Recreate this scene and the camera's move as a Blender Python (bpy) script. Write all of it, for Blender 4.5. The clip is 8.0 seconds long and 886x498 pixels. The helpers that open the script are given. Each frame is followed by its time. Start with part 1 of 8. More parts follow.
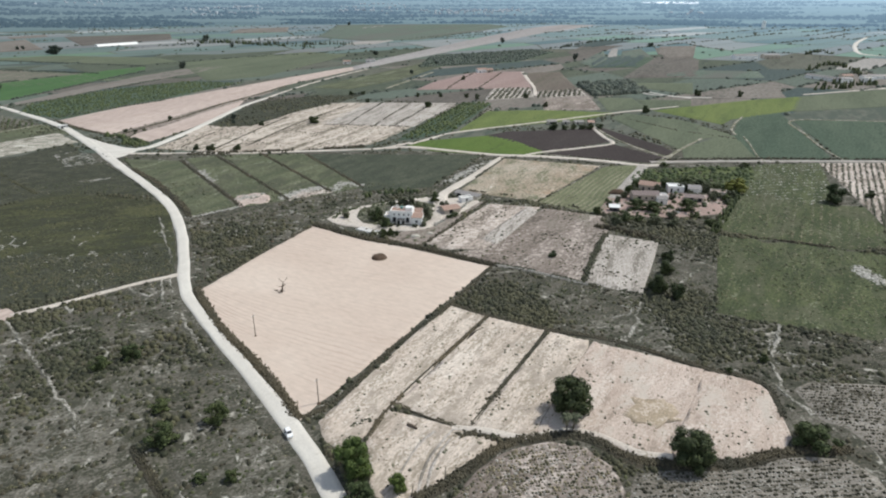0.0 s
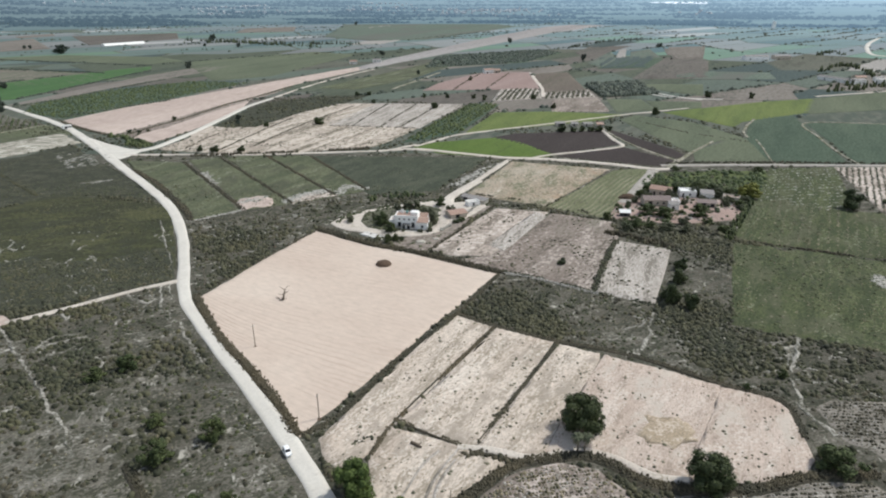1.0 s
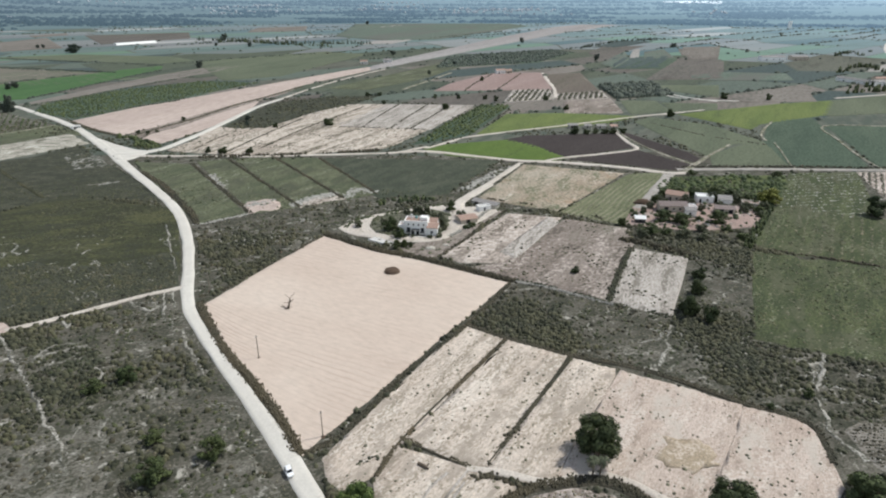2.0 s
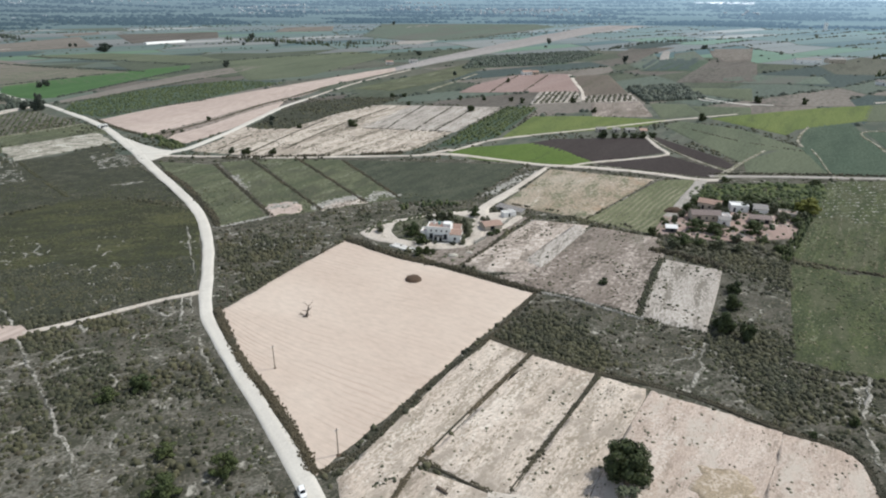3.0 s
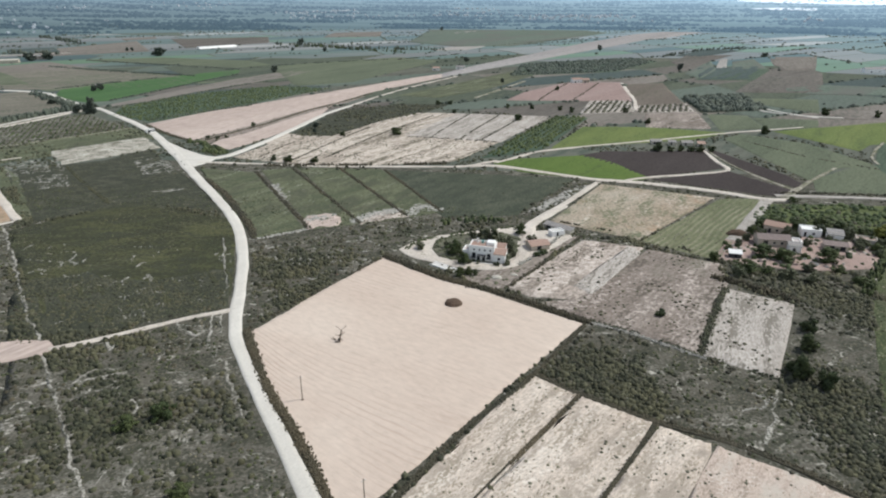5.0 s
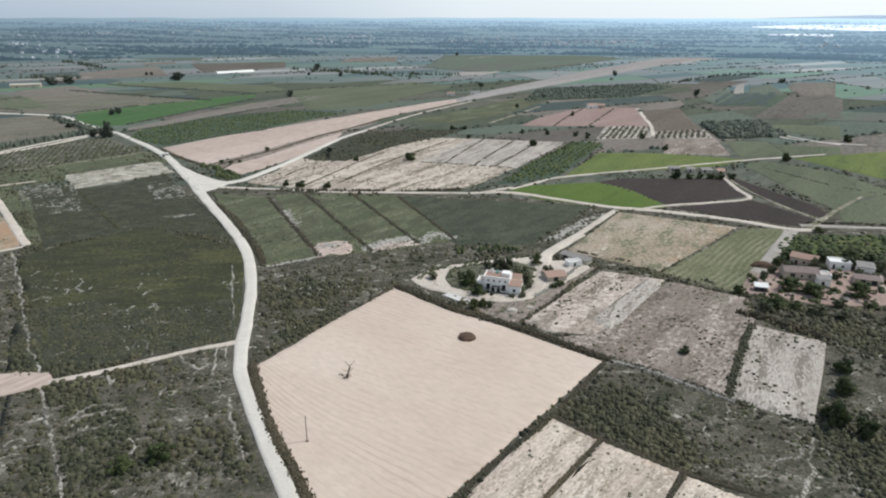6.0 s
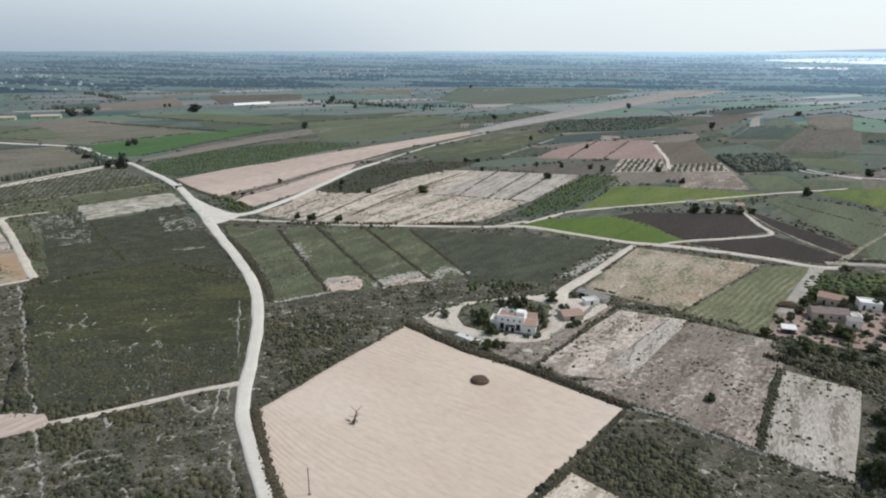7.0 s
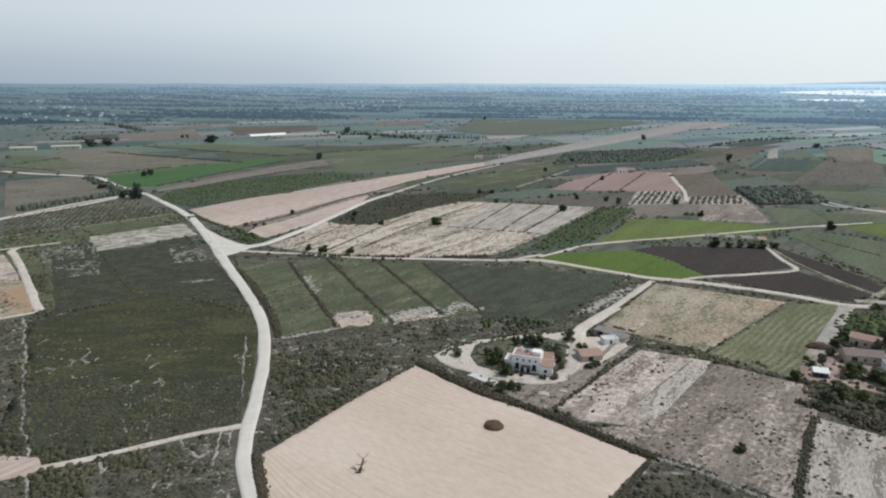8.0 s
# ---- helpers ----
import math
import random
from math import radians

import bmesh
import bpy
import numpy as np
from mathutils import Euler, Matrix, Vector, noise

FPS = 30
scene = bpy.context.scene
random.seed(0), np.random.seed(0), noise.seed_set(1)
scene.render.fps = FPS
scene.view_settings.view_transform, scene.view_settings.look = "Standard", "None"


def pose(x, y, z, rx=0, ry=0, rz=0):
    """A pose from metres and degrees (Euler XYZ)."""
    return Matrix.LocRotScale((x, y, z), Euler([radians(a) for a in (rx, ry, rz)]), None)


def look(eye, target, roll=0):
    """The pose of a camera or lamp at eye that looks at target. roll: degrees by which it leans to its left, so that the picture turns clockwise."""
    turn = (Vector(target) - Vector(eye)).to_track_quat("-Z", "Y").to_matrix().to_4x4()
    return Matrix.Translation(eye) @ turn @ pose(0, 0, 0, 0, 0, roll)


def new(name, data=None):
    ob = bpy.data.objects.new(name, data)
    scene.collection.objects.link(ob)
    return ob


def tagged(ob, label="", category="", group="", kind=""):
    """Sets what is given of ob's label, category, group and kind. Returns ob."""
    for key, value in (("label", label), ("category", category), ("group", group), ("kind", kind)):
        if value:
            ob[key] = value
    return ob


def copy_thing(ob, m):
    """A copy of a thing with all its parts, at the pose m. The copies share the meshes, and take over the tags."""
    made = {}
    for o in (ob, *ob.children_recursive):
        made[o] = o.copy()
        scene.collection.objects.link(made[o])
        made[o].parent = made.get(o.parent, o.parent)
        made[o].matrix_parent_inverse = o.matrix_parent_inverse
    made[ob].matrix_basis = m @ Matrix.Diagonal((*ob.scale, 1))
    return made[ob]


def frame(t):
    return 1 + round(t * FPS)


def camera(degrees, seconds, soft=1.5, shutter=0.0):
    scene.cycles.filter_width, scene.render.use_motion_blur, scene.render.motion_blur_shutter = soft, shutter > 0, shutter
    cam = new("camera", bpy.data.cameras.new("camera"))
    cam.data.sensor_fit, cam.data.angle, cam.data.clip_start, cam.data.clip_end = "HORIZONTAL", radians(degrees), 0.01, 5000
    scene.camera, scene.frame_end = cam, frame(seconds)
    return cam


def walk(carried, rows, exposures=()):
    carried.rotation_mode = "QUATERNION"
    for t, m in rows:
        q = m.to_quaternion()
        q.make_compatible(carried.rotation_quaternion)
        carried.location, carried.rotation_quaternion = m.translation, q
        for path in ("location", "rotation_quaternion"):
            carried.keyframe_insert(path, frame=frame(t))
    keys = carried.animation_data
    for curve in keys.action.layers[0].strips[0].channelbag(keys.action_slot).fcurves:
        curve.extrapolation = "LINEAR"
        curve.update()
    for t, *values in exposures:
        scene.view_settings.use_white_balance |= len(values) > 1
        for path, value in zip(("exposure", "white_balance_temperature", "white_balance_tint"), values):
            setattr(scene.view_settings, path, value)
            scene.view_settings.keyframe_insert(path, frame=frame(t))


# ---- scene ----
# ---------------------------------------------------------------- camera
cam = camera(71.17, 8.0, soft=2.1)
PATH = [
    (0, (0.00, 0.00, 100.00), (0.00, 46.04, 80.50), -0.04),
    (0.5, (-0.14, 3.46, 99.86), (-0.32, 49.50, 80.35), -0.03),
    (1, (-0.06, 6.94, 99.97), (-0.54, 52.97, 80.45), 0.02),
    (1.5, (-0.05, 10.49, 100.18), (-0.84, 56.50, 80.62), 0.00),
    (3, (-0.61, 21.44, 100.17), (-3.72, 67.35, 80.62), 0.08),
    (3.5, (-1.01, 25.24, 100.05), (-5.36, 71.06, 80.51), 0.07),
    (4, (-1.35, 29.07, 100.00), (-6.67, 74.79, 80.47), 0.02),
    (4.5, (-1.75, 33.04, 100.06), (-7.68, 78.69, 80.55), 0.03),
    (6, (-3.43, 44.80, 100.03), (-11.09, 91.01, 82.54), 0.03),
    (6.5, (-4.07, 48.71, 100.14), (-12.30, 95.23, 83.76), 0.04),
    (7, (-4.64, 52.55, 100.13), (-13.45, 99.35, 84.92), 0.04),
    (7.5, (-5.25, 56.57, 100.01), (-14.62, 103.63, 85.96), 0.07),
    (8, (-5.97, 60.54, 99.97), (-15.98, 107.79, 87.06), 0.03),
]
walk(cam, [(t, look(eye, target, roll)) for t, eye, target, roll in PATH], [(0.0, -0.06), (4.5, -0.06), (6.0, -0.15), (7.0, -0.26), (8.0, -0.35)])

# ---------------------------------------------------------------- light
SUN_UP, SUN_TURN = 57.0, 68.0
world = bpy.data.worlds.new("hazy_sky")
scene.world = world
world.use_nodes = True
wn = world.node_tree
sky = wn.nodes.new("ShaderNodeTexSky")
sky.sky_type, sky.sun_disc = "NISHITA", False
sky.sun_elevation, sky.sun_rotation = radians(SUN_UP), radians(SUN_TURN)
sky.altitude, sky.air_density, sky.dust_density, sky.ozone_density = 100, 1.1, 1.0, 1.3
veil = wn.nodes.new("ShaderNodeMix")
veil.data_type = "RGBA"
# the haze is brighter towards the sun's side
way, side = wn.nodes.new("ShaderNodeTexCoord"), wn.nodes.new("ShaderNodeSeparateXYZ")
wn.links.new(way.outputs["Generated"], side.inputs[0])
reach = wn.nodes.new("ShaderNodeMapRange")
reach.inputs["From Min"].default_value, reach.inputs["From Max"].default_value = -0.85, 0.6
wn.links.new(side.outputs["X"], reach.inputs["Value"])
tint = wn.nodes.new("ShaderNodeValToRGB")
tint.color_ramp.elements[0].color = (0.61, 0.68, 0.74, 1.0)
tint.color_ramp.elements[1].color = (0.93, 1.0, 1.0, 1.0)
middle = tint.color_ramp.elements.new(0.55)
middle.color = (0.84, 0.925, 0.97, 1.0)
wn.links.new(reach.outputs["Result"], tint.inputs["Fac"])
lift = wn.nodes.new("ShaderNodeVectorMath")
lift.operation = "SCALE"
lift.inputs["Scale"].default_value = 11.2
low = wn.nodes.new("ShaderNodeValToRGB")
low.color_ramp.elements[0].color = (0.34, 0.425, 0.54, 1.0)
low.color_ramp.elements[1].color = (0.9, 0.97, 0.99, 1.0)
for place, tone in ((0.3, (0.5, 0.59, 0.69, 1.0)), (0.5, (0.73, 0.81, 0.87, 1.0))):
    low.color_ramp.elements.new(place).color = tone
wn.links.new(reach.outputs["Result"], low.inputs["Fac"])
depth = wn.nodes.new("ShaderNodeMapRange")
depth.interpolation_type = "SMOOTHSTEP"
depth.inputs["From Min"].default_value, depth.inputs["From Max"].default_value = -0.01, 0.11
wn.links.new(side.outputs["Z"], depth.inputs["Value"])
haze = wn.nodes.new("ShaderNodeMix")
haze.data_type = "RGBA"
wn.links.new(depth.outputs["Result"], haze.inputs[0])
wn.links.new(low.outputs["Color"], haze.inputs[6])
wn.links.new(tint.outputs["Color"], haze.inputs[7])
wn.links.new(haze.outputs[2], lift.inputs[0])
thin = wn.nodes.new("ShaderNodeMapRange")
thin.interpolation_type = "SMOOTHSTEP"
for socket, value in (("From Min", 0.12), ("From Max", 0.7), ("To Min", 0.92), ("To Max", 0.12)):
    thin.inputs[socket].default_value = value
wn.links.new(side.outputs["Z"], thin.inputs["Value"])
wn.links.new(thin.outputs["Result"], veil.inputs[0])
wn.links.new(lift.outputs[0], veil.inputs[7])
wn.links.new(sky.outputs["Color"], veil.inputs[6])
wn.links.new(veil.outputs[2], wn.nodes["Background"].inputs["Color"])
wn.nodes["Background"].inputs["Strength"].default_value = 0.11

lamp = bpy.data.lights.new("sun", "SUN")
lamp.energy, lamp.angle, lamp.color = 3.45, radians(0.8), (1.0, 0.985, 0.92)
sun = new("sun", lamp)
az = radians(SUN_TURN)
to_sun = Vector((math.sin(az) * math.cos(radians(SUN_UP)), math.cos(az) * math.cos(radians(SUN_UP)), math.sin(radians(SUN_UP))))
sun.matrix_world = look(to_sun * 300, (0, 0, 0))

rng = np.random.default_rng(7)


# ---------------------------------------------------------------- materials
def node(nt, kind, **values):
    n = nt.nodes.new(kind)
    for key, value in values.items():
        n.inputs[key.replace("_", " ")].default_value = value
    return n


def blank(name, rough=0.9, spec=0.2):
    m = bpy.data.materials.new(name)
    m.use_nodes = True
    b = m.node_tree.nodes["Principled BSDF"]
    b.inputs["Roughness"].default_value = rough
    b.inputs["Specular IOR Level"].default_value = spec
    return m, m.node_tree, b


def rgb(c):
    return (c[0], c[1], c[2], 1.0)


def ramp(nt, fac, stops):
    r = nt.nodes.new("ShaderNodeValToRGB")
    while len(r.color_ramp.elements) < len(stops):
        r.color_ramp.elements.new(0.5)
    for e, (p, c) in zip(r.color_ramp.elements, stops):
        e.position, e.color = p, rgb(c)
    nt.links.new(fac, r.inputs["Fac"])
    return r.outputs["Color"]


def mixed(nt, fac, a, b, how="MIX"):
    n = nt.nodes.new("ShaderNodeMix")
    n.data_type, n.blend_type = "RGBA", how
    for slot, value in ((0, fac), (6, a), (7, b)):
        if hasattr(value, "is_output"):
            nt.links.new(value, n.inputs[slot])
        else:
            n.inputs[slot].default_value = value
    return n.outputs[2]


def grain(nt, scale, detail=4.0, rough=0.6, stretch=1.0, turn=0.0, shift=0.0, warp=0.0):
    """Noise in metres, stretched along a direction of the plan."""
    co = nt.nodes.new("ShaderNodeTexCoord")
    mp = nt.nodes.new("ShaderNodeMapping")
    mp.vector_type = "TEXTURE"
    mp.inputs["Rotation"].default_value = (0, 0, radians(turn))
    mp.inputs["Scale"].default_value = (stretch, 1, 1)
    mp.inputs["Location"].default_value = (shift, shift * 0.7, 0)
    nt.links.new(co.outputs["Object"], mp.inputs["Vector"])
    n = node(nt, "ShaderNodeTexNoise", Scale=scale, Detail=detail, Roughness=rough, Distortion=warp)
    nt.links.new(mp.outputs["Vector"], n.inputs["Vector"])
    return n.outputs["Fac"]


def spread(nt, fac, low, high):
    n = node(nt, "ShaderNodeMapRange", From_Min=low, From_Max=high)
    nt.links.new(fac, n.inputs["Value"])
    return n.outputs["Result"]


def bumped(nt, b, height, strength, distance):
    n = node(nt, "ShaderNodeBump", Strength=strength, Distance=distance)
    nt.links.new(height, n.inputs["Height"])
    nt.links.new(n.outputs["Normal"], b.inputs["Normal"])


def soil(name, low, high, turn=0.0, stretch=1.0, size=1.0, tuft=None, amount=0.5, pale=None, pale_amount=0.5, row=0.0, row_color=None, bump=0.5, veins=None, mottle=1.0, seed=0.0, stain=None, stain_amount=0.5, stain_size=1.0):
    """Earth: two broad tones, streaks along the work, weeds, stony patches and plough rows."""
    m, nt, b = blank(name, 0.95, 0.1)
    broad = grain(nt, 0.035 / size, 5, 0.6, stretch, turn, seed, 0.4)
    fine = grain(nt, 0.9 / size, 5, 0.7, 1 + (stretch - 1) * 0.5, turn, seed + 9)
    col = ramp(nt, spread(nt, broad, 0.3, 0.7), [(0, low), (1, high)])
    shade = ramp(nt, spread(nt, fine, 0.25, 0.75), [(0, (1 - 0.38 * mottle,) * 3), (0.5, (1 - 0.05 * mottle,) * 3), (1, (1 + 0.2 * mottle,) * 3)])
    col = mixed(nt, 1.0, col, shade, "MULTIPLY")
    if pale:
        a = grain(nt, 0.06 / size, 6, 0.65, stretch, turn, seed + 31, 0.8)
        c = grain(nt, 0.5 / size, 4, 0.7, 1, 0, seed + 57)
        n = nt.nodes.new("ShaderNodeMath")
        n.operation = "ADD"
        nt.links.new(a, n.inputs[0])
        nt.links.new(c, n.inputs[1])
        lo = 1.35 - 0.5 * pale_amount
        col = mixed(nt, spread(nt, n.outputs[0], lo, lo + 0.16), col, rgb(pale))
    if tuft:
        a = grain(nt, 0.1 / size, 4, 0.6, stretch, turn, seed + 73)
        c = grain(nt, 0.7 / size, 3, 0.65, 1 + (stretch - 1) * 0.3, turn, seed + 91)
        n = nt.nodes.new("ShaderNodeMath")
        n.operation = "ADD"
        nt.links.new(a, n.inputs[0])
        nt.links.new(c, n.inputs[1])
        lo = 1.35 - 0.5 * amount
        col = mixed(nt, spread(nt, n.outputs[0], lo, lo + 0.14), col, rgb(tuft))
    if stain:
        a = grain(nt, 0.04 / stain_size, 7, 0.68, 1 + (stretch - 1) * 0.4, turn, seed + 203, 0.5)
        lo = 0.68 - 0.3 * stain_amount
        weak = nt.nodes.new("ShaderNodeMath")
        weak.operation = "MULTIPLY"
        nt.links.new(spread(nt, a, lo, lo + 0.09), weak.inputs[0])
        nt.links.new(spread(nt, grain(nt, 0.6, 4, 0.7, 1, 0, seed + 221), 0.2, 0.55), weak.inputs[1])
        col = mixed(nt, weak.outputs[0], col, rgb(stain))
    if veins:
        # bare gaps between old tufts, in drifts
        co = nt.nodes.new("ShaderNodeTexCoord")
        bend = node(nt, "ShaderNodeTexNoise", Scale=0.35, Detail=5.0, Roughness=0.65)
        nt.links.new(co.outputs["Object"], bend.inputs["Vector"])
        push = nt.nodes.new("ShaderNodeVectorMath")
        push.operation = "MULTIPLY_ADD"
        nt.links.new(bend.outputs["Color"], push.inputs[0])
        push.inputs[1].default_value = (7, 5, 0)
        nt.links.new(co.outputs["Object"], push.inputs[2])
        cell = node(nt, "ShaderNodeTexVoronoi", Scale=0.34)
        cell.feature, cell.voronoi_dimensions = "DISTANCE_TO_EDGE", "2D"
        nt.links.new(push.outputs[0], cell.inputs["Vector"])
        bare = nt.nodes.new("ShaderNodeMath")
        bare.operation = "MULTIPLY"
        nt.links.new(spread(nt, cell.outputs["Distance"], 0.16, 0.0), bare.inputs[0])
        nt.links.new(spread(nt, grain(nt, 0.03, 5, 0.65, 1, 0, seed + 151), 0.46, 0.7), bare.inputs[1])
        torn = nt.nodes.new("ShaderNodeMath")
        torn.operation = "MULTIPLY"
        nt.links.new(bare.outputs[0], torn.inputs[0])
        nt.links.new(spread(nt, grain(nt, 0.4, 5, 0.7, 1, 0, seed + 171), 0.38, 0.66), torn.inputs[1])
        col = mixed(nt, torn.outputs[0], col, rgb(tuple(0.72 * v for v in veins)))
        a = grain(nt, 0.045, 4, 0.55, 1, 0, seed + 111, 1.2)
        n = nt.nodes.new("ShaderNodeMath")
        n.operation = "SUBTRACT"
        nt.links.new(a, n.inputs[0])
        n.inputs[1].default_value = 0.5
        o = nt.nodes.new("ShaderNodeMath")
        o.operation = "ABSOLUTE"
        nt.links.new(n.outputs[0], o.inputs[0])
        line = spread(nt, o.outputs[0], 0.016, 0.004)
        where = spread(nt, grain(nt, 0.25, 4, 0.7, 1, 0, seed + 133), 0.5, 0.62)
        k = nt.nodes.new("ShaderNodeMath")
        k.operation = "MULTIPLY"
        nt.links.new(line, k.inputs[0])
        nt.links.new(where, k.inputs[1])
        col = mixed(nt, k.outputs[0], col, rgb(veins))
    if row:
        co = nt.nodes.new("ShaderNodeTexCoord")
        mp = nt.nodes.new("ShaderNodeMapping")
        mp.vector_type = "TEXTURE"
        mp.inputs["Rotation"].default_value = (0, 0, radians(turn + 90))
        nt.links.new(co.outputs["Object"], mp.inputs["Vector"])
        w = node(nt, "ShaderNodeTexWave", Scale=0.314 / row, Distortion=6.5, Detail=2.0, Detail_Scale=0.25)
        nt.links.new(mp.outputs["Vector"], w.inputs["Vector"])
        k = grain(nt, 0.045, 4, 0.6, 2, turn, seed + 5)
        n = nt.nodes.new("ShaderNodeMath")
        n.operation = "MULTIPLY"
        nt.links.new(spread(nt, w.outputs["Fac"], 0.45, 0.85), n.inputs[0])
        nt.links.new(spread(nt, k, 0.4, 0.66), n.inputs[1])
        col = mixed(nt, n.outputs[0], col, rgb(row_color or low))
    nt.links.new(col, b.inputs["Base Color"])
    bumped(nt, b, fine, bump, 0.25)
    return m


def leaves(name, dark, light, rough=0.7):
    """Foliage that varies from clump to clump, and a little from plant to plant."""
    m, nt, b = blank(name, rough, 0.25)
    geo = nt.nodes.new("ShaderNodeNewGeometry")
    info = nt.nodes.new("ShaderNodeObjectInfo")
    col = ramp(nt, geo.outputs["Random Per Island"], [(0, dark), (0.75, light), (1, tuple(1.18 * v for v in light))])
    hue = ramp(nt, info.outputs["Random"], [(0, (0.8, 0.85, 0.8)), (1, (1.15, 1.1, 1.0))])
    col = mixed(nt, 1.0, col, hue, "MULTIPLY")
    broad = ramp(nt, spread(nt, grain(nt, 0.05, 4), 0.3, 0.7), [(0, (0.75, 0.8, 0.8)), (1, (1.2, 1.12, 1.0))])
    col = mixed(nt, 1.0, col, broad, "MULTIPLY")
    nt.links.new(col, b.inputs["Base Color"])
    return m


def crumbs(name, dark, light):
    """Loose pale stones and bare chalk, each crumb of its own tone."""
    m, nt, b = blank(name, 0.95, 0.1)
    geo = nt.nodes.new("ShaderNodeNewGeometry")
    col = ramp(nt, geo.outputs["Random Per Island"], [(0, dark), (1, light)])
    col = mixed(nt, 1.0, col, ramp(nt, spread(nt, grain(nt, 1.5, 4), 0.3, 0.7), [(0, (0.75,) * 3), (1, (1.1,) * 3)]), "MULTIPLY")
    nt.links.new(col, b.inputs["Base Color"])
    return m


def plain(name, color, rough=0.7, metal=0.0, scale=1.5, vary=0.2, bump=0.1):
    m, nt, b = blank(name, rough, 0.35)
    b.inputs["Metallic"].default_value = metal
    f = grain(nt, scale, 5, 0.65)
    g = grain(nt, scale * 8, 3, 0.6)
    n = nt.nodes.new("ShaderNodeMath")
    n.operation = "MULTIPLY_ADD"
    n.inputs[1].default_value = 0.6
    nt.links.new(f, n.inputs[0])
    nt.links.new(g, n.inputs[2])
    a, c = tuple(v * (1 - vary) for v in color), tuple(min(v * (1 + vary), 0.95) for v in color)
    nt.links.new(ramp(nt, spread(nt, n.outputs[0], 0.5, 1.1), [(0, a), (1, c)]), b.inputs["Base Color"])
    bumped(nt, b, g, bump, 0.05)
    return m


def ploughed_sand():
    """Pale tilled sand whose furrows bend round to follow the road's bank."""
    m, nt, b = blank("ploughed_sand", 0.95, 0.1)

    def sums(how, a, c):
        n = nt.nodes.new("ShaderNodeMath")
        n.operation = how
        for slot, value in ((0, a), (1, c)):
            if hasattr(value, "is_output"):
                nt.links.new(value, n.inputs[slot])
            else:
                n.inputs[slot].default_value = value
        return n.outputs[0]

    def along(direction, start):
        co, off, dot = nt.nodes.new("ShaderNodeTexCoord"), nt.nodes.new("ShaderNodeVectorMath"), nt.nodes.new("ShaderNodeVectorMath")
        off.operation, dot.operation = "SUBTRACT", "DOT_PRODUCT"
        nt.links.new(co.outputs["Object"], off.inputs[0])
        off.inputs[1].default_value = (*start, 0)
        nt.links.new(off.outputs[0], dot.inputs[0])
        dot.inputs[1].default_value = (*direction, 0)
        return dot.outputs["Value"]

    a, d = along((0.584, -0.812), (-87, 198)), along((0.812, 0.584), (-87, 198))
    bend = sums("MULTIPLY", sums("SUBTRACT", 1.0, sums("EXPONENT", sums("MULTIPLY", d, -0.1), 0)), 17.0)
    curve = sums("ADD", sums("MULTIPLY", d, 1.6), bend)
    wander = sums("MULTIPLY", grain(nt, 0.03, 3, 0.5), 14.0)
    phase = sums("ADD", sums("SUBTRACT", a, curve), wander)
    wave = sums("SINE", sums("MULTIPLY", phase, 2 * math.pi / 4.3), 0)
    broad = grain(nt, 0.028, 5, 0.6, 2.0, 150, 3, 0.6)
    fine = grain(nt, 0.55, 5, 0.7, 2.0, 150, 9)
    rough = grain(nt, 2.2, 3, 0.7, 1, 0, 4)
    col = ramp(nt, spread(nt, broad, 0.32, 0.68), [(0, (0.5, 0.405, 0.338)), (0.55, (0.54, 0.447, 0.376)), (1, (0.582, 0.494, 0.42))])
    col = mixed(nt, 1.0, col, ramp(nt, spread(nt, fine, 0.25, 0.75), [(0, (0.86,) * 3), (0.5, (0.99,) * 3), (1, (1.08,) * 3)]), "MULTIPLY")
    where = sums("MULTIPLY", spread(nt, grain(nt, 0.022, 4, 0.6, 1.6, 150, 5), 0.46, 0.72), spread(nt, grain(nt, 0.5, 3, 0.6, 6.0, 152, 25), 0.3, 0.6))
    line = sums("MULTIPLY", spread(nt, wave, 0.25, 0.95), where)
    # furrow shading put into the colour as darker lines
    col = mixed(nt, line, col, rgb((0.42, 0.325, 0.27)))
    specks = spread(nt, rough, 0.7, 0.76)
    col = mixed(nt, specks, col, rgb((0.36, 0.28, 0.22)))
    nt.links.new(col, b.inputs["Base Color"])
    bumped(nt, b, sums("ADD", fine, sums("MULTIPLY", line, -0.8)), 0.25, 0.25)
    return m


SAND = ploughed_sand()
PLOT = soil("fallow_pale_earth", (0.46, 0.38, 0.312), (0.64, 0.56, 0.48), 57, 4, 0.45, tuft=(0.3, 0.255, 0.2), amount=0.66, pale=(0.685, 0.62, 0.545), pale_amount=0.58, bump=0.8, mottle=1.4, stain=(0.34, 0.292, 0.242), stain_amount=0.56, stain_size=0.22)
PLOT_PINK = soil("fallow_pink_earth", (0.432, 0.345, 0.285), (0.552, 0.46, 0.396), 57, 3, 0.35, tuft=(0.304, 0.248, 0.202), amount=0.56, pale=(0.607, 0.543, 0.478), pale_amount=0.6, bump=0.7, mottle=1.2, seed=40, stain=(0.488, 0.432, 0.373), stain_amount=0.5, stain_size=0.4)
PALE = soil("white_stony_earth", (0.36, 0.324, 0.287), (0.475, 0.433, 0.392), 70, 6, 0.5, tuft=(0.2, 0.18, 0.152), amount=0.7, pale=(0.559, 0.517, 0.468), pale_amount=0.5, bump=0.6, mottle=1.3, seed=11)
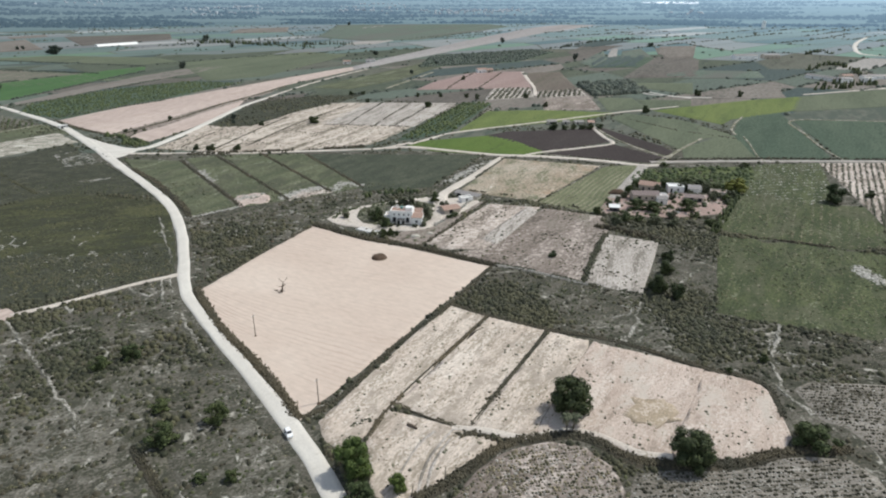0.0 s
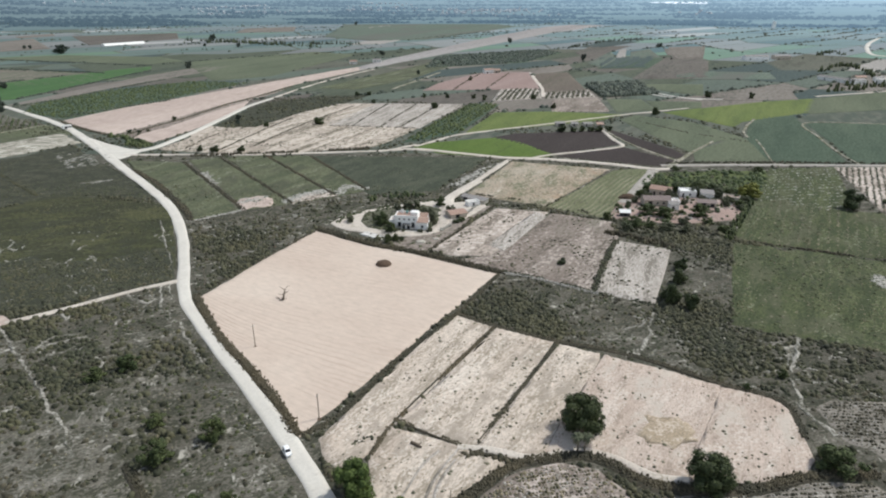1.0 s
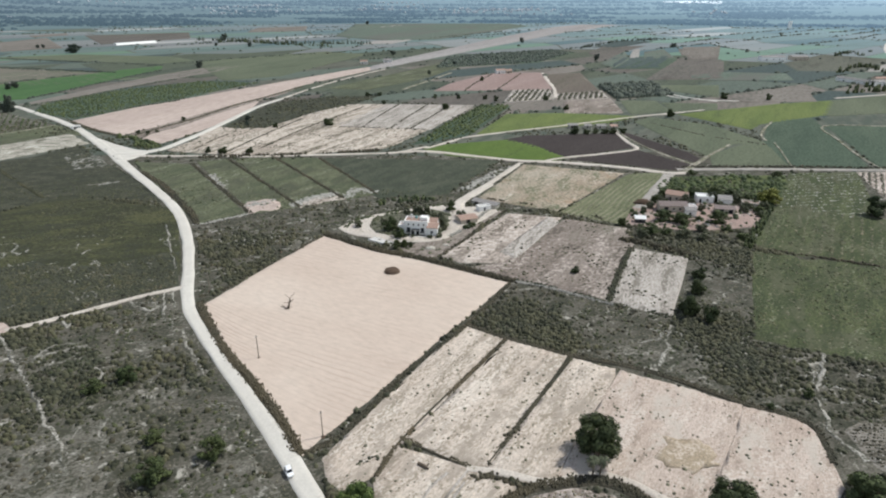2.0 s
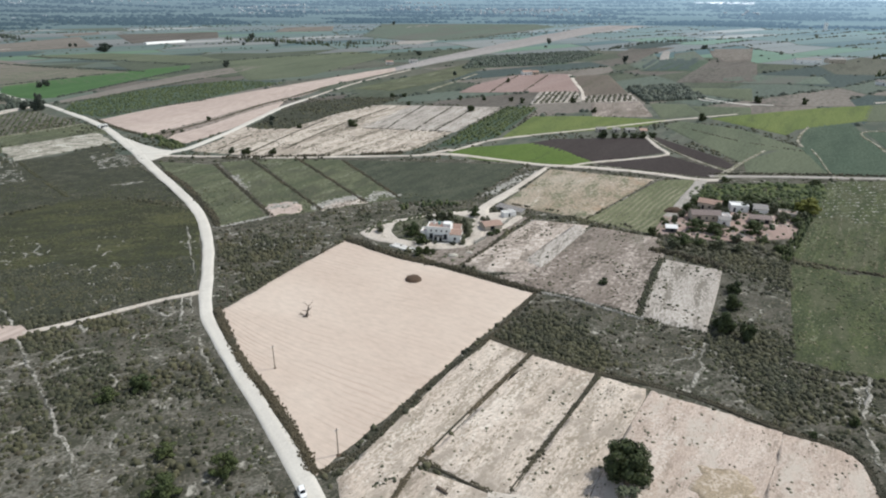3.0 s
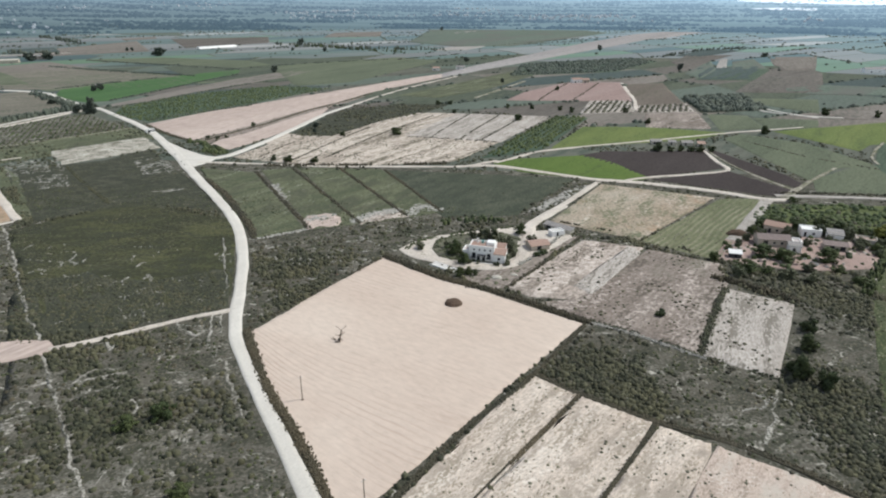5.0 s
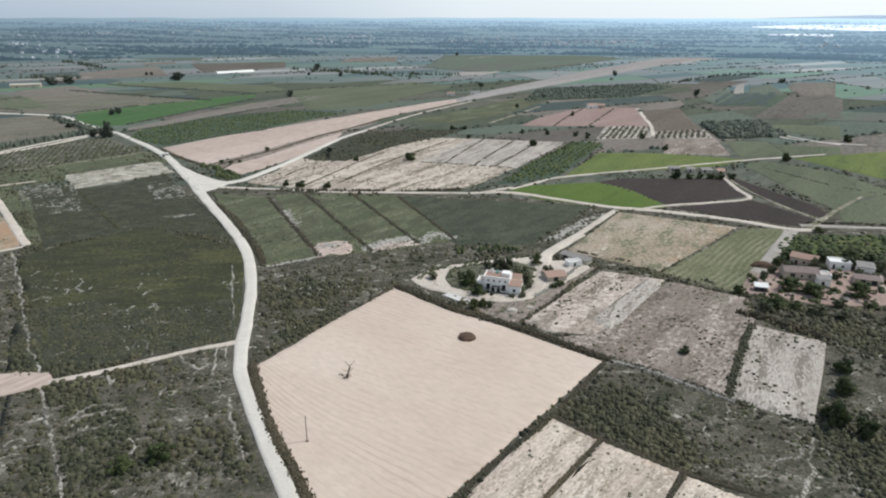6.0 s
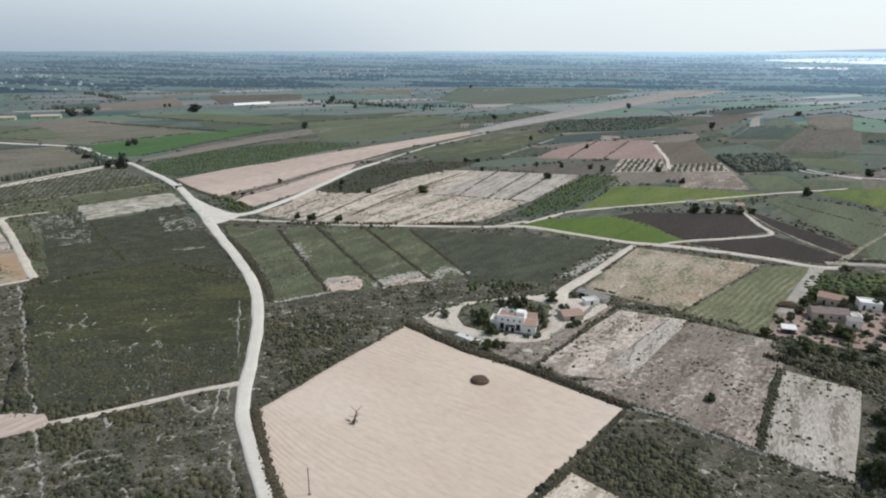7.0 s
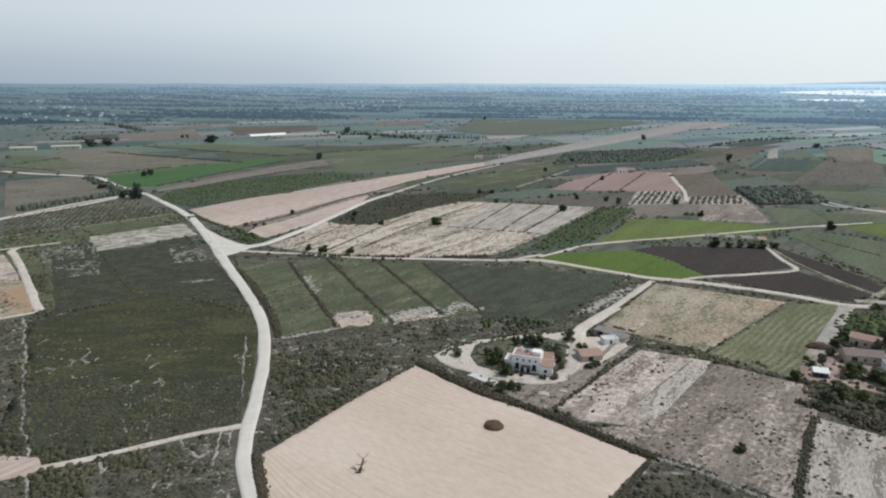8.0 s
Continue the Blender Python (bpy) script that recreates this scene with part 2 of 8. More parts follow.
PALE_FAR = soil("pale_far_earth", (0.44, 0.375, 0.315), (0.6, 0.53, 0.455), 66, 9, 1.0, tuft=(0.17, 0.15, 0.115), amount=0.72, pale=(0.62, 0.56, 0.49), pale_amount=0.4, bump=0.6, mottle=1.4, seed=21, stain=(0.3, 0.255, 0.21), stain_amount=0.5, stain_size=0.8)
GREY = soil("grey_fallow", (0.2, 0.165, 0.14), (0.305, 0.262, 0.228), 60, 3, 1.0, tuft=(0.119, 0.101, 0.083), amount=0.64, pale=(0.46, 0.4, 0.356), pale_amount=0.62, mottle=1.6, seed=3, stain=(0.17, 0.157, 0.124), stain_amount=0.42, stain_size=1.3)
GREY_PALE = soil("grey_pale_fallow", (0.397, 0.337, 0.29), (0.581, 0.51, 0.453), 60, 3, 1.1, tuft=(0.194, 0.163, 0.134), amount=0.64, pale=(0.62, 0.547, 0.488), pale_amount=0.58, mottle=1.5, seed=5, stain=(0.184, 0.156, 0.129), stain_amount=0.54, stain_size=0.5)
TAN = soil("tan_stubble", (0.303, 0.237, 0.173), (0.391, 0.344, 0.276), 60, 2, 1.0, tuft=(0.15, 0.155, 0.1), amount=0.7, pale=(0.509, 0.451, 0.382), pale_amount=0.54, mottle=1.5, seed=8, stain=(0.34, 0.225, 0.145), stain_amount=0.46, stain_size=2.0)
STUBBLE = soil("green_stubble", (0.125, 0.138, 0.078), (0.172, 0.175, 0.105), 59, 6, 1.0, row=2.8, row_color=(0.25, 0.245, 0.17), tuft=(0.1, 0.112, 0.064), amount=0.6, mottle=1.4, seed=13)
SCRUB = soil("scrub_earth", (0.082, 0.077, 0.061), (0.145, 0.134, 0.109), 20, 1.6, 0.55, tuft=(0.05, 0.051, 0.037), amount=0.84, pale=(0.31, 0.29, 0.25), pale_amount=0.46, veins=(0.40, 0.38, 0.33), mottle=1.7, seed=2)
SCRUB_DARK = soil("dark_scrub_earth", (0.056, 0.06, 0.042), (0.092, 0.09, 0.066), 30, 1.3, 0.6, tuft=(0.042, 0.046, 0.033), amount=0.88, pale=(0.26, 0.243, 0.2), pale_amount=0.38, mottle=1.7, seed=15)
WEEDS = soil("green_weeds", (0.054, 0.058, 0.032), (0.094, 0.095, 0.048), 20, 3, 0.8, tuft=(0.04, 0.043, 0.027), amount=0.84, pale=(0.2, 0.187, 0.145), pale_amount=0.38, mottle=1.8, seed=27, stain=(0.045, 0.048, 0.034), stain_amount=0.56, stain_size=0.8)
GREYGREEN = soil("grey_green_weeds", (0.064, 0.074, 0.052), (0.096, 0.103, 0.074), 62, 2, 0.7, tuft=(0.047, 0.055, 0.04), amount=0.8, pale=(0.2, 0.195, 0.16), pale_amount=0.3, mottle=1.7, seed=29, stain=(0.05, 0.058, 0.042), stain_amount=0.5, stain_size=0.8)
WEEDS_OLIVE = soil("olive_weeds", (0.096, 0.11, 0.065), (0.148, 0.153, 0.096), 62, 4, 0.7, tuft=(0.072, 0.083, 0.052), amount=0.76, pale=(0.38, 0.36, 0.3), pale_amount=0.42, mottle=1.4, seed=33, stain=(0.075, 0.08, 0.055), stain_amount=0.55, stain_size=0.7)
LIME = soil("lime_crop", (0.1, 0.137, 0.046), (0.155, 0.182, 0.064), 62, 6, 1.0, tuft=(0.085, 0.11, 0.045), amount=0.6, pale=(0.2, 0.21, 0.1), pale_amount=0.3, mottle=0.9, seed=37)
LIMEGRASS = soil("orchard_grass", (0.085, 0.105, 0.045), (0.125, 0.145, 0.062), 10, 4, 0.8, tuft=(0.06, 0.075, 0.035), amount=0.66, mottle=1.3, seed=39)
YOUNG = soil("young_green_crop", (0.08, 0.125, 0.032), (0.11, 0.155, 0.042), 62, 6, 1.0, tuft=(0.07, 0.1, 0.034), amount=0.5, mottle=0.8, seed=38)
FAR_GRAVEL = soil("far_grey_gravel", (0.27, 0.25, 0.24), (0.35, 0.33, 0.315), 64, 10, 3.0, tuft=(0.2, 0.19, 0.18), amount=0.5, mottle=0.8, seed=62)
GREEN = soil("green_crop", (0.055, 0.11, 0.045), (0.075, 0.14, 0.055), 62, 6, 1.5, mottle=0.6, seed=41)
DARKGREEN = soil("dark_green_crop", (0.06, 0.088, 0.062), (0.09, 0.117, 0.082), 62, 6, 1.2, tuft=(0.052, 0.074, 0.053), amount=0.6, mottle=1.2, seed=43)
OLIVEGREEN = soil("dull_green_crop", (0.095, 0.112, 0.075), (0.135, 0.15, 0.1), 62, 6, 1.2, tuft=(0.075, 0.088, 0.06), amount=0.5, seed=47)
BROWN = soil("dark_ploughed_earth", (0.046, 0.038, 0.036), (0.065, 0.054, 0.051), 62, 6, 1.0, row=1.6, row_color=(0.04, 0.033, 0.031), seed=51)
RED = soil("red_earth", (0.26, 0.185, 0.165), (0.32, 0.24, 0.218), 62, 6, 1.2, tuft=(0.2, 0.155, 0.135), amount=0.4, seed=53)
UMBER = soil("umber_earth", (0.12, 0.1, 0.083), (0.165, 0.14, 0.117), 62, 5, 1.5, tuft=(0.09, 0.09, 0.062), amount=0.55, seed=57)
RIVER = soil("pink_gravel", (0.4, 0.32, 0.278), (0.51, 0.42, 0.37), 64, 8, 2.0, tuft=(0.32, 0.265, 0.228), amount=0.4, seed=61)
ROAD = soil("white_gravel_road", (0.53, 0.5, 0.45), (0.61, 0.58, 0.525), 64, 1, 0.5, tuft=(0.48, 0.45, 0.4), amount=0.4, bump=0.05, mottle=0.4, seed=67)
TRACK = soil("dirt_track", (0.47, 0.415, 0.36), (0.61, 0.555, 0.49), 64, 1, 0.6, tuft=(0.3, 0.265, 0.21), amount=0.48, seed=71)
FAINT = soil("overgrown_path_earth", (0.3, 0.275, 0.225), (0.43, 0.395, 0.335), 64, 1, 0.6, tuft=(0.13, 0.13, 0.085), amount=0.86, mottle=1.4, seed=72)
STONY = soil("white_stones_in_weeds", (0.28, 0.26, 0.215), (0.46, 0.43, 0.37), 30, 1.5, 0.5, tuft=(0.12, 0.118, 0.085), amount=0.68, pale=(0.56, 0.53, 0.465), pale_amount=0.66, mottle=1.6, seed=153)
SCAR = soil("bare_chalk_ground", (0.29, 0.275, 0.24), (0.45, 0.43, 0.385), 20, 1, 0.4, tuft=(0.1, 0.098, 0.075), amount=0.8, mottle=1.6, seed=157)
GRAVEL = soil("grey_gravel", (0.32, 0.295, 0.265), (0.42, 0.39, 0.355), 0, 1, 0.6, tuft=(0.25, 0.23, 0.195), amount=0.5, seed=73)
GARDEN = soil("garden_earth", (0.10, 0.1, 0.075), (0.2, 0.185, 0.145), 0, 1, 0.4, tuft=(0.075, 0.085, 0.05), amount=0.75, seed=77)
YARD = soil("reddish_yard", (0.3, 0.215, 0.187), (0.41, 0.312, 0.272), 0, 1, 0.5, tuft=(0.2, 0.165, 0.135), amount=0.5, pale=(0.56, 0.5, 0.45), pale_amount=0.45, seed=79)
FLAT = soil("far_plain_earth", (0.095, 0.105, 0.085), (0.145, 0.145, 0.118), 64, 6, 6.0, tuft=(0.075, 0.09, 0.072), amount=0.8, seed=83)

# Far palette: base colours muted for haze; dull, dark and lime ones also blued.
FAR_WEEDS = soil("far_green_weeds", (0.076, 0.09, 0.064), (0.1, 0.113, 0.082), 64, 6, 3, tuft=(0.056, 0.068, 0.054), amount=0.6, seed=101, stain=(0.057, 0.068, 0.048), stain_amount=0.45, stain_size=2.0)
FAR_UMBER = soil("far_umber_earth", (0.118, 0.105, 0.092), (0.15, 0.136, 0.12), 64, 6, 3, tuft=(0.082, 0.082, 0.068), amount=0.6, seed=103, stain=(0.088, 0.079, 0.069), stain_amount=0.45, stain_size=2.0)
FAR_DULL = soil("hazed_dull_crop", (0.098, 0.12, 0.1), (0.122, 0.145, 0.118), 64, 6, 3, seed=105)
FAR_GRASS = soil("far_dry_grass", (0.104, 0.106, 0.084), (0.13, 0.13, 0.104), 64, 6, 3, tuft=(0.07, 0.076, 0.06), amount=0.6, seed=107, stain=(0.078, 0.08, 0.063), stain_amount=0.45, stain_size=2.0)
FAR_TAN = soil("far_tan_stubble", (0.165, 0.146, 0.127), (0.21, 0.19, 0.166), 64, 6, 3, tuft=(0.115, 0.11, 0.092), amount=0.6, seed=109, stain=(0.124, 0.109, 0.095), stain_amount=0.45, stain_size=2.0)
FAR_DARK = soil("hazed_dark_crop", (0.055, 0.075, 0.072), (0.078, 0.1, 0.092), 64, 6, 3, seed=111)
FAR_LIME = soil("hazed_pale_crop", (0.108, 0.138, 0.108), (0.13, 0.158, 0.126), 64, 8, 3, tuft=(0.1, 0.118, 0.1), amount=0.6, seed=113, stain=(0.12, 0.122, 0.106), stain_amount=0.6, stain_size=3)
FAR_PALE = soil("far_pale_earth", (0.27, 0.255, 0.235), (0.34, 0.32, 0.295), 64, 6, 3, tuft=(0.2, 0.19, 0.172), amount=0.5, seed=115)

# Leaves for far trees, haze put into the colour as a paler grey-green.
FAR_TREE = leaves("hazed_hedge_leaves", (0.045, 0.058, 0.053), (0.08, 0.097, 0.086))
BUSH = leaves("scrub_leaves", (0.024, 0.027, 0.018), (0.078, 0.079, 0.053))
RIDGE = leaves("dry_ridge_weeds", (0.05, 0.044, 0.033), (0.115, 0.1, 0.076))
SHRUB = leaves("shrub_leaves", (0.034, 0.048, 0.022), (0.078, 0.1, 0.042))
VERGE = soil("dark_verge_earth", (0.055, 0.049, 0.037), (0.095, 0.083, 0.063), 0, 1, 0.4, tuft=(0.043, 0.042, 0.031), amount=0.8, seed=131)
DRYSCRUB = soil("dry_scrub_earth", (0.098, 0.092, 0.074), (0.17, 0.158, 0.13), 20, 1.6, 0.5, tuft=(0.058, 0.058, 0.042), amount=0.84, pale=(0.36, 0.338, 0.295), pale_amount=0.52, veins=(0.43, 0.41, 0.36), mottle=1.8, seed=137)
STOCKS = soil("stony_vine_earth", (0.168, 0.15, 0.125), (0.302, 0.276, 0.239), 5, 3, 0.4, tuft=(0.101, 0.093, 0.073), amount=0.74, pale=(0.448, 0.42, 0.375), pale_amount=0.5, mottle=1.5, seed=141)
MEADOW = soil("pale_green_meadow", (0.070, 0.085, 0.041), (0.114, 0.129, 0.066), 57, 4, 0.55, tuft=(0.049, 0.061, 0.032), amount=0.84, pale=(0.262, 0.265, 0.191), pale_amount=0.5, mottle=1.9, seed=143, stain=(0.093, 0.098, 0.061), stain_amount=0.6, stain_size=0.6)
STRAW = soil("dry_straw_grass", (0.33, 0.265, 0.185), (0.42, 0.345, 0.26), 10, 1, 0.4, tuft=(0.5, 0.42, 0.345), amount=0.7, mottle=1.6, seed=147)
CHALK = crumbs("chalk_crumbs", (0.24, 0.232, 0.208), (0.43, 0.415, 0.375))
GRAZE = soil("rough_grazing", (0.14, 0.13, 0.105), (0.2, 0.185, 0.15), 30, 3, 1.5, tuft=(0.09, 0.095, 0.07), amount=0.6, seed=121)
BUSH_GREEN = leaves("green_scrub_leaves", (0.042, 0.049, 0.027), (0.074, 0.081, 0.042))
BUSH_DRY = leaves("dry_scrub_leaves", (0.1, 0.093, 0.07), (0.2, 0.183, 0.142))
HEDGE = leaves("hedge_leaves", (0.032, 0.031, 0.023), (0.072, 0.066, 0.05))
VINE = leaves("vine_leaves", (0.038, 0.055, 0.025), (0.072, 0.096, 0.04))
CROWN = leaves("tree_leaves", (0.026, 0.038, 0.02), (0.066, 0.084, 0.038))
CROWN_LIGHT = leaves("light_tree_leaves", (0.055, 0.088, 0.026), (0.135, 0.175, 0.055))
CROWN_OLIVE = leaves("olive_leaves", (0.06, 0.068, 0.045), (0.12, 0.13, 0.09))
CROWN_YELLOW = leaves("yellow_green_leaves", (0.12, 0.14, 0.035), (0.2, 0.21, 0.06))
BARK = plain("bark", (0.11, 0.085, 0.065), 0.95, 0, 2.0, 0.35, 0.6)
POLEWOOD = plain("weathered_pole_wood", (0.19, 0.16, 0.13), 0.9, 0, 1.5, 0.25, 0.4)
# White walls dimmed and blued in the base colour to stand in for haze.
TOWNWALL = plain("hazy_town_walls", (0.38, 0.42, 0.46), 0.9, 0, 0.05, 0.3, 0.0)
WHITEWASH = plain("whitewash", (0.78, 0.77, 0.75), 0.85, 0, 0.6, 0.07, 0.15)
CREAM = plain("cream_render", (0.46, 0.4, 0.33), 0.85, 0, 0.6, 0.15, 0.15)
ROOFTILE = plain("clay_roof_tiles", (0.33, 0.225, 0.18), 0.85, 0, 1.2, 0.25, 0.4)
OLDTILE = plain("weathered_old_tiles", (0.2, 0.16, 0.148), 0.9, 0, 0.8, 0.45, 0.5)
FLATROOF = plain("pale_roof_terrace", (0.5, 0.45, 0.42), 0.85, 0, 0.8, 0.15, 0.2)
DARKPANE = plain("dark_window_glass", (0.02, 0.024, 0.03), 0.12, 0, 1.0, 0.2, 0.0)
SHUTTER = plain("dark_shutter", (0.05, 0.05, 0.055), 0.6, 0, 2.0, 0.2, 0.1)
METALROOF = plain("grey_sheet_roof", (0.22, 0.205, 0.195), 0.6, 0.0, 0.5, 0.45, 0.1)
PLASTIC = plain("greenhouse_plastic", (0.72, 0.72, 0.7), 0.4, 0, 0.3, 0.1, 0.1)
CONCRETE = plain("pale_concrete", (0.55, 0.53, 0.5), 0.9, 0, 0.8, 0.15, 0.2)
STONE = plain("pale_stone", (0.46, 0.43, 0.37), 0.95, 0, 1.0, 0.25, 0.4)
TANK = plain("teal_plastic", (0.14, 0.3, 0.28), 0.5, 0, 0.8, 0.15, 0.05)
CARPAINT = plain("white_car_paint", (0.8, 0.8, 0.8), 0.25, 0, 1.0, 0.03, 0.0)
RUBBER = plain("tyre_rubber", (0.025, 0.025, 0.025), 0.85, 0, 4.0, 0.2, 0.1)
METAL = plain("galvanised_metal", (0.4, 0.4, 0.4), 0.45, 0.8, 2.0, 0.15, 0.05)
HEAP = soil("brown_soil_heap", (0.1, 0.07, 0.052), (0.165, 0.118, 0.086), 0, 1, 0.3, bump=0.8, seed=90)


# ---------------------------------------------------------------- mesh helpers
def mesh_object(name, verts, faces, material, smooth=False):
    me = bpy.data.meshes.new(name)
    me.from_pydata([tuple(v) for v in verts], [], [tuple(f) for f in faces])
    me.materials.append(material)
    if smooth:
        me.polygons.foreach_set("use_smooth", [True] * len(me.polygons))
    me.update()
    return new(name, me)


def big_mesh(name, verts, faces, material, smooth=False):
    """A mesh from arrays: verts n x 3, faces m x k."""
    verts, faces = np.asarray(verts, np.float32), np.asarray(faces, np.int32)
    me = bpy.data.meshes.new(name)
    k = faces.shape[1]
    me.vertices.add(len(verts))
    me.vertices.foreach_set("co", verts.ravel())
    me.loops.add(faces.size)
    me.loops.foreach_set("vertex_index", faces.ravel())
    me.polygons.add(len(faces))
    me.polygons.foreach_set("loop_start", np.arange(0, faces.size, k, dtype=np.int32))
    me.polygons.foreach_set("loop_total", np.full(len(faces), k, np.int32))
    if smooth:
        me.polygons.foreach_set("use_smooth", np.ones(len(faces), bool))
    me.materials.append(material)
    me.update(calc_edges=True)
    return new(name, me)


def part(name, bm, material, parent, label=""):
    """Links a bmesh as one mesh object under a thing or a part."""
    me = bpy.data.meshes.new(name)
    bm.to_mesh(me)
    bm.free()
    me.materials.append(material)
    ob = new(name, me)
    ob.parent = parent
    if label:
        ob["label"] = label
    return ob


def adopt(ob, parent, label=""):
    ob.parent = parent
    if label:
        ob["label"] = label
    return ob


def box(bm, x0, x1, y0, y1, z0, z1, bevel=0.0):
    made = bmesh.ops.create_cube(bm, size=1)["verts"]
    bmesh.ops.scale(bm, vec=(x1 - x0, y1 - y0, z1 - z0), verts=made)
    bmesh.ops.translate(bm, vec=((x0 + x1) / 2, (y0 + y1) / 2, (z0 + z1) / 2), verts=made)
    if bevel:
        edges = list({e for v in made for e in v.link_edges})
        bmesh.ops.bevel(bm, geom=edges, offset=bevel, segments=2, affect="EDGES", profile=0.6)
    return bm


def boxed(x0, x1, y0, y1, z0, z1, bevel=0.0):
    return box(bmesh.new(), x0, x1, y0, y1, z0, z1, bevel)


def limb(bm, a, b, r0, r1, sides=6):
    a, b = Vector(a), Vector(b)
    turn = (b - a).to_track_quat("Z", "Y").to_matrix()
    rings = []
    for p, r in ((a, r0), (b, r1)):
        rings.append([bm.verts.new(p + turn @ Vector((r * math.cos(2 * math.pi * k / sides), r * math.sin(2 * math.pi * k / sides), 0))) for k in range(sides)])
    for k in range(sides):
        bm.faces.new((rings[0][k], rings[0][(k + 1) % sides], rings[1][(k + 1) % sides], rings[1][k]))
    bm.faces.new(rings[1])
    bm.faces.new(rings[0][::-1])
    return bm


def inside(points, corners):
    """Which of the points of the plan lie in a polygon."""
    x, y = points[:, 0], points[:, 1]
    hits = np.zeros(len(points), bool)
    for (x0, y0), (x1, y1) in zip(corners, corners[1:] + corners[:1]):
        if y0 != y1:
            hits ^= ((y0 > y) != (y1 > y)) & (x < (x1 - x0) * (y - y0) / (y1 - y0) + x0)
    return hits


def near_line(points, line, width):
    near = np.zeros(len(points), bool)
    for a, b in zip(line, line[1:]):
        a, b = np.array(a, float), np.array(b, float)
        f = np.clip(((points - a) @ (b - a)) / ((b - a) @ (b - a)), 0, 1)
        near |= np.hypot(*(points - a - f[:, None] * (b - a)).T) < width / 2
    return near


def smooth_line(line, step):
    """A Catmull-Rom line through the given points, in even steps."""
    p = [np.array(q, float) for q in line]
    p = [2 * p[0] - p[1]] + p + [2 * p[-1] - p[-2]]
    out = []
    for a, b, c, d in zip(p, p[1:], p[2:], p[3:]):
        n = max(2, int(np.hypot(*(c - b)) / step))
        for k in range(n):
            t = k / n
            out.append(0.5 * (2 * b + (c - a) * t + (2 * a - 5 * b + 4 * c - d) * t * t + (3 * b - a - 3 * c + d) * t**3))
    out.append(p[-2])
    return np.array(out)


BARE, LANES, SHEETS = [], [], []


def field(name, label, material, corners, step=1.5, amp=0.05, turn=None, lift=0.2, rag=0.4, bare=True):
    """A field as a low worked sheet with ridges along it, its edge sunk into the ground."""
    if turn is None:
        a, b = max(zip(corners, corners[1:] + corners[:1]), key=lambda e: math.dist(*e))
        turn = math.degrees(math.atan2(b[1] - a[1], b[0] - a[0]))
    mid = (sum(x for x, _ in corners) / len(corners), sum(y for _, y in corners) / len(corners))
    grow = 0.9 if mid[1] < 340 else 2.2
    corners = [(x + grow * 1.2 * (x - mid[0]) / math.dist((x, y), mid), y + grow * 1.2 * (y - mid[1]) / math.dist((x, y), mid)) for x, y in corners]
    c, s = math.cos(radians(turn)), math.sin(radians(turn))
    local = [(x * c + y * s, -x * s + y * c) for x, y in corners]
    v0, v1 = min(v for _, v in local), max(v for _, v in local)
    count = max(4, round((v1 - v0) / step))
    long = max(6, min(60, round((max(u for u, _ in local) - min(u for u, _ in local)) / (4 * step))))
    lip = 0.35 if mid[1] < 340 else 1.0
    lines = [0.02, lip] + [(v1 - v0) * k / count for k in range(1, count)] + [v1 - v0 - lip, v1 - v0 - 0.02]
    verts, faces = [], []
    for i, v in enumerate(lines):
        v = v0 + v
        cross = sorted(a[0] + (b[0] - a[0]) * (v - a[1]) / (b[1] - a[1]) for a, b in zip(local, local[1:] + local[:1]) if (a[1] > v) != (b[1] > v))
        u0, u1 = cross[0], cross[-1]
        u0 += rag * (noise.noise((v * 0.13, u0 * 0.1, 3)) * 1.5 + noise.noise((v * 0.7, u0 * 0.1, 3)) * 0.6)
        u1 += rag * (noise.noise((v * 0.13, u1 * 0.1, 9)) * 1.5 + noise.noise((v * 0.7, u1 * 0.1, 9)) * 0.6)
        edges = min(lip, (u1 - u0) * 0.3)
        us = [u0, u0 + edges] + [u0 + (u1 - u0) * j / long for j in range(1, long)] + [u1 - edges, u1]
        us = sorted(us)
        for j, u in enumerate(us):
            edge = i in (0, len(lines) - 1) or j in (0, len(us) - 1)
            w = v + (rag * noise.noise((u * 0.2, v * 0.1, 5)) * 1.2 if i < 2 or i > len(lines) - 3 else 0)
            z = -0.05 if edge else lift + (amp if i % 2 else -amp) + 0.25 * lift * noise.noise((u * 0.08, v * 0.08, 1))
            verts.append((u * c - w * s, u * s + w * c, z))
    wide = long + 3
    for i in range(len(lines) - 1):
        for j in range(wide - 1):
            k = i * wide + j
            faces.append((k, k + 1, k + wide + 1, k + wide))
    ob = mesh_object(name, verts, faces, material, True)
    SHEETS.append(corners)
    if bare:
        BARE.append(corners)
    return tagged(ob, label, "field", kind="structure")


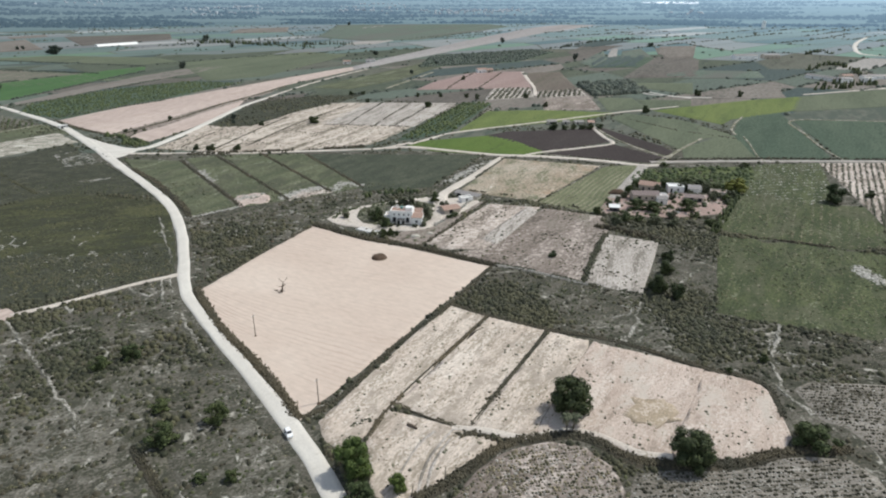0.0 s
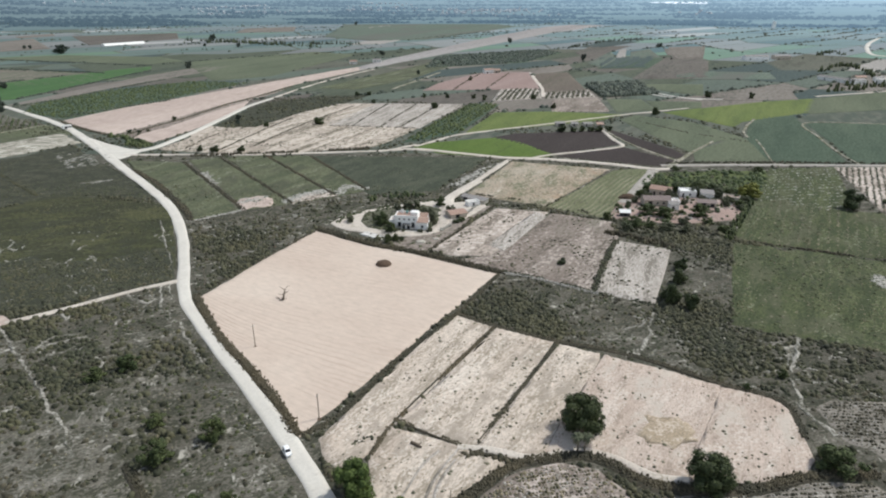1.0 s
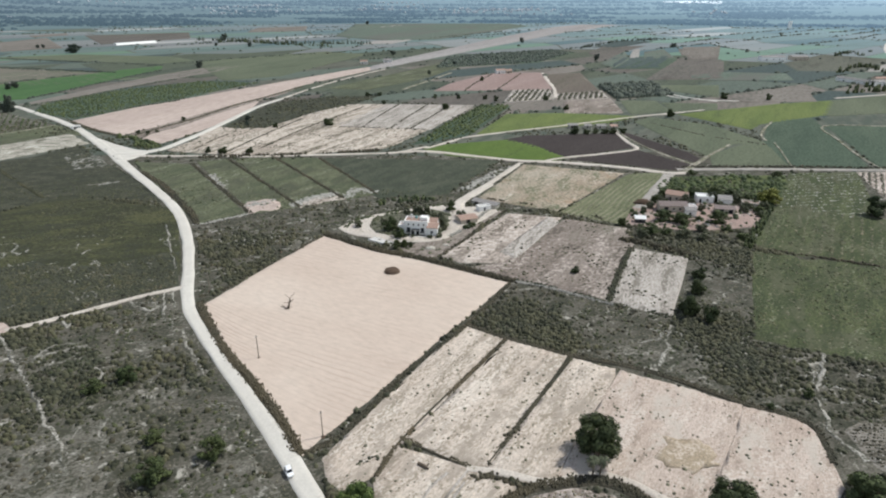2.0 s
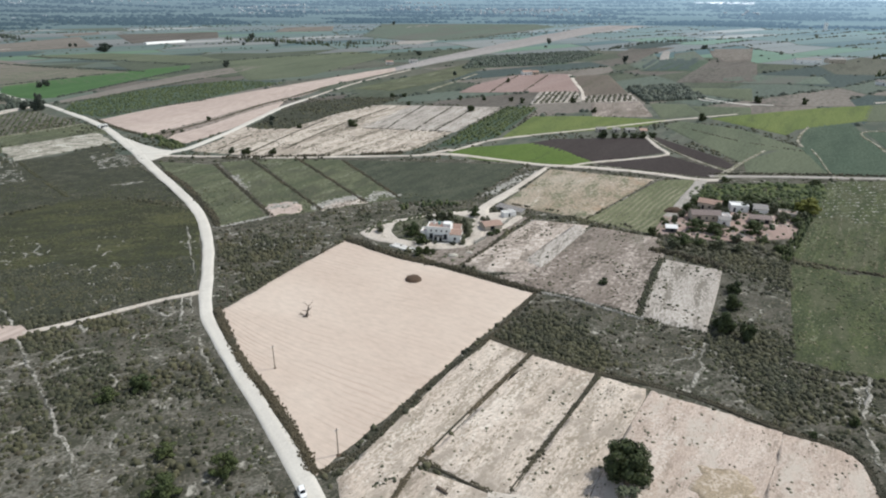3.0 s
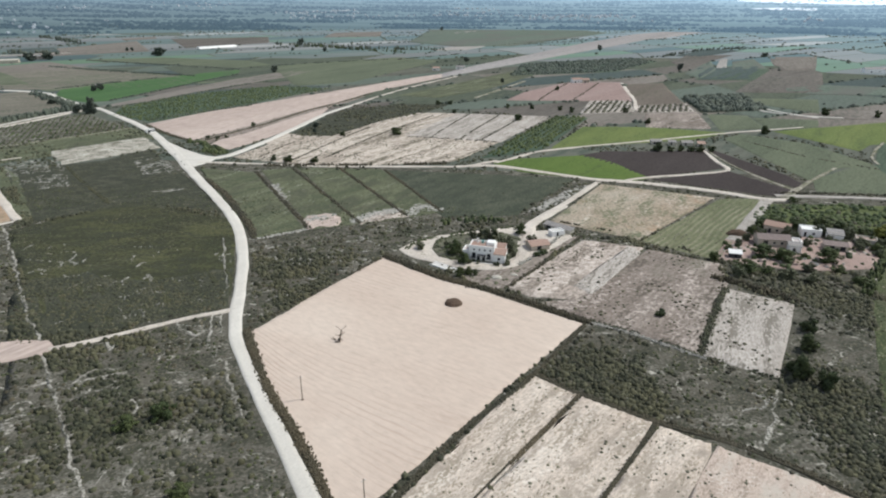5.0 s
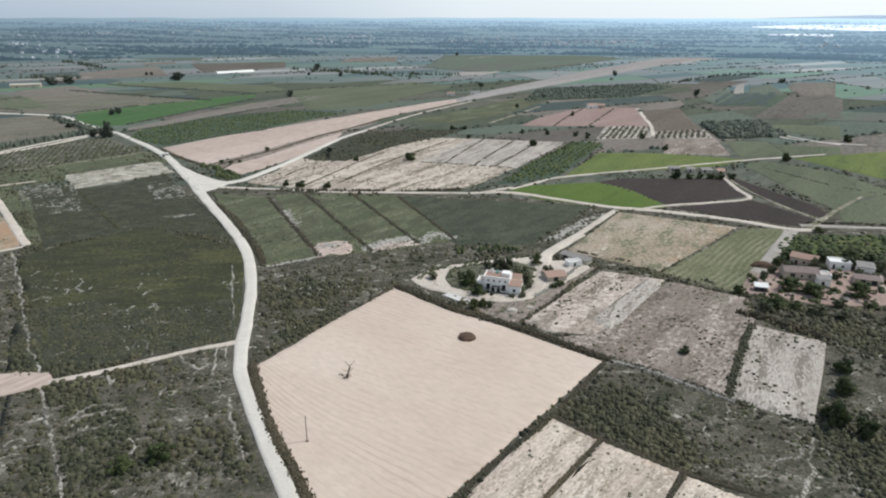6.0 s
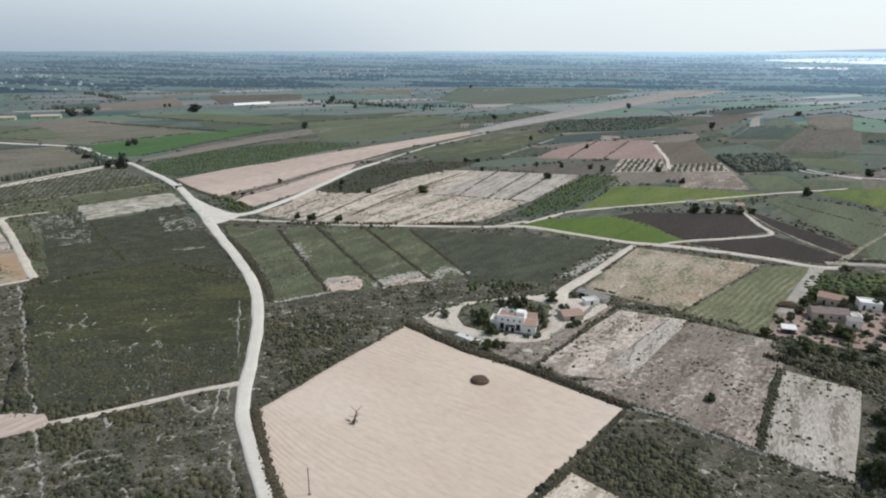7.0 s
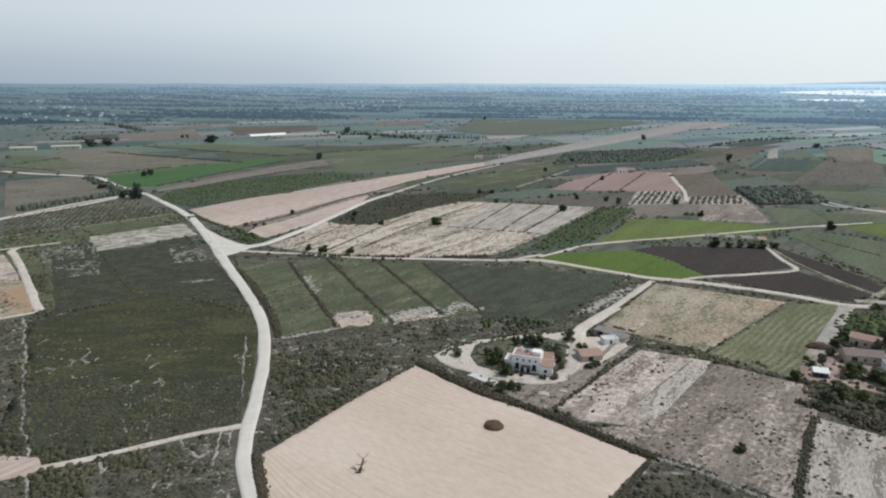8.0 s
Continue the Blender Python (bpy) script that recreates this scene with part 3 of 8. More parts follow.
def lane(name, label, material, line, width, step=2.0, lift=0.34, wobble=0.12, sway=0.0):
    """A road or track with a raised crown and uneven edges; width: one number, or one for each point of the line."""
    p = smooth_line(line, step)
    wides = np.full(len(p), float(np.max(width))) if np.ndim(width) == 0 else np.interp(p[:, 1], [q[1] for q in line], width)
    d = np.gradient(p, axis=0)
    d /= np.hypot(*d.T)[:, None]
    side = np.stack([d[:, 1], -d[:, 0]], 1)
    if sway:
        p = p + side * (sway * (noise_at(p, 0.12, 31) + 0.7 * noise_at(p, 0.45, 33)))[:, None]
    verts, faces = [], []
    across = ((-0.5, -0.06), (-0.42, lift), (-0.2, lift - 0.04), (0, lift + 0.03), (0.2, lift - 0.04), (0.42, lift), (0.5, -0.06))
    for n, (q, w) in enumerate(zip(p, side)):
        for f, z in across:
            f *= 1 + (wobble * noise.noise((q[0] * 0.11 + f * 40, q[1] * 0.11, f)) * 2 if abs(f) > 0.3 else 0)
            verts.append((*(q + w * f * wides[n]), z))
    k = len(across)
    for n in range(len(p) - 1):
        for j in range(k - 1):
            a = n * k + j
            faces.append((a, a + 1, a + k + 1, a + k))
    LANES.append((line, float(np.max(width))))
    return tagged(mesh_object(name, verts, faces, material, True), label, "road", kind="structure")


def clump_arrays(xy, width, height, gen, sides=6, ground=-0.05):
    """Low leafy mounds: for each a jagged dome of two rings and a top."""
    n = len(xy)
    ang = 2 * np.pi * (np.arange(sides)[None] + gen.random((n, 1))) / sides
    rings = []
    for r, z in ((1.0, 0.0), (0.78, 0.62)):
        rad = r * width[:, None] / 2 * gen.uniform(0.65, 1.3, (n, sides))
        zz = z * height[:, None] * gen.uniform(0.6, 1.35, (n, sides)) + ground
        rings.append(np.stack([xy[:, :1] + rad * np.cos(ang), xy[:, 1:2] + rad * np.sin(ang), zz], -1))
    top = np.stack([xy[:, 0] + gen.normal(0, 0.12, n) * width, xy[:, 1] + gen.normal(0, 0.12, n) * width, height * gen.uniform(0.85, 1.15, n)], -1)[:, None]
    verts = np.concatenate([*rings, top], 1).reshape(-1, 3)
    k = np.arange(sides)
    l = (k + 1) % sides
    tri = np.concatenate([np.stack([k, l, sides + l], 1), np.stack([k, sides + l, sides + k], 1), np.stack([sides + k, sides + l, np.full(sides, 2 * sides)], 1)])
    faces = (tri[None] + (np.arange(n) * (2 * sides + 1))[:, None, None]).reshape(-1, 3)
    return verts, faces


def clumps(name, label, category, material, xy, wide, tall, gen, sides=6, up=0.05):
    width = gen.uniform(*wide, len(xy)) * gen.uniform(0.75, 1.25, len(xy))
    verts, faces = clump_arrays(xy, width, np.maximum(width * gen.uniform(*tall, len(xy)), 0.06), gen, sides)
    verts[:, 2] += up
    return tagged(big_mesh(name, verts, faces, material), label, category, kind="stuff")


def noise_at(xy, scale, z=0.0):
    return np.array([noise.noise((x * scale, y * scale, z)) for x, y in xy])


def crack(xy, cell, stretch=1.6):
    """How far each point lies from the nearest gap between old tufts, in cells."""
    out = np.empty(len(xy))
    for k, (x, y) in enumerate(xy):
        q = Vector((x / cell / stretch + 0.5 * noise.noise((x * 0.2, y * 0.2, 8)), y / cell + 0.5 * noise.noise((x * 0.2, y * 0.2, 18)), 0))
        d = noise.voronoi(q)[0]
        out[k] = d[1] - d[0]
    return out


def scatter(corners, per_m2, gen, clear=True, patch=0.06, keep=-0.15, z=0.0, skip=(), gaps=0.0, cell=3.2):
    """Random points in a polygon, in drifts, off the bare fields and roads, and out of the gaps between tufts."""
    c = np.array(corners)
    lo, hi = c.min(0), c.max(0)
    xy = lo + gen.random((int(per_m2 * np.prod(hi - lo)), 2)) * (hi - lo)
    xy = xy[inside(xy, corners)]
    for poly in skip:
        xy = xy[~inside(xy, poly)]
    if clear:
        for poly in BARE:
            xy = xy[~inside(xy, poly)]
        for line, width in LANES:
            xy = xy[~near_line(xy, line, width + 0.8)]
    if patch:
        xy = xy[noise_at(xy, patch, z) + gen.normal(0, 0.12, len(xy)) > keep]
    if gaps:
        xy = xy[crack(xy, cell) > gaps * np.clip(0.5 + 1.6 * noise_at(xy, 0.03, 60), 0, 1.2)]
    return xy


def hedge(name, label, line, width, height, material=None, per_m=3.0, gap=0.0, category="hedge", size=None, up=0.15):
    """A ragged line of bushes."""
    p = smooth_line(line, 1.0)
    gen = np.random.default_rng(len(p) + int(width * 10))
    size = size or (0.45 + 0.16 * width)
    n = int(len(p) * per_m * 1.3 / max(size, 0.5))
    k = gen.integers(0, len(p), n)
    xy = p[k] + gen.normal(0, width / 3.6, (n, 2)) + gen.random((n, 2))
    if gap:
        xy = xy[noise_at(xy, 0.09, 4) > gap - 0.5]
    w = gen.uniform(0.6, 1.5, len(xy)) * size
    verts, faces = clump_arrays(xy, w, height * gen.uniform(0.35, 1.15, len(xy)), gen, 6)
    verts[:, 2] += up
    return tagged(big_mesh(name, verts, faces, material or HEDGE), label, category, kind="stuff")


def rows(name, label, category, material, corners, turn, gap, along, wide, tall, skip=0.1, up=0.22):
    """Plants in straight rows across a field."""
    gen = np.random.default_rng(int(abs(corners[0][0]) * 10) + 5)
    c, s = math.cos(radians(turn)), math.sin(radians(turn))
    cs = np.array(corners)
    u, v = cs @ (c, s), cs @ (-s, c)
    g = np.stack(np.meshgrid(np.arange(u.min(), u.max(), along), np.arange(v.min(), v.max(), gap)), -1).reshape(-1, 2)
    g += gen.normal(0, 0.1, g.shape) * (along * 1.5, gap)
    xy = np.stack([g[:, 0] * c - g[:, 1] * s, g[:, 0] * s + g[:, 1] * c], 1)
    xy = xy[inside(xy, corners)]
    xy = xy[gen.random(len(xy)) > skip]
    return clumps(name, label, category, material, xy, wide, tall, gen, up=up)


# ---------------------------------------------------------------- the ground and far distance
ground = mesh_object("ground", [(-4700, -3500, 0), (4700, -3500, 0), (4700, 4700, 0), (-4700, 4700, 0)], [(0, 1, 2, 3)], FLAT)
tagged(ground, "dry farmland plain of earth, weeds and scrub", "ground", kind="structure")


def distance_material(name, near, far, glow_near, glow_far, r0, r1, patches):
    """The hazy land far off: dim patches of fields and woods, haze painted in as emission."""
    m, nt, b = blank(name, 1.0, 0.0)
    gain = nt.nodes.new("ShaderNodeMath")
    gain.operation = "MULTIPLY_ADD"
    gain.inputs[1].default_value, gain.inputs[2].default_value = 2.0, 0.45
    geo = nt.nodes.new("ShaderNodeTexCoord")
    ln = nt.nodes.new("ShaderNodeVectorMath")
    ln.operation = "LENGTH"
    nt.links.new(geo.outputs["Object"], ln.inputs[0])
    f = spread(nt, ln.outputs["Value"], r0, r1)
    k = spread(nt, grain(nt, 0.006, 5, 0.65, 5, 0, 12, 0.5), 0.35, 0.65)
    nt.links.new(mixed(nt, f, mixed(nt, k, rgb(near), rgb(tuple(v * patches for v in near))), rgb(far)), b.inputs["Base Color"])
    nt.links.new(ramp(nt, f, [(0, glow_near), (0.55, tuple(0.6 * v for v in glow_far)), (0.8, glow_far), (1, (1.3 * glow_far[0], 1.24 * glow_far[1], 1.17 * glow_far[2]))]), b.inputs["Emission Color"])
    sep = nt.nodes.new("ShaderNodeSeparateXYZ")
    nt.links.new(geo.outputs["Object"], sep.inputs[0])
    # the painted haze glows more towards the sun's side
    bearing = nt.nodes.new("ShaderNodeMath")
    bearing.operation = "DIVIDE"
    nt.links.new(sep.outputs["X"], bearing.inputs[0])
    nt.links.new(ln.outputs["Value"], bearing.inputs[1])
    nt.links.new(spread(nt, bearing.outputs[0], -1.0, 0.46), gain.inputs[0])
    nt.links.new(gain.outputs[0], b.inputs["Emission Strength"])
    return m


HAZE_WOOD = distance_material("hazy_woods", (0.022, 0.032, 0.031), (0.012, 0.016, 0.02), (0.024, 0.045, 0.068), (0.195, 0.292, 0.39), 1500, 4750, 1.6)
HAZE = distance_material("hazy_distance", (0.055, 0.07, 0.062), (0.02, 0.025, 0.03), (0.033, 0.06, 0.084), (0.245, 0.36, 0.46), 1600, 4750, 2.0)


def rise(r, a):
    """Height of the land towards the horizon."""
    f = max(0.0, (r - 2000) / 2700)
    return 0.4 + 96 * f**1.2 + (10 * noise.noise((a * 4, 0, 2)) + 6 * noise.noise((a * 13, 0, 5))) * max(0.0, f - 0.6) * 2


verts, faces, ring = [], [], [1900 + 2850 * (k / 28) for k in range(29)]
turns = [radians(-70 + k) for k in range(141)]
for r in ring:
    for a in turns:
        verts.append((r * math.sin(a), r * math.cos(a), rise(r, a)))
for i in range(len(ring) - 1):
    for j in range(len(turns) - 1):
        k = i * len(turns) + j
        faces.append((k, k + 1, k + len(turns) + 1, k + len(turns)))
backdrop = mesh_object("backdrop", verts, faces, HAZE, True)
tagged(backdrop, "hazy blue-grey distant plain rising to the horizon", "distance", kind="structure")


def polar(r, degrees, up=0.0):
    a = radians(degrees)
    return (r * math.sin(a), r * math.cos(a), rise(r, a) + up)


def lagoon(label, r0, r1, d0, d1):
    """A bright sheet of water on the far plain."""
    n, verts, faces = 24, [], []
    for k in range(n + 1):
        d, f = d0 + (d1 - d0) * k / n, math.sin(math.pi * min(1, 0.08 + k / n * 1.6) / 2 if k < n / 2 else math.pi / 2)
        mid, half = (r0 + r1) / 2, (r1 - r0) / 2 * f * (1 + 0.3 * noise.noise((d, r0, 0)))
        verts += [polar(mid - half, d, 3), polar(mid + half, d, 3)]
    faces = [(2 * k, 2 * k + 2, 2 * k + 3, 2 * k + 1) for k in range(n)]
    return tagged(mesh_object("water", verts, faces, LAGOON), label, "water", kind="structure")


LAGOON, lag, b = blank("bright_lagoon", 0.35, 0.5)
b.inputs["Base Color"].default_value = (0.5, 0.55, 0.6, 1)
# sky reflection on the water painted as a steady glow
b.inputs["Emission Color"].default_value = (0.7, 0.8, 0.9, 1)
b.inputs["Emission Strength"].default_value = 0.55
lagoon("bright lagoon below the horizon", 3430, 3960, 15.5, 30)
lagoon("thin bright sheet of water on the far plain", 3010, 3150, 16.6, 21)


def far_woods():
    gen = np.random.default_rng(31)
    n = 44000
    r, d = 1950 + 2300 * gen.random(n) ** 1.3, gen.uniform(-52, 36, n)
    xy = np.stack([r * np.sin(np.radians(d)), r * np.cos(np.radians(d))], 1)
    keep = np.array([noise.noise((x * 0.0025, y * 0.009, 3)) for x, y in xy]) + gen.normal(0, 0.08, n) > 0.04
    xy, r = xy[keep], r[keep]
    w = gen.uniform(5, 17, len(xy))
    verts, faces = clump_arrays(xy, w, w * gen.uniform(0.25, 0.45, len(xy)), gen, 5)
    up = np.repeat(np.array([rise(q, math.atan2(x, y)) for q, (x, y) in zip(r, xy)]), 11)
    verts[:, 2] += up
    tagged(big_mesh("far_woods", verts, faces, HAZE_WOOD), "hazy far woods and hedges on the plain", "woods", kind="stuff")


far_woods()


def hazy_hills():
    """A band of pale hills behind the plain, haze painted on as emission by height and side."""
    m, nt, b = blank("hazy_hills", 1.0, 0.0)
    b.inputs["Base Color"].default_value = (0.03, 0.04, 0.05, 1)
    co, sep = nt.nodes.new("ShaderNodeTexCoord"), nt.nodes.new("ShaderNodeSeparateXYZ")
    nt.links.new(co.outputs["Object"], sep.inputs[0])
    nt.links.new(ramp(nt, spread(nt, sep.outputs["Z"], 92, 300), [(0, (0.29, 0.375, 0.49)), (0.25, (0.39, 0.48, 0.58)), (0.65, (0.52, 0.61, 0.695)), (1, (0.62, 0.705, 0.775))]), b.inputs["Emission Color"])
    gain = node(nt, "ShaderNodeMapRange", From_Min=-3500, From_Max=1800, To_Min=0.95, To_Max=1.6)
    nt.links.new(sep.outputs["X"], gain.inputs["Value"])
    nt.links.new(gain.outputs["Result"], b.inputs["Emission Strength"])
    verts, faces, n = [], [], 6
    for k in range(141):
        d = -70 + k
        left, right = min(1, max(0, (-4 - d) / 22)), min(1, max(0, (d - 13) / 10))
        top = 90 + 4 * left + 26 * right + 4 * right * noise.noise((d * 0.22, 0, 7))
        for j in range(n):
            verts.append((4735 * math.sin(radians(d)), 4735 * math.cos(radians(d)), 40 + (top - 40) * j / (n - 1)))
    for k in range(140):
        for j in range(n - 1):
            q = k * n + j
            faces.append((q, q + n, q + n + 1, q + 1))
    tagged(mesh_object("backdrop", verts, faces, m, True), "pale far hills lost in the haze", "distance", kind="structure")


hazy_hills()


def far_town():
    """White houses of the far villages: walls under low gables."""
    gen = np.random.default_rng(33)
    verts, faces = [], []
    for r, d, spread_r, spread_d, n in ((4230, -32.2, 60, 2.2, 46), (3160, -36.9, 60, 0.6, 8), (2740, -18.8, 40, 1.6, 26), (2840, -16.5, 30, 0.8, 14), (2554, -7.5, 30, 1.6, 20), (2540, 3.4, 40, 2.6, 70), (3037, -43.4, 40, 1.2, 12), (2210, -40.2, 30, 0.8, 5), (2085, -44.6, 50, 1.2, 6), (2630, -42.2, 40, 1.0, 8), (2970, -5.1, 20, 1.0, 12), (2780, -6, 130, 1.6, 26), (2420, 3, 110, 2.6, 46), (2520, -17.5, 110, 2.0, 34), (2350, -43, 180, 4, 12), (3300, -28, 150, 2.5, 26), (2100, -39, 90, 3, 7), (4000, -31, 150, 3, 18), (2480, 20.5, 90, 1.2, 12)):
        for _ in range(n):
            q = polar(r + gen.normal(0, spread_r), d + gen.normal(0, spread_d))
            w, l, h, a = gen.uniform(4, 7), gen.uniform(5, 11), gen.uniform(3, 5), gen.uniform(0, 3)
            k = len(verts)
            for x, y, z in ((-1, -1, -1), (1, -1, -1), (1, 1, -1), (-1, 1, -1), (-1, -1, h), (1, -1, h), (1, 1, h), (-1, 1, h), (-1, 0, h + 2), (1, 0, h + 2)):
                u, v = x * l / 2, y * w / 2
                verts.append((q[0] + u * math.cos(a) - v * math.sin(a), q[1] + u * math.sin(a) + v * math.cos(a), q[2] + z))
            faces += [tuple(k + i for i in f) for f in ((0, 1, 5, 4), (2, 3, 7, 6), (1, 2, 6, 9, 5), (3, 0, 4, 8, 7), (4, 5, 9, 8), (6, 7, 8, 9))]
    tagged(mesh_object("far_town", verts, faces, TOWNWALL), "scattered white houses of far villages", "houses", kind="stuff")


far_town()

# ---------------------------------------------------------------- fields
def parcels():
    """The patchwork of far fields, one sheet for each kind of crop."""
    gen = np.random.default_rng(21)
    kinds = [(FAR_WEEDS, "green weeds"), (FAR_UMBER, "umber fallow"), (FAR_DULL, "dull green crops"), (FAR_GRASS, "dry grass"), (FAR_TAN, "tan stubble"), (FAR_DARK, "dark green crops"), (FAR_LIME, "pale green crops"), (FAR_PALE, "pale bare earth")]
    odds = np.array([0.2, 0.19, 0.16, 0.13, 0.11, 0.13, 0.06, 0.02])
    heaps, distant = ({k: ([], []) for k in range(len(kinds))} for _ in range(2))
    c, s = math.cos(radians(40)), math.sin(radians(40))
    nu, nv, du, dv = 18, 56, 200, 54
    grid, lines = {}, []
    for i in range(nu + 1):
        for j in range(nv + 1):
            u, v = -700 + du * i + gen.uniform(-60, 60), -700 + dv * j + gen.uniform(-14, 14)
            grid[i, j] = (u * c - v * s, u * s + v * c)
    for i in range(nu):
        for j in range(nv):
            q = np.array([grid[i, j], grid[i + 1, j], grid[i + 1, j + 1], grid[i, j + 1]])
            mid = q.mean(0)
            if mid[1] < 560 or abs(mid[0]) > 1750 or np.hypot(*mid) > 2250:
                continue
            q = mid + (q - mid) * 0.975
            kind = int(gen.choice(len(kinds), p=odds))
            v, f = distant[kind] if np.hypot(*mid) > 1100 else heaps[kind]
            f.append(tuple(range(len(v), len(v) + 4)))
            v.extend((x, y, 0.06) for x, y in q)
            for a, b, odd in ((q[0], q[1], 0.5), (q[1], q[2], 0.25)):
                if gen.random() < odd:
                    n = int(np.hypot(*(b - a)) / 3.2)
                    lines.append((a + (b - a) * gen.random((n, 1)) + gen.normal(0, 1.5, (n, 2)))[: int(n * gen.uniform(0.05, 0.6))])
            lines.append(mid + gen.normal(0, 45, (int(gen.integers(0, 4)), 2)))
    xy = np.concatenate(lines)
    for poly in SHEETS:
        xy = xy[~inside(xy, poly)]
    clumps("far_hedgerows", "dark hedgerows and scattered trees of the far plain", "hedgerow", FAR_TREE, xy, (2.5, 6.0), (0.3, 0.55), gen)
    # parcels beyond 1100 m carry painted haze: muted tones under a bluish emission
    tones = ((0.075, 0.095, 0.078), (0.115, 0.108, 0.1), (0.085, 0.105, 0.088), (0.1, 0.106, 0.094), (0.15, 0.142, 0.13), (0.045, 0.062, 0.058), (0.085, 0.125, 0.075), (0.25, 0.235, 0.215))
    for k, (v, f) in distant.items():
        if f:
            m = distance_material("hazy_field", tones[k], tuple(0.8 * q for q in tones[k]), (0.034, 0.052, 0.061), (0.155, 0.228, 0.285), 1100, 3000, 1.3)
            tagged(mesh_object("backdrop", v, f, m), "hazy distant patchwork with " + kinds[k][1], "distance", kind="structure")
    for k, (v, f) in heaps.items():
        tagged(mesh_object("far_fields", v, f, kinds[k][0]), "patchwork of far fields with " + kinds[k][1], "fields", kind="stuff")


field("sand_field", "freshly ploughed pale sandy field beside the gravel road", SAND, [(-86.6, 197.6), (-59.3, 261.7), (17.0, 217.6), (-36.2, 126.9), (-37.5, 128.9), (-51.5, 150.9), (-67.4, 169.2)], 0.75, 0.012, 140, 0.25, 0.5)
field("fallow_plot", "pale weedy fallow plot below the sandy field", PLOT, [(-30.9, 125.4), (1.7, 186.9), (13.6, 178.6), (-12.6, 133.5), (-18.4, 120.6), (-24.5, 116.2), (-28.3, 119.6)], 1.2, 0.06, rag=0.7)
field("fallow_plot", "pale weedy fallow plot between two dark ridges", PLOT, [(-11.5, 133.0), (15.5, 178.1), (32.0, 169.1), (7.0, 124.8), (2.9, 124.4)], 1.2, 0.06, rag=0.7)
field("fallow_plot", "pale weedy fallow plot with the carob tree at its edge", PLOT, [(7.5, 124.3), (33.2, 167.7), (45.0, 162.7), (20.4, 118.9), (16.4, 119.3)], 1.2, 0.06, rag=0.7)
field("fallow_plot", "bare pinkish earth plot with a straw-coloured patch", PLOT_PINK, [(20.8, 118.9), (45.7, 162.3), (73.3, 147.8), (52.3, 113.5), (41.9, 115.4), (35.1, 121.0)], 1.2, 0.06, rag=0.7)
field("fallow_plot", "bare pinkish earth plot with rounded corners", PLOT_PINK, [(53.1, 113.3), (74.0, 146.7), (81.5, 144.8), (86.8, 139.5), (84.5, 126.9), (83.5, 120.1), (79.6, 116.1), (67.5, 113.4)], 1.2, 0.06, rag=0.7)
field("fallow_plot", "pale trodden plot crossed by wheel marks", PLOT, [(-13.6, 129.2), (2.2, 122.7), (13.1, 117.3), (7.8, 111.3), (-5.4, 101.5), (-10.0, 99.2), (-15.1, 102.3), (-17.5, 118.6)], 1.2, 0.06, rag=0.7)
field("terrace_field", "grey-brown terraced field with a rounded edge", GREY, [(1.9, 99.2), (8.3, 108.2), (15.2, 114.2), (23.6, 117.1), (32.6, 115.6), (37.6, 109.1), (38.4, 99.8)], 1.2, 0.1, 20)
field("vine_field", "stony pale field with rows of bare vine stocks", STOCKS, [(43.6, 107.7), (65.5, 108.7), (80.0, 112.3), (92.7, 111.7), (94.8, 105.9), (94.6, 99.1), (39.9, 99.1)], 1.2, 0.02, 5, lift=0.12)
field("vine_field", "stony field of bare vine stocks beside the scrub", STOCKS, [(94.7, 138.2), (101.2, 141.3), (120.1, 140.0), (125.0, 131.4), (108.9, 109.0), (102.1, 112.7), (99.8, 123.6), (95.5, 125.8)], 1.2, 0.02, 5, lift=0.12)
field("white_plot", "small white stony plot with dark weeds", PALE, [(71.2, 251.8), (91.1, 242.1), (70.3, 195.5), (52.5, 204.6)], 1.3, 0.06)
field("grey_field", "pale fallow field with dark weed stains near the house", GREY_PALE, [(22.9, 293.1), (47.5, 287.9), (16.6, 236.6), (1.4, 236.7), (-7.6, 241.6)], 1.5, 0.05, 55)
field("grey_field", "grey fallow field with pale stony patches", GREY, [(48.6, 286.3), (75.2, 274.9), (72.2, 255.9), (50.8, 205.5), (17.0, 224.0), (3.7, 231.9), (17.8, 236.6)], 1.5, 0.05, 58)
field("bare_band", "white bare band between two fallow fields", PALE, [(14.8, 244.3), (23.1, 241.9), (46.2, 282.7), (40.5, 288.8)], 1.2, 0.03, 58, 0.3, 3.5, bare=False)
field("stubble_field", "tan and rust stubble field beside the farm track", TAN, [(39, 381), (95, 364), (47.6, 298.4), (9.3, 315.5)], 2, 0.04)

field("stubble_field", "green field with pale mown rows", STUBBLE, [(97, 362), (122, 367), (75.2, 279.7), (48.7, 296.6)], 2, 0.05, 62)
field("weed_field", "weedy green field with pale stones", MEADOW, [(154.2, 313.2), (213.0, 284.3), (183.7, 236.4), (167.0, 235.2), (122.5, 254.4)], 2, 0.02, lift=0.12, bare=False, rag=2.5)
field("weed_field", "large green weedy field", MEADOW, [(120.1, 250.4), (179.0, 229.3), (135.6, 163.5), (91.1, 180.7)], 2, 0.02, lift=0.12, bare=False, rag=2.5)
field("stony_field", "weedy field with white stony strips", MEADOW, [(191, 367), (231, 370), (203.6, 308.3), (188.5, 289.4), (155.1, 308.4)], 2, 0.02, lift=0.12, bare=False)
field("striped_field", "pale field with dark furrow stripes", GREY_PALE, [(231, 370), (272, 370), (198.7, 259.1), (206.0, 281.8)], 2.5, 0.1, 57)
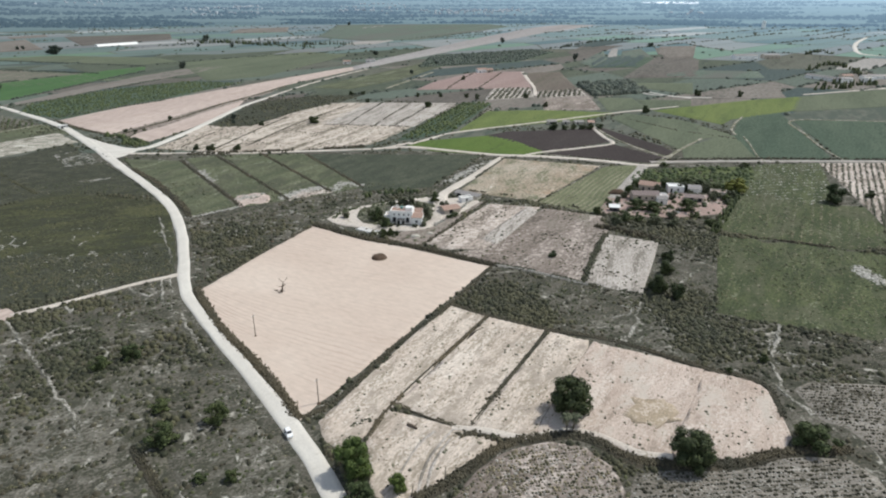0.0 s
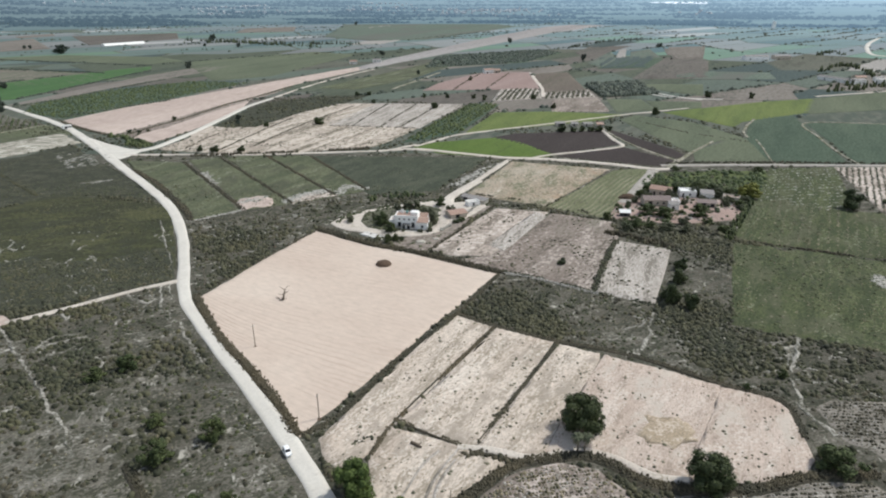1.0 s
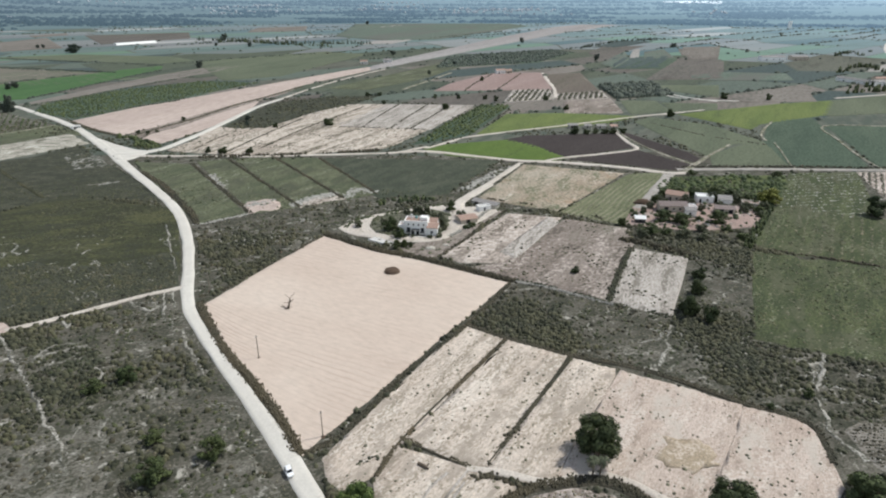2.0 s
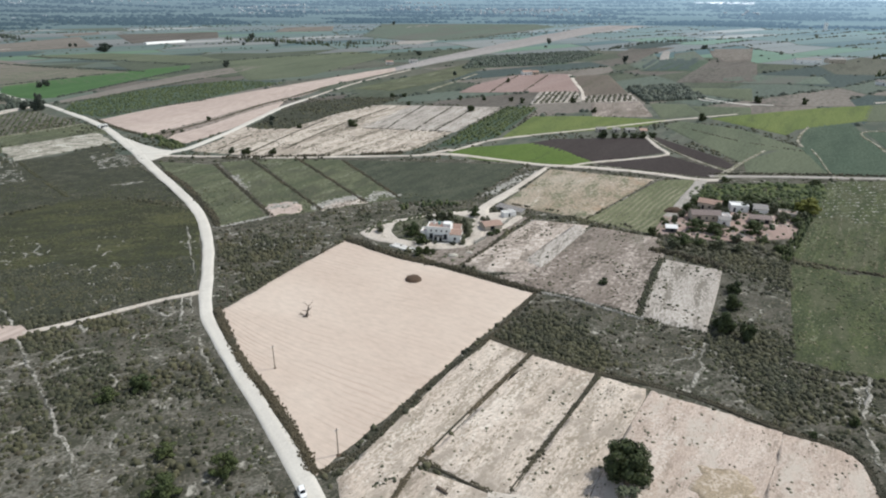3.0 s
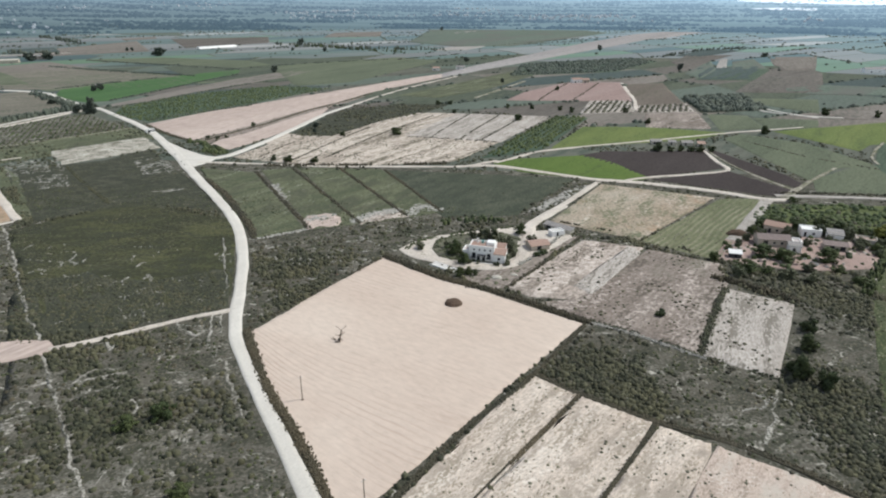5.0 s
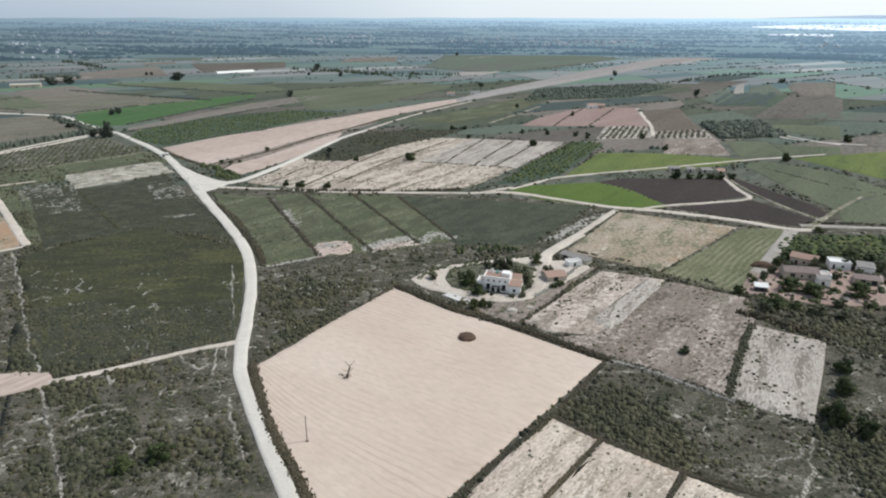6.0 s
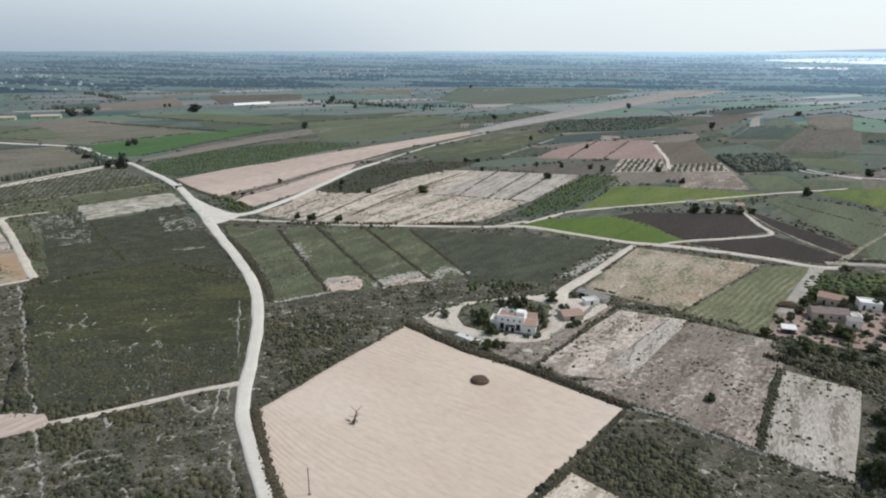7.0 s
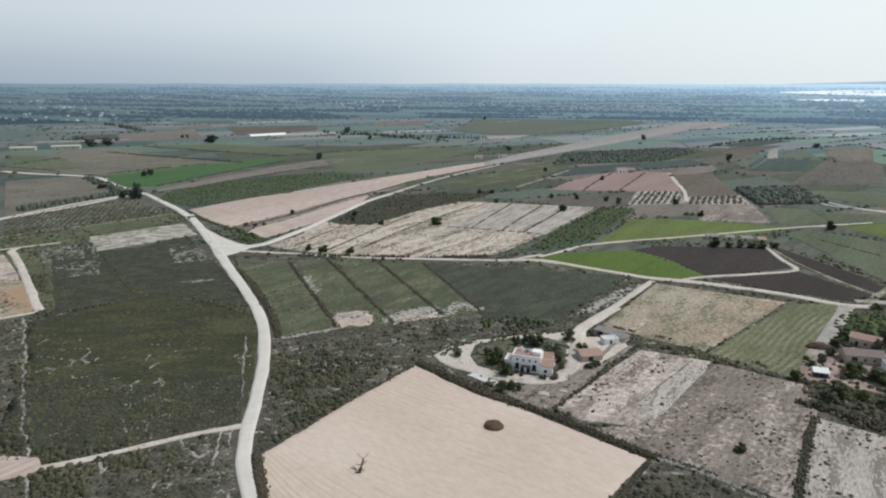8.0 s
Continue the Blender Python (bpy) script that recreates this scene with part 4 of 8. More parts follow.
field("crop_field", "dull green crop field beside the track", OLIVEGREEN, [(163, 410), (195, 439), (211, 444), (199, 386), (154, 384)], 2.5, 0.06)
field("crop_field", "dark green crop field", DARKGREEN, [(246, 516), (290, 536), (245, 383), (199, 383), (214, 448)], 2.5, 0.08)
field("crop_field", "dark bluish green crop field", DARKGREEN, [(284, 502), (355, 497), (280, 383), (251, 381)], 2.5, 0.08)
field("crop_field", "lime green wedge of young crops", YOUNG, [(-23, 419), (-7, 432), (32, 446), (48, 432), (66, 399), (57, 393), (33, 392), (-4, 402)], 2.5, 0.05, lift=0.24)
field("ploughed_field", "dark brown ploughed field", BROWN, [(31, 446), (51, 461), (104, 469), (114, 472), (114, 428), (67, 401), (48, 432)], 2.0, 0.08, 62)
field("ploughed_field", "narrow dark brown ploughed strip", BROWN, [(118, 474), (124, 471), (147, 419), (151, 396), (144, 390), (125, 431)], 2.0, 0.08)
field("ploughed_field", "dark brown ploughed field between two tracks", BROWN, [(69, 395), (117, 418), (139, 385), (134, 374), (121, 375)], 2.0, 0.08)
field("crop_field", "yellow-green crop field above the dark earth", LIME, [(41, 543), (89, 547), (148, 536), (116, 509), (55, 483), (12, 460)], 3, 0.06, lift=0.24)
field("orchard_ground", "green orchard strip", DARKGREEN, [(-33, 431), (19, 588), (45, 581), (7, 464)], 3, 0.06, lift=0.24)
field("crop_field", "dull green vineyard slope", OLIVEGREEN, [(140, 512), (157, 531), (193, 502), (209, 448), (185, 439), (157, 407)], 3, 0.06, lift=0.24)
field("crop_field", "yellow-green meadow", LIME, [(186, 547), (294, 599), (353, 619), (302, 541), (242, 516), (221, 488)], 4, 0.05, lift=0.24)
field("crop_field", "green meadow by the far farm", OLIVEGREEN, [(353, 619), (469, 669), (402, 568), (302, 541)], 4, 0.05, lift=0.24)
field("pale_field", "pale pinkish stony field with dark furrows", PALE_FAR, [(-192, 410), (-176, 477), (-90, 488), (-25, 479), (-52, 421), (-123, 397)], 3, 0.12, 62, lift=0.24)
field("pale_field", "white bare field with faint boundary lines", PALE, [(-97, 490), (-69, 586), (12, 583), (-24, 481)], 3, 0.05, 62, lift=0.24)
field("pale_field", "small pale corner of stony earth", PALE_FAR, [(-189, 452), (-186, 485), (-160, 473), (-165, 449)], 3, 0.1, 62, lift=0.19)
field("bare_patch", "bare pink end of a weedy strip", RIVER, [(-106.1, 301.7), (-98.4, 312.0), (-88.1, 302.8), (-90.9, 294.2), (-99.4, 291.1)], 2, 0.03, lift=0.2, rag=2.5, bare=False)
field("bare_patch", "bare stony end of a weedy strip", GREY_PALE, [(-81.4, 304.2), (-68.9, 321.3), (-59.0, 313.2), (-77.2, 300.4)], 2, 0.03, lift=0.2, rag=2.5, bare=False)
field("pale_field", "pale strips of stony earth", PALE_FAR, [(-152, 471), (-123, 546), (-101, 584), (-69, 586), (-94, 487)], 3, 0.12, 62, lift=0.24)
field("scrub_field", "dark green scrub between pale fields", SCRUB_DARK, [(-182, 478), (-173, 589), (-128, 629), (-81, 633), (-103, 576), (-123, 546), (-146, 476)], 4, 0.02, lift=0.12, bare=False)
field("vineyard_strip", "weedy green strip with pale stony end", WEEDS_OLIVE, [(-202, 381), (-165, 377), (-102.2, 290.5), (-120.1, 275.6)], 2, 0.02, lift=0.12, bare=False)
field("vineyard_strip", "weedy green strip with a bare pink end", WEEDS_OLIVE, [(-162, 381), (-145, 388), (-80.6, 301.7), (-98.9, 291.2)], 2, 0.02, lift=0.12, bare=False)
field("vineyard_strip", "weedy green strip with white stones", WEEDS_OLIVE, [(-142, 389), (-119, 394), (-59.9, 313.0), (-78.6, 300.8)], 2, 0.02, lift=0.12, bare=False)
field("vineyard_strip", "narrow weedy green strip", WEEDS_OLIVE, [(-115, 392), (-90, 393), (-44.8, 323.5), (-58.5, 313.3)], 2, 0.02, lift=0.12, bare=False)
field("weed_field", "dark green weedy field", GREYGREEN, [(-87, 393), (24, 391), (-7.6, 324.1), (-40.6, 315.7)], 2, 0.02, lift=0.12, bare=False)
field("gravel_strip", "long pink gravel strip of a cleared road bed", RIVER, [(-312, 503), (-289.4, 563.4), (-255.5, 617.7), (-218.6, 680.8), (-186.8, 753.3), (-154.7, 816.9), (-122.3, 868.0), (-112.6, 838.8), (-144.9, 767.1), (-173.7, 702.6), (-194.3, 624.0), (-208.8, 583.4), (-216.5, 551.1), (-225.8, 512.1), (-235.9, 481.6), (-246.6, 452.6)], 5, 0.05, 62, lift=0.24)
field("gravel_strip", "far pale gravel strip running to the horizon", FAR_GRAVEL, [(-122.2, 876.2), (-78.5, 999.4), (-23.0, 1128.3), (85.6, 1398.5), (246.3, 1750.9), (413.0, 1965.8), (466.9, 2006.1), (440.3, 1864.5), (305.1, 1635.2), (211.0, 1505.3), (122.7, 1321.3), (63.4, 1199.5), (-20.9, 1027.9), (-72.1, 919.5), (-115.5, 830.0)], 8, 0.05, 64, lift=0.34)
field("gravel_strip", "pink triangle of bare gravel at the junction", RIVER, [(-225.2, 438.9), (-225.8, 462.3), (-218.4, 473.5), (-208.2, 525.2), (-196.8, 580.2), (-190.0, 599.1), (-185.6, 560.3), (-190.5, 510.5), (-195.5, 470.4), (-201.2, 445.7), (-206.1, 432.9)], 3, 0.05, 62, lift=0.24)
field("verge", "weedy grey balk between the gravel strips", GREY, [(-243, 452), (-233.9, 481.6), (-223.8, 512.1), (-214.5, 551.1), (-206.8, 583.4), (-192.3, 624.0), (-173, 692), (-178, 640), (-191.0, 601.1), (-199.8, 580.2), (-210.2, 525.2), (-220.4, 473.5), (-227.8, 462.3), (-228, 440)], 2, 0.05, lift=0.2, rag=1.0)
field("crop_field", "bright green crop field", GREEN, [(-486.5, 619.4), (-515.1, 668.9), (-491.7, 723.2), (-466.5, 767.1), (-437.7, 828.7), (-404.0, 869.9), (-387.0, 826.4), (-397.1, 770.4), (-409.5, 668.9), (-418.6, 607.2), (-433.3, 596.8)], 5, 0.05, lift=0.29)
field("stubble_strip", "greyish tan strip between green crops", FAR_TAN, [(-403.5, 575.7), (-394.4, 623.5), (-382.7, 697.0), (-365.7, 782.7), (-340.4, 849.3), (-299.1, 892.2), (-304.4, 819.1), (-342.1, 734.4), (-363.8, 670.0), (-373.4, 616.8), (-381.4, 577.1)], 5, 0.05, lift=0.31)
field("crop_field", "dull brown-green field beyond the bright crops", GRAZE, [(-686.4, 732.2), (-733.3, 821.9), (-689.8, 861.9), (-559.0, 830.1), (-433.9, 785.7), (-469.7, 772.2), (-518.3, 672.9), (-549.0, 661.8), (-624.8, 669.5)], 6, 0.05, lift=0.27)
field("crop_field", "far green strip between dark hedges", OLIVEGREEN, [(-700.7, 964.9), (-603.3, 1015.6), (-447.4, 990.2), (-384.9, 934.4), (-420.8, 895.6), (-560.7, 930.5)], 6, 0.05, lift=0.36)
field("bare_field", "far pinkish bare strip", FAR_TAN, [(-730.8, 786.7), (-745.4, 842.2), (-691.4, 869.5), (-642.4, 856.3), (-685.2, 817.5)], 6, 0.05, lift=0.33)
field("crop_field", "dark green vineyard along the gravel strip", DARKGREEN, [(-364, 536), (-382, 578), (-363, 646), (-298, 730), (-225, 718), (-277, 600), (-313, 513)], 5, 0.08, lift=0.24)
field("crop_field", "olive green strip along the gravel", WEEDS_OLIVE, [(-140, 683), (-82, 796), (-12, 956), (11, 913), (-41, 767), (-97, 673)], 5, 0.05, lift=0.24)
field("crop_field", "dark green orchard strip", DARKGREEN, [(-20, 999), (30, 1042), (156, 1122), (186, 1075), (107, 928), (-32, 861)], 6, 0.05, lift=0.29)
field("red_field", "reddish bare field in three strips", RED, [(-27, 667), (-9, 723), (39, 808), (99, 816), (97, 680)], 4, 0.05, 62, lift=0.29)
field("umber_field", "brown fallow field beside a track", UMBER, [(103, 798), (149, 817), (141, 631), (92, 615)], 4, 0.05, lift=0.29)
field("striped_field", "white and brown striped vineyard", PALE, [(55, 672), (92, 680), (88, 620), (41, 604)], 4, 0.1, lift=0.29)
field("striped_field", "white and brown striped vineyard beside the track", PALE, [(96, 649), (144, 669), (141, 628), (93, 615)], 4, 0.1, lift=0.30)
field("grey_field", "grey stubble field", GREY, [(98, 609), (144, 626), (138, 552), (90, 550)], 4, 0.05, lift=0.24)
field("crop_field", "dull green field with a pale edge", OLIVEGREEN, [(152, 613), (183, 610), (180, 559), (144, 545)], 4, 0.05, lift=0.24)
field("wood_ground", "dark floor of a small wood", SCRUB_DARK, [(148, 705), (212, 732), (213, 646), (148, 622)], 5, 0.02, lift=0.12, bare=False)
field("stubble_field", "pale stubble field with a green corner", TAN, [(-306.0, 302.0), (-295.0, 313.0), (-284.5, 316.5), (-244.0, 281.5), (-246.5, 275.5), (-262.0, 260.0)], 2, 0.05, lift=0.24)

field("bare_yard", "pale bare ground beside the track", GREY_PALE, [(-352.0, 346.0), (-339.0, 357.0), (-303.0, 330.0), (-287.0, 317.5), (-300.0, 310.0)], 2, 0.03, lift=0.22, rag=1.0)
field("vineyard_ground", "green vineyard ground", DRYSCRUB, [(-433, 448), (-394, 538), (-319, 488), (-351, 436), (-375, 392)], 3, 0.02, lift=0.12, bare=False)
field("weed_field", "olive weedy strip below the vines", WEEDS_OLIVE, [(-383, 387), (-362, 412), (-319, 488), (-275, 456), (-283, 450), (-312, 401), (-334, 374), (-350, 357)], 3, 0.02, lift=0.14, bare=False)
field("weed_field", "olive weedy ground beside the pale path", WEEDS_OLIVE, [(-352, 359), (-334, 374), (-292.3, 344.8), (-227.4, 277.3), (-239.8, 279.7), (-276.8, 310.7), (-298.8, 309.8)], 3, 0.02, lift=0.13, bare=False)
field("pale_field", "white stony patch beside the road", STONY, [(-322, 408), (-287, 455), (-258, 428), (-290, 379)], 2, 0.06, lift=0.2, rag=1.5)
field("road_junction", "white gravel apron where the tracks meet the road", ROAD, [(-262, 447), (-235, 424), (-216, 410.5), (-204, 409), (-206, 397), (-208, 386), (-216, 388), (-240, 418)], 2, 0.03, lift=0.36, rag=1.5)
field("brown_field", "brown-green rough grazing", GRAZE, [(-589, 598), (-545, 649), (-413, 571), (-409, 535), (-433, 448)], 5, 0.05, lift=0.24)
field("crop_field", "dull green meadow", OLIVEGREEN, [(-665, 737), (-509, 821), (-363, 746), (-467, 699), (-521, 655)], 6, 0.05, lift=0.24)
field("crop_field", "green meadow with dark borders", FAR_WEEDS, [(-526, 889), (-427, 1034), (-217, 1041), (-246, 827), (-310, 758), (-394, 750)], 6, 0.05, lift=0.24)
field("bare_field", "far pinkish bare field", FAR_TAN, [(-910, 1075), (-864, 1348), (-693, 1122), (-801, 1016)], 8, 0.05, lift=0.24)
field("bare_field", "far brownish bare field", FAR_TAN, [(-766, 853), (-740, 928), (-601, 850), (-682, 783)], 8, 0.05, lift=0.24)
field("crop_field", "green field beside the gravel strip", OLIVEGREEN, [(-379, 921), (-225, 1078), (-151, 1028), (-216, 778), (-272, 736)], 6, 0.05, lift=0.34)
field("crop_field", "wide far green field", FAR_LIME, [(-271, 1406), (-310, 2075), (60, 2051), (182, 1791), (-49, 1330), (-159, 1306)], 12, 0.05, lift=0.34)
field("red_field", "far reddish field", FAR_TAN, [(392, 1173), (463, 1188), (383, 987), (335, 977)], 8, 0.05, lift=0.29)
field("crop_field", "far dark green wood strip", DARKGREEN, [(194, 856), (269, 989), (325, 987), (263, 861)], 8, 0.05, lift=0.29)
field("bare_field", "far pink field", FAR_UMBER, [(204, 1063), (254, 1181), (332, 1198), (211, 990)], 8, 0.05, lift=0.29)
field("scrub_ground", "dark scrub ground round the junction of tracks", SCRUB, [(-330, -140), (330, -140), (330, 300), (160, 420), (20, 400), (-120, 400), (-230, 400), (-330, 300)], 6, 0.01, 0, 0.05, bare=False)
field("dry_scrub", "pale eroded scrub with old wall lines", DRYSCRUB, [(-149.9, 172.8), (-136.0, 173.0), (-131.1, 176.5), (-114.1, 171.8), (-93.4, 161.3), (-81.8, 140.5), (-69.8, 123.9), (-61.0, 107.0), (-101.1, 106.3)], 3, 0.02, lift=0.09, bare=False, rag=3)
field("bare_patch", "dry bare earth patch beside the road", DRYSCRUB, [(-56.7, 96.4), (-61.7, 117.7), (-51.6, 127.5), (-40.7, 117.8), (-26.7, 100.1), (-24.9, 96.5)], 2, 0.02, lift=0.12, bare=False, rag=3)
field("weed_field", "green weedy field beside the gravel road", WEEDS, [(-234.0, 269.0), (-202.9, 313.8), (-139.0, 296.1), (-114.9, 244.4), (-103.7, 215.1), (-150.1, 186.6)], 3, 0.02, lift=0.12, bare=False, rag=2)
field("weed_field", "dark weedy field with stony marks", SCRUB_DARK, [(-313, 359), (-272, 387), (-259, 420), (-146.8, 305.5), (-202.9, 313.8), (-230.2, 280.3)], 3, 0.02, lift=0.12, bare=False, rag=2)
field("weed_field", "dark scrubby foot of the green field", SCRUB_DARK, [(-189.1, 221.8), (-165.3, 229.7), (-141.1, 227.2), (-115.3, 243.1), (-102.8, 212.2), (-124.7, 198.8), (-146.5, 184.7), (-156.0, 179.8)], 3, 0.02, lift=0.15, bare=False, rag=3)
field("house_verge", "pale weedy ground between the yard and the hedge", GREY, [(-25.4, 249.7), (-14.5, 256.9), (-3.2, 264.6), (-10.9, 241.2), (-17.3, 243.6)], 1.5, 0.03, lift=0.16, rag=1.5)
field("house_verge", "pale ground along the drive of the house", TRACK, [(-1.4, 299.7), (7.6, 302.8), (16.3, 300.0), (17.8, 295.8), (6.9, 277.4), (3.8, 274.3), (-1.3, 273.3)], 1.5, 0.03, lift=0.18, rag=1.0)
field("house_verge", "pale stony ground below the plot wall", GREY, [(-16.4, 255.7), (-7.9, 260.1), (-2.5, 270.6), (4.7, 272.2), (18.7, 297.1), (20.7, 295.3), (7.1, 273.2), (-3.0, 252.4), (-9.1, 241.6), (-11.9, 244.7)], 1.5, 0.03, lift=0.15, rag=1.0)
field("house_yard", "pale gravel yard round the white house", TRACK, [(-53.4, 272.1), (-49.0, 281.0), (-39.1, 289.3), (-24.0, 297.8), (-9.4, 304.0), (2.1, 309.5), (0.8, 288.9), (10.8, 297.6), (12.8, 295.8), (4.9, 279.4), (-3.2, 268.2), (-12.7, 259.0), (-24.3, 257.0), (-32.6, 260.1), (-43.5, 263.3), (-49.4, 266.9)], 1.2, 0.02, lift=0.24)
field("house_garden", "dark planted garden round the white house", GARDEN, [(-39.5, 284.7), (-28.1, 292.2), (-11.4, 295.8), (-5.7, 291.9), (-6.4, 274.6), (-12.6, 264.3), (-23.9, 262.9), (-35.7, 266.9), (-40.0, 274.9)], 1.2, 0.03, lift=0.42, bare=False)
field("farm_yard", "reddish earth yard of the farm", YARD, [(85.5, 303.8), (104.9, 318.3), (131.5, 308.4), (147.2, 303.7), (134.2, 279.5), (110.9, 274.8), (94.9, 274.9), (75.6, 281.3)], 2, 0.03, lift=0.24)
field("orchard_ground", "green orchard ground behind the farm", LIMEGRASS, [(115, 357), (186, 363), (174.2, 333.9), (152.1, 308.4), (139.0, 328.5), (102.3, 325.5)], 2, 0.04, lift=0.12, bare=False)


def far_sheet(mat_, label, corners):
    field("far_field", label, mat_, corners, 9, 0.04, lift=0.32)


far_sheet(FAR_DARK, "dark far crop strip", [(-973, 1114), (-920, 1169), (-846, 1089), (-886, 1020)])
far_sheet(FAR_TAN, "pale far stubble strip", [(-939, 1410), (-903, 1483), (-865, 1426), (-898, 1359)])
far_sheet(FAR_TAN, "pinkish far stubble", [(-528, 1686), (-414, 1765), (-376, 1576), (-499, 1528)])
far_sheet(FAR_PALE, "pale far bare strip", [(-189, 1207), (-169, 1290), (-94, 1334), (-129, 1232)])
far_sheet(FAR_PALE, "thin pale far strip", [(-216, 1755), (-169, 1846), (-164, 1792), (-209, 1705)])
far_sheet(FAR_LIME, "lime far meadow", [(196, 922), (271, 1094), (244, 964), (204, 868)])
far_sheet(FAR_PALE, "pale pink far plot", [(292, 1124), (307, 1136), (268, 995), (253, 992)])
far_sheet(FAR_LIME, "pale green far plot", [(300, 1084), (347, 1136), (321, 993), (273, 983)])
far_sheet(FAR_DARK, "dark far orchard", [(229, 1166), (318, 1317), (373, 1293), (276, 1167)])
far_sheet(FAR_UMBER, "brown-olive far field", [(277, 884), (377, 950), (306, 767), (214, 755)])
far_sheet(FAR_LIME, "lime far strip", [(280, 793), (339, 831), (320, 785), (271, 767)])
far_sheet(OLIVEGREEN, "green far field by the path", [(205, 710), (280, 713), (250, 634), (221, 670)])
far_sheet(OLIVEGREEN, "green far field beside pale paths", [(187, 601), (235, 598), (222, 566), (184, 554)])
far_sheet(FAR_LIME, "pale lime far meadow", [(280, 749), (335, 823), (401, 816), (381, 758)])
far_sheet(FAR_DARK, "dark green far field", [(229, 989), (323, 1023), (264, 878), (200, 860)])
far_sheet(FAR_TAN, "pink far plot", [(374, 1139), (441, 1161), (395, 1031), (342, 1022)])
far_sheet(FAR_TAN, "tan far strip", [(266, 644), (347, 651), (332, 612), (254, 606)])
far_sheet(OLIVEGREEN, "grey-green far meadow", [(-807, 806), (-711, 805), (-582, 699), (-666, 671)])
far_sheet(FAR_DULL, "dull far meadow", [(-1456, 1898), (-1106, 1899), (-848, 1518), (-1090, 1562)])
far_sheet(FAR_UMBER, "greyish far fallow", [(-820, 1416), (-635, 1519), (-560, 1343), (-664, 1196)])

parcels()

# ---------------------------------------------------------------- roads and tracks
lane("road", "winding white gravel road between scrub and fields", ROAD, [(-17.0, 90.5), (-22.6, 100.1), (-26.9, 107.4), (-31.3, 114.3), (-40.7, 128.2), (-46.4, 136.0), (-54.4, 146.4), (-61.0, 155.1), (-68.6, 164.5), (-76.3, 175.0), (-84.6, 186.4), (-90.9, 196.0), (-95.6, 206.0), (-99.6, 216.0), (-106.1, 232.4), (-112.9, 249.0), (-124.7, 272.8), (-134.5, 289.6), (-145.5, 305.1), (-164.5, 328.4), (-187.3, 355.3), (-209.0, 381.0), (-232.2, 409.7), (-269.8, 452.3), (-293.3, 477.4), (-324.0, 505.0), (-362.1, 536.0), (-391.2, 559.2)], [5.4, 5.3, 5.2, 5.1, 5.0, 4.8, 4.6, 4.4, 4.3, 4.3, 4.3, 4.4, 4.5, 4.6, 4.6, 4.8, 5.0, 5.0, 5.2, 5.4, 5.6, 6.0, 7.0, 6.2, 6.0, 5.6, 5.2, 5.0], 2.0, 0.38, 0.08)
lane("track", "trodden pale track along the foot of the plots", TRACK, [(2.2, 123.1), (10.5, 122.0), (19.8, 119.5), (29.8, 122.2), (37.7, 120.1), (45.5, 114.2), (52.9, 112.7)], 2.2, 1.5, 0.34)
for line in ([(-5.6, 100.7), (-4.6, 107.4), (-2.5, 113.7), (0.8, 119.6), (2.5, 122.2)], [(-3.9, 100.7), (-3.0, 107.0), (-1.2, 113.1), (1.7, 118.9)], [(-10.5, 105.7), (-5.9, 116.6), (-2.0, 121.6)]):
    tagged(lane("wheel_mark", "pale wheel mark on the trodden plot", PALE, line, 0.7, 1.2, 0.33, 0.4), category="track")
lane("track", "pale dirt track leaving the road", TRACK, [(-97.5, 213.0), (-103.0, 209.3), (-110.0, 204.6), (-118.0, 198.6), (-125.5, 192.4), (-132.3, 187.0), (-138.5, 182.6), (-143.0, 179.6)], [1.8, 1.7, 1.6, 1.7, 1.8, 1.9, 2.0, 2.4], 1.5, 0.34, 0.25)
field("bare_clearing", "pinkish bare clearing where two tracks meet", RIVER, [(-160.0, 180.6), (-152.1, 183.1), (-147.4, 184.6), (-142.8, 180.5), (-143.2, 176.4), (-146.5, 174.8), (-149.3, 172.5), (-158.0, 170.0)], 1.0, 0.02, lift=0.25, rag=1.2)


lane("track", "white gravel track along the pink triangle", ROAD, [(-222, 400), (-211, 403), (-199.1, 411.9), (-194.5, 433.7), (-189.9, 467.8), (-185.8, 522.9), (-182.0, 570.6), (-172.3, 612.0)], [7.0, 6.5, 6.0, 5.5, 5.5, 5.0, 5.0, 4.0], 4, 0.42)
lane("track", "thin pale track beside the far gravel strip", TRACK, [(-172.3, 612.0), (-162.9, 658.1), (-147.9, 716.0), (-125.2, 780.7), (-100, 845)], 3.0, 5, 0.42, 0.5)
lane("track", "pale field track from the junction", TRACK, [(-210, 395), (-168, 396), (-123, 397), (-86, 402), (-54, 406), (-39, 410), (-30, 419), (-22, 425)], 3.0, 4, 0.42)
lane("track", "wide pale farm track", TRACK, [(-39, 410), (-21, 412), (11, 400), (34, 391), (64, 387), (99, 376), (120, 366), (136, 366)], 4.8, 4, 0.42)
lane("track", "pale track to the white house", TRACK, [(37, 385), (19.4, 348.7), (8.3, 326.1), (1.4, 311.3), (-1.4, 299.7), (-2.6, 285.5)], 3.4, 2, 0.42)
lane("track", "pale track between crop fields", TRACK, [(-23, 420), (-9, 438), (11, 459), (77, 495), (148, 535), (213, 566)], 2.8, 4, 0.42, 0.3)
lane("track", "pale track between dark fields", TRACK, [(49, 387), (66, 399), (92, 409), (117, 422), (116, 443), (115, 479)], 2.8, 4, 0.42, 0.3)
lane("track", "thin pale track between dark fields", FAINT, [(117, 483), (119, 459), (124, 430), (133, 404), (141, 385)], 1.8, 4, 0.42, 0.3)
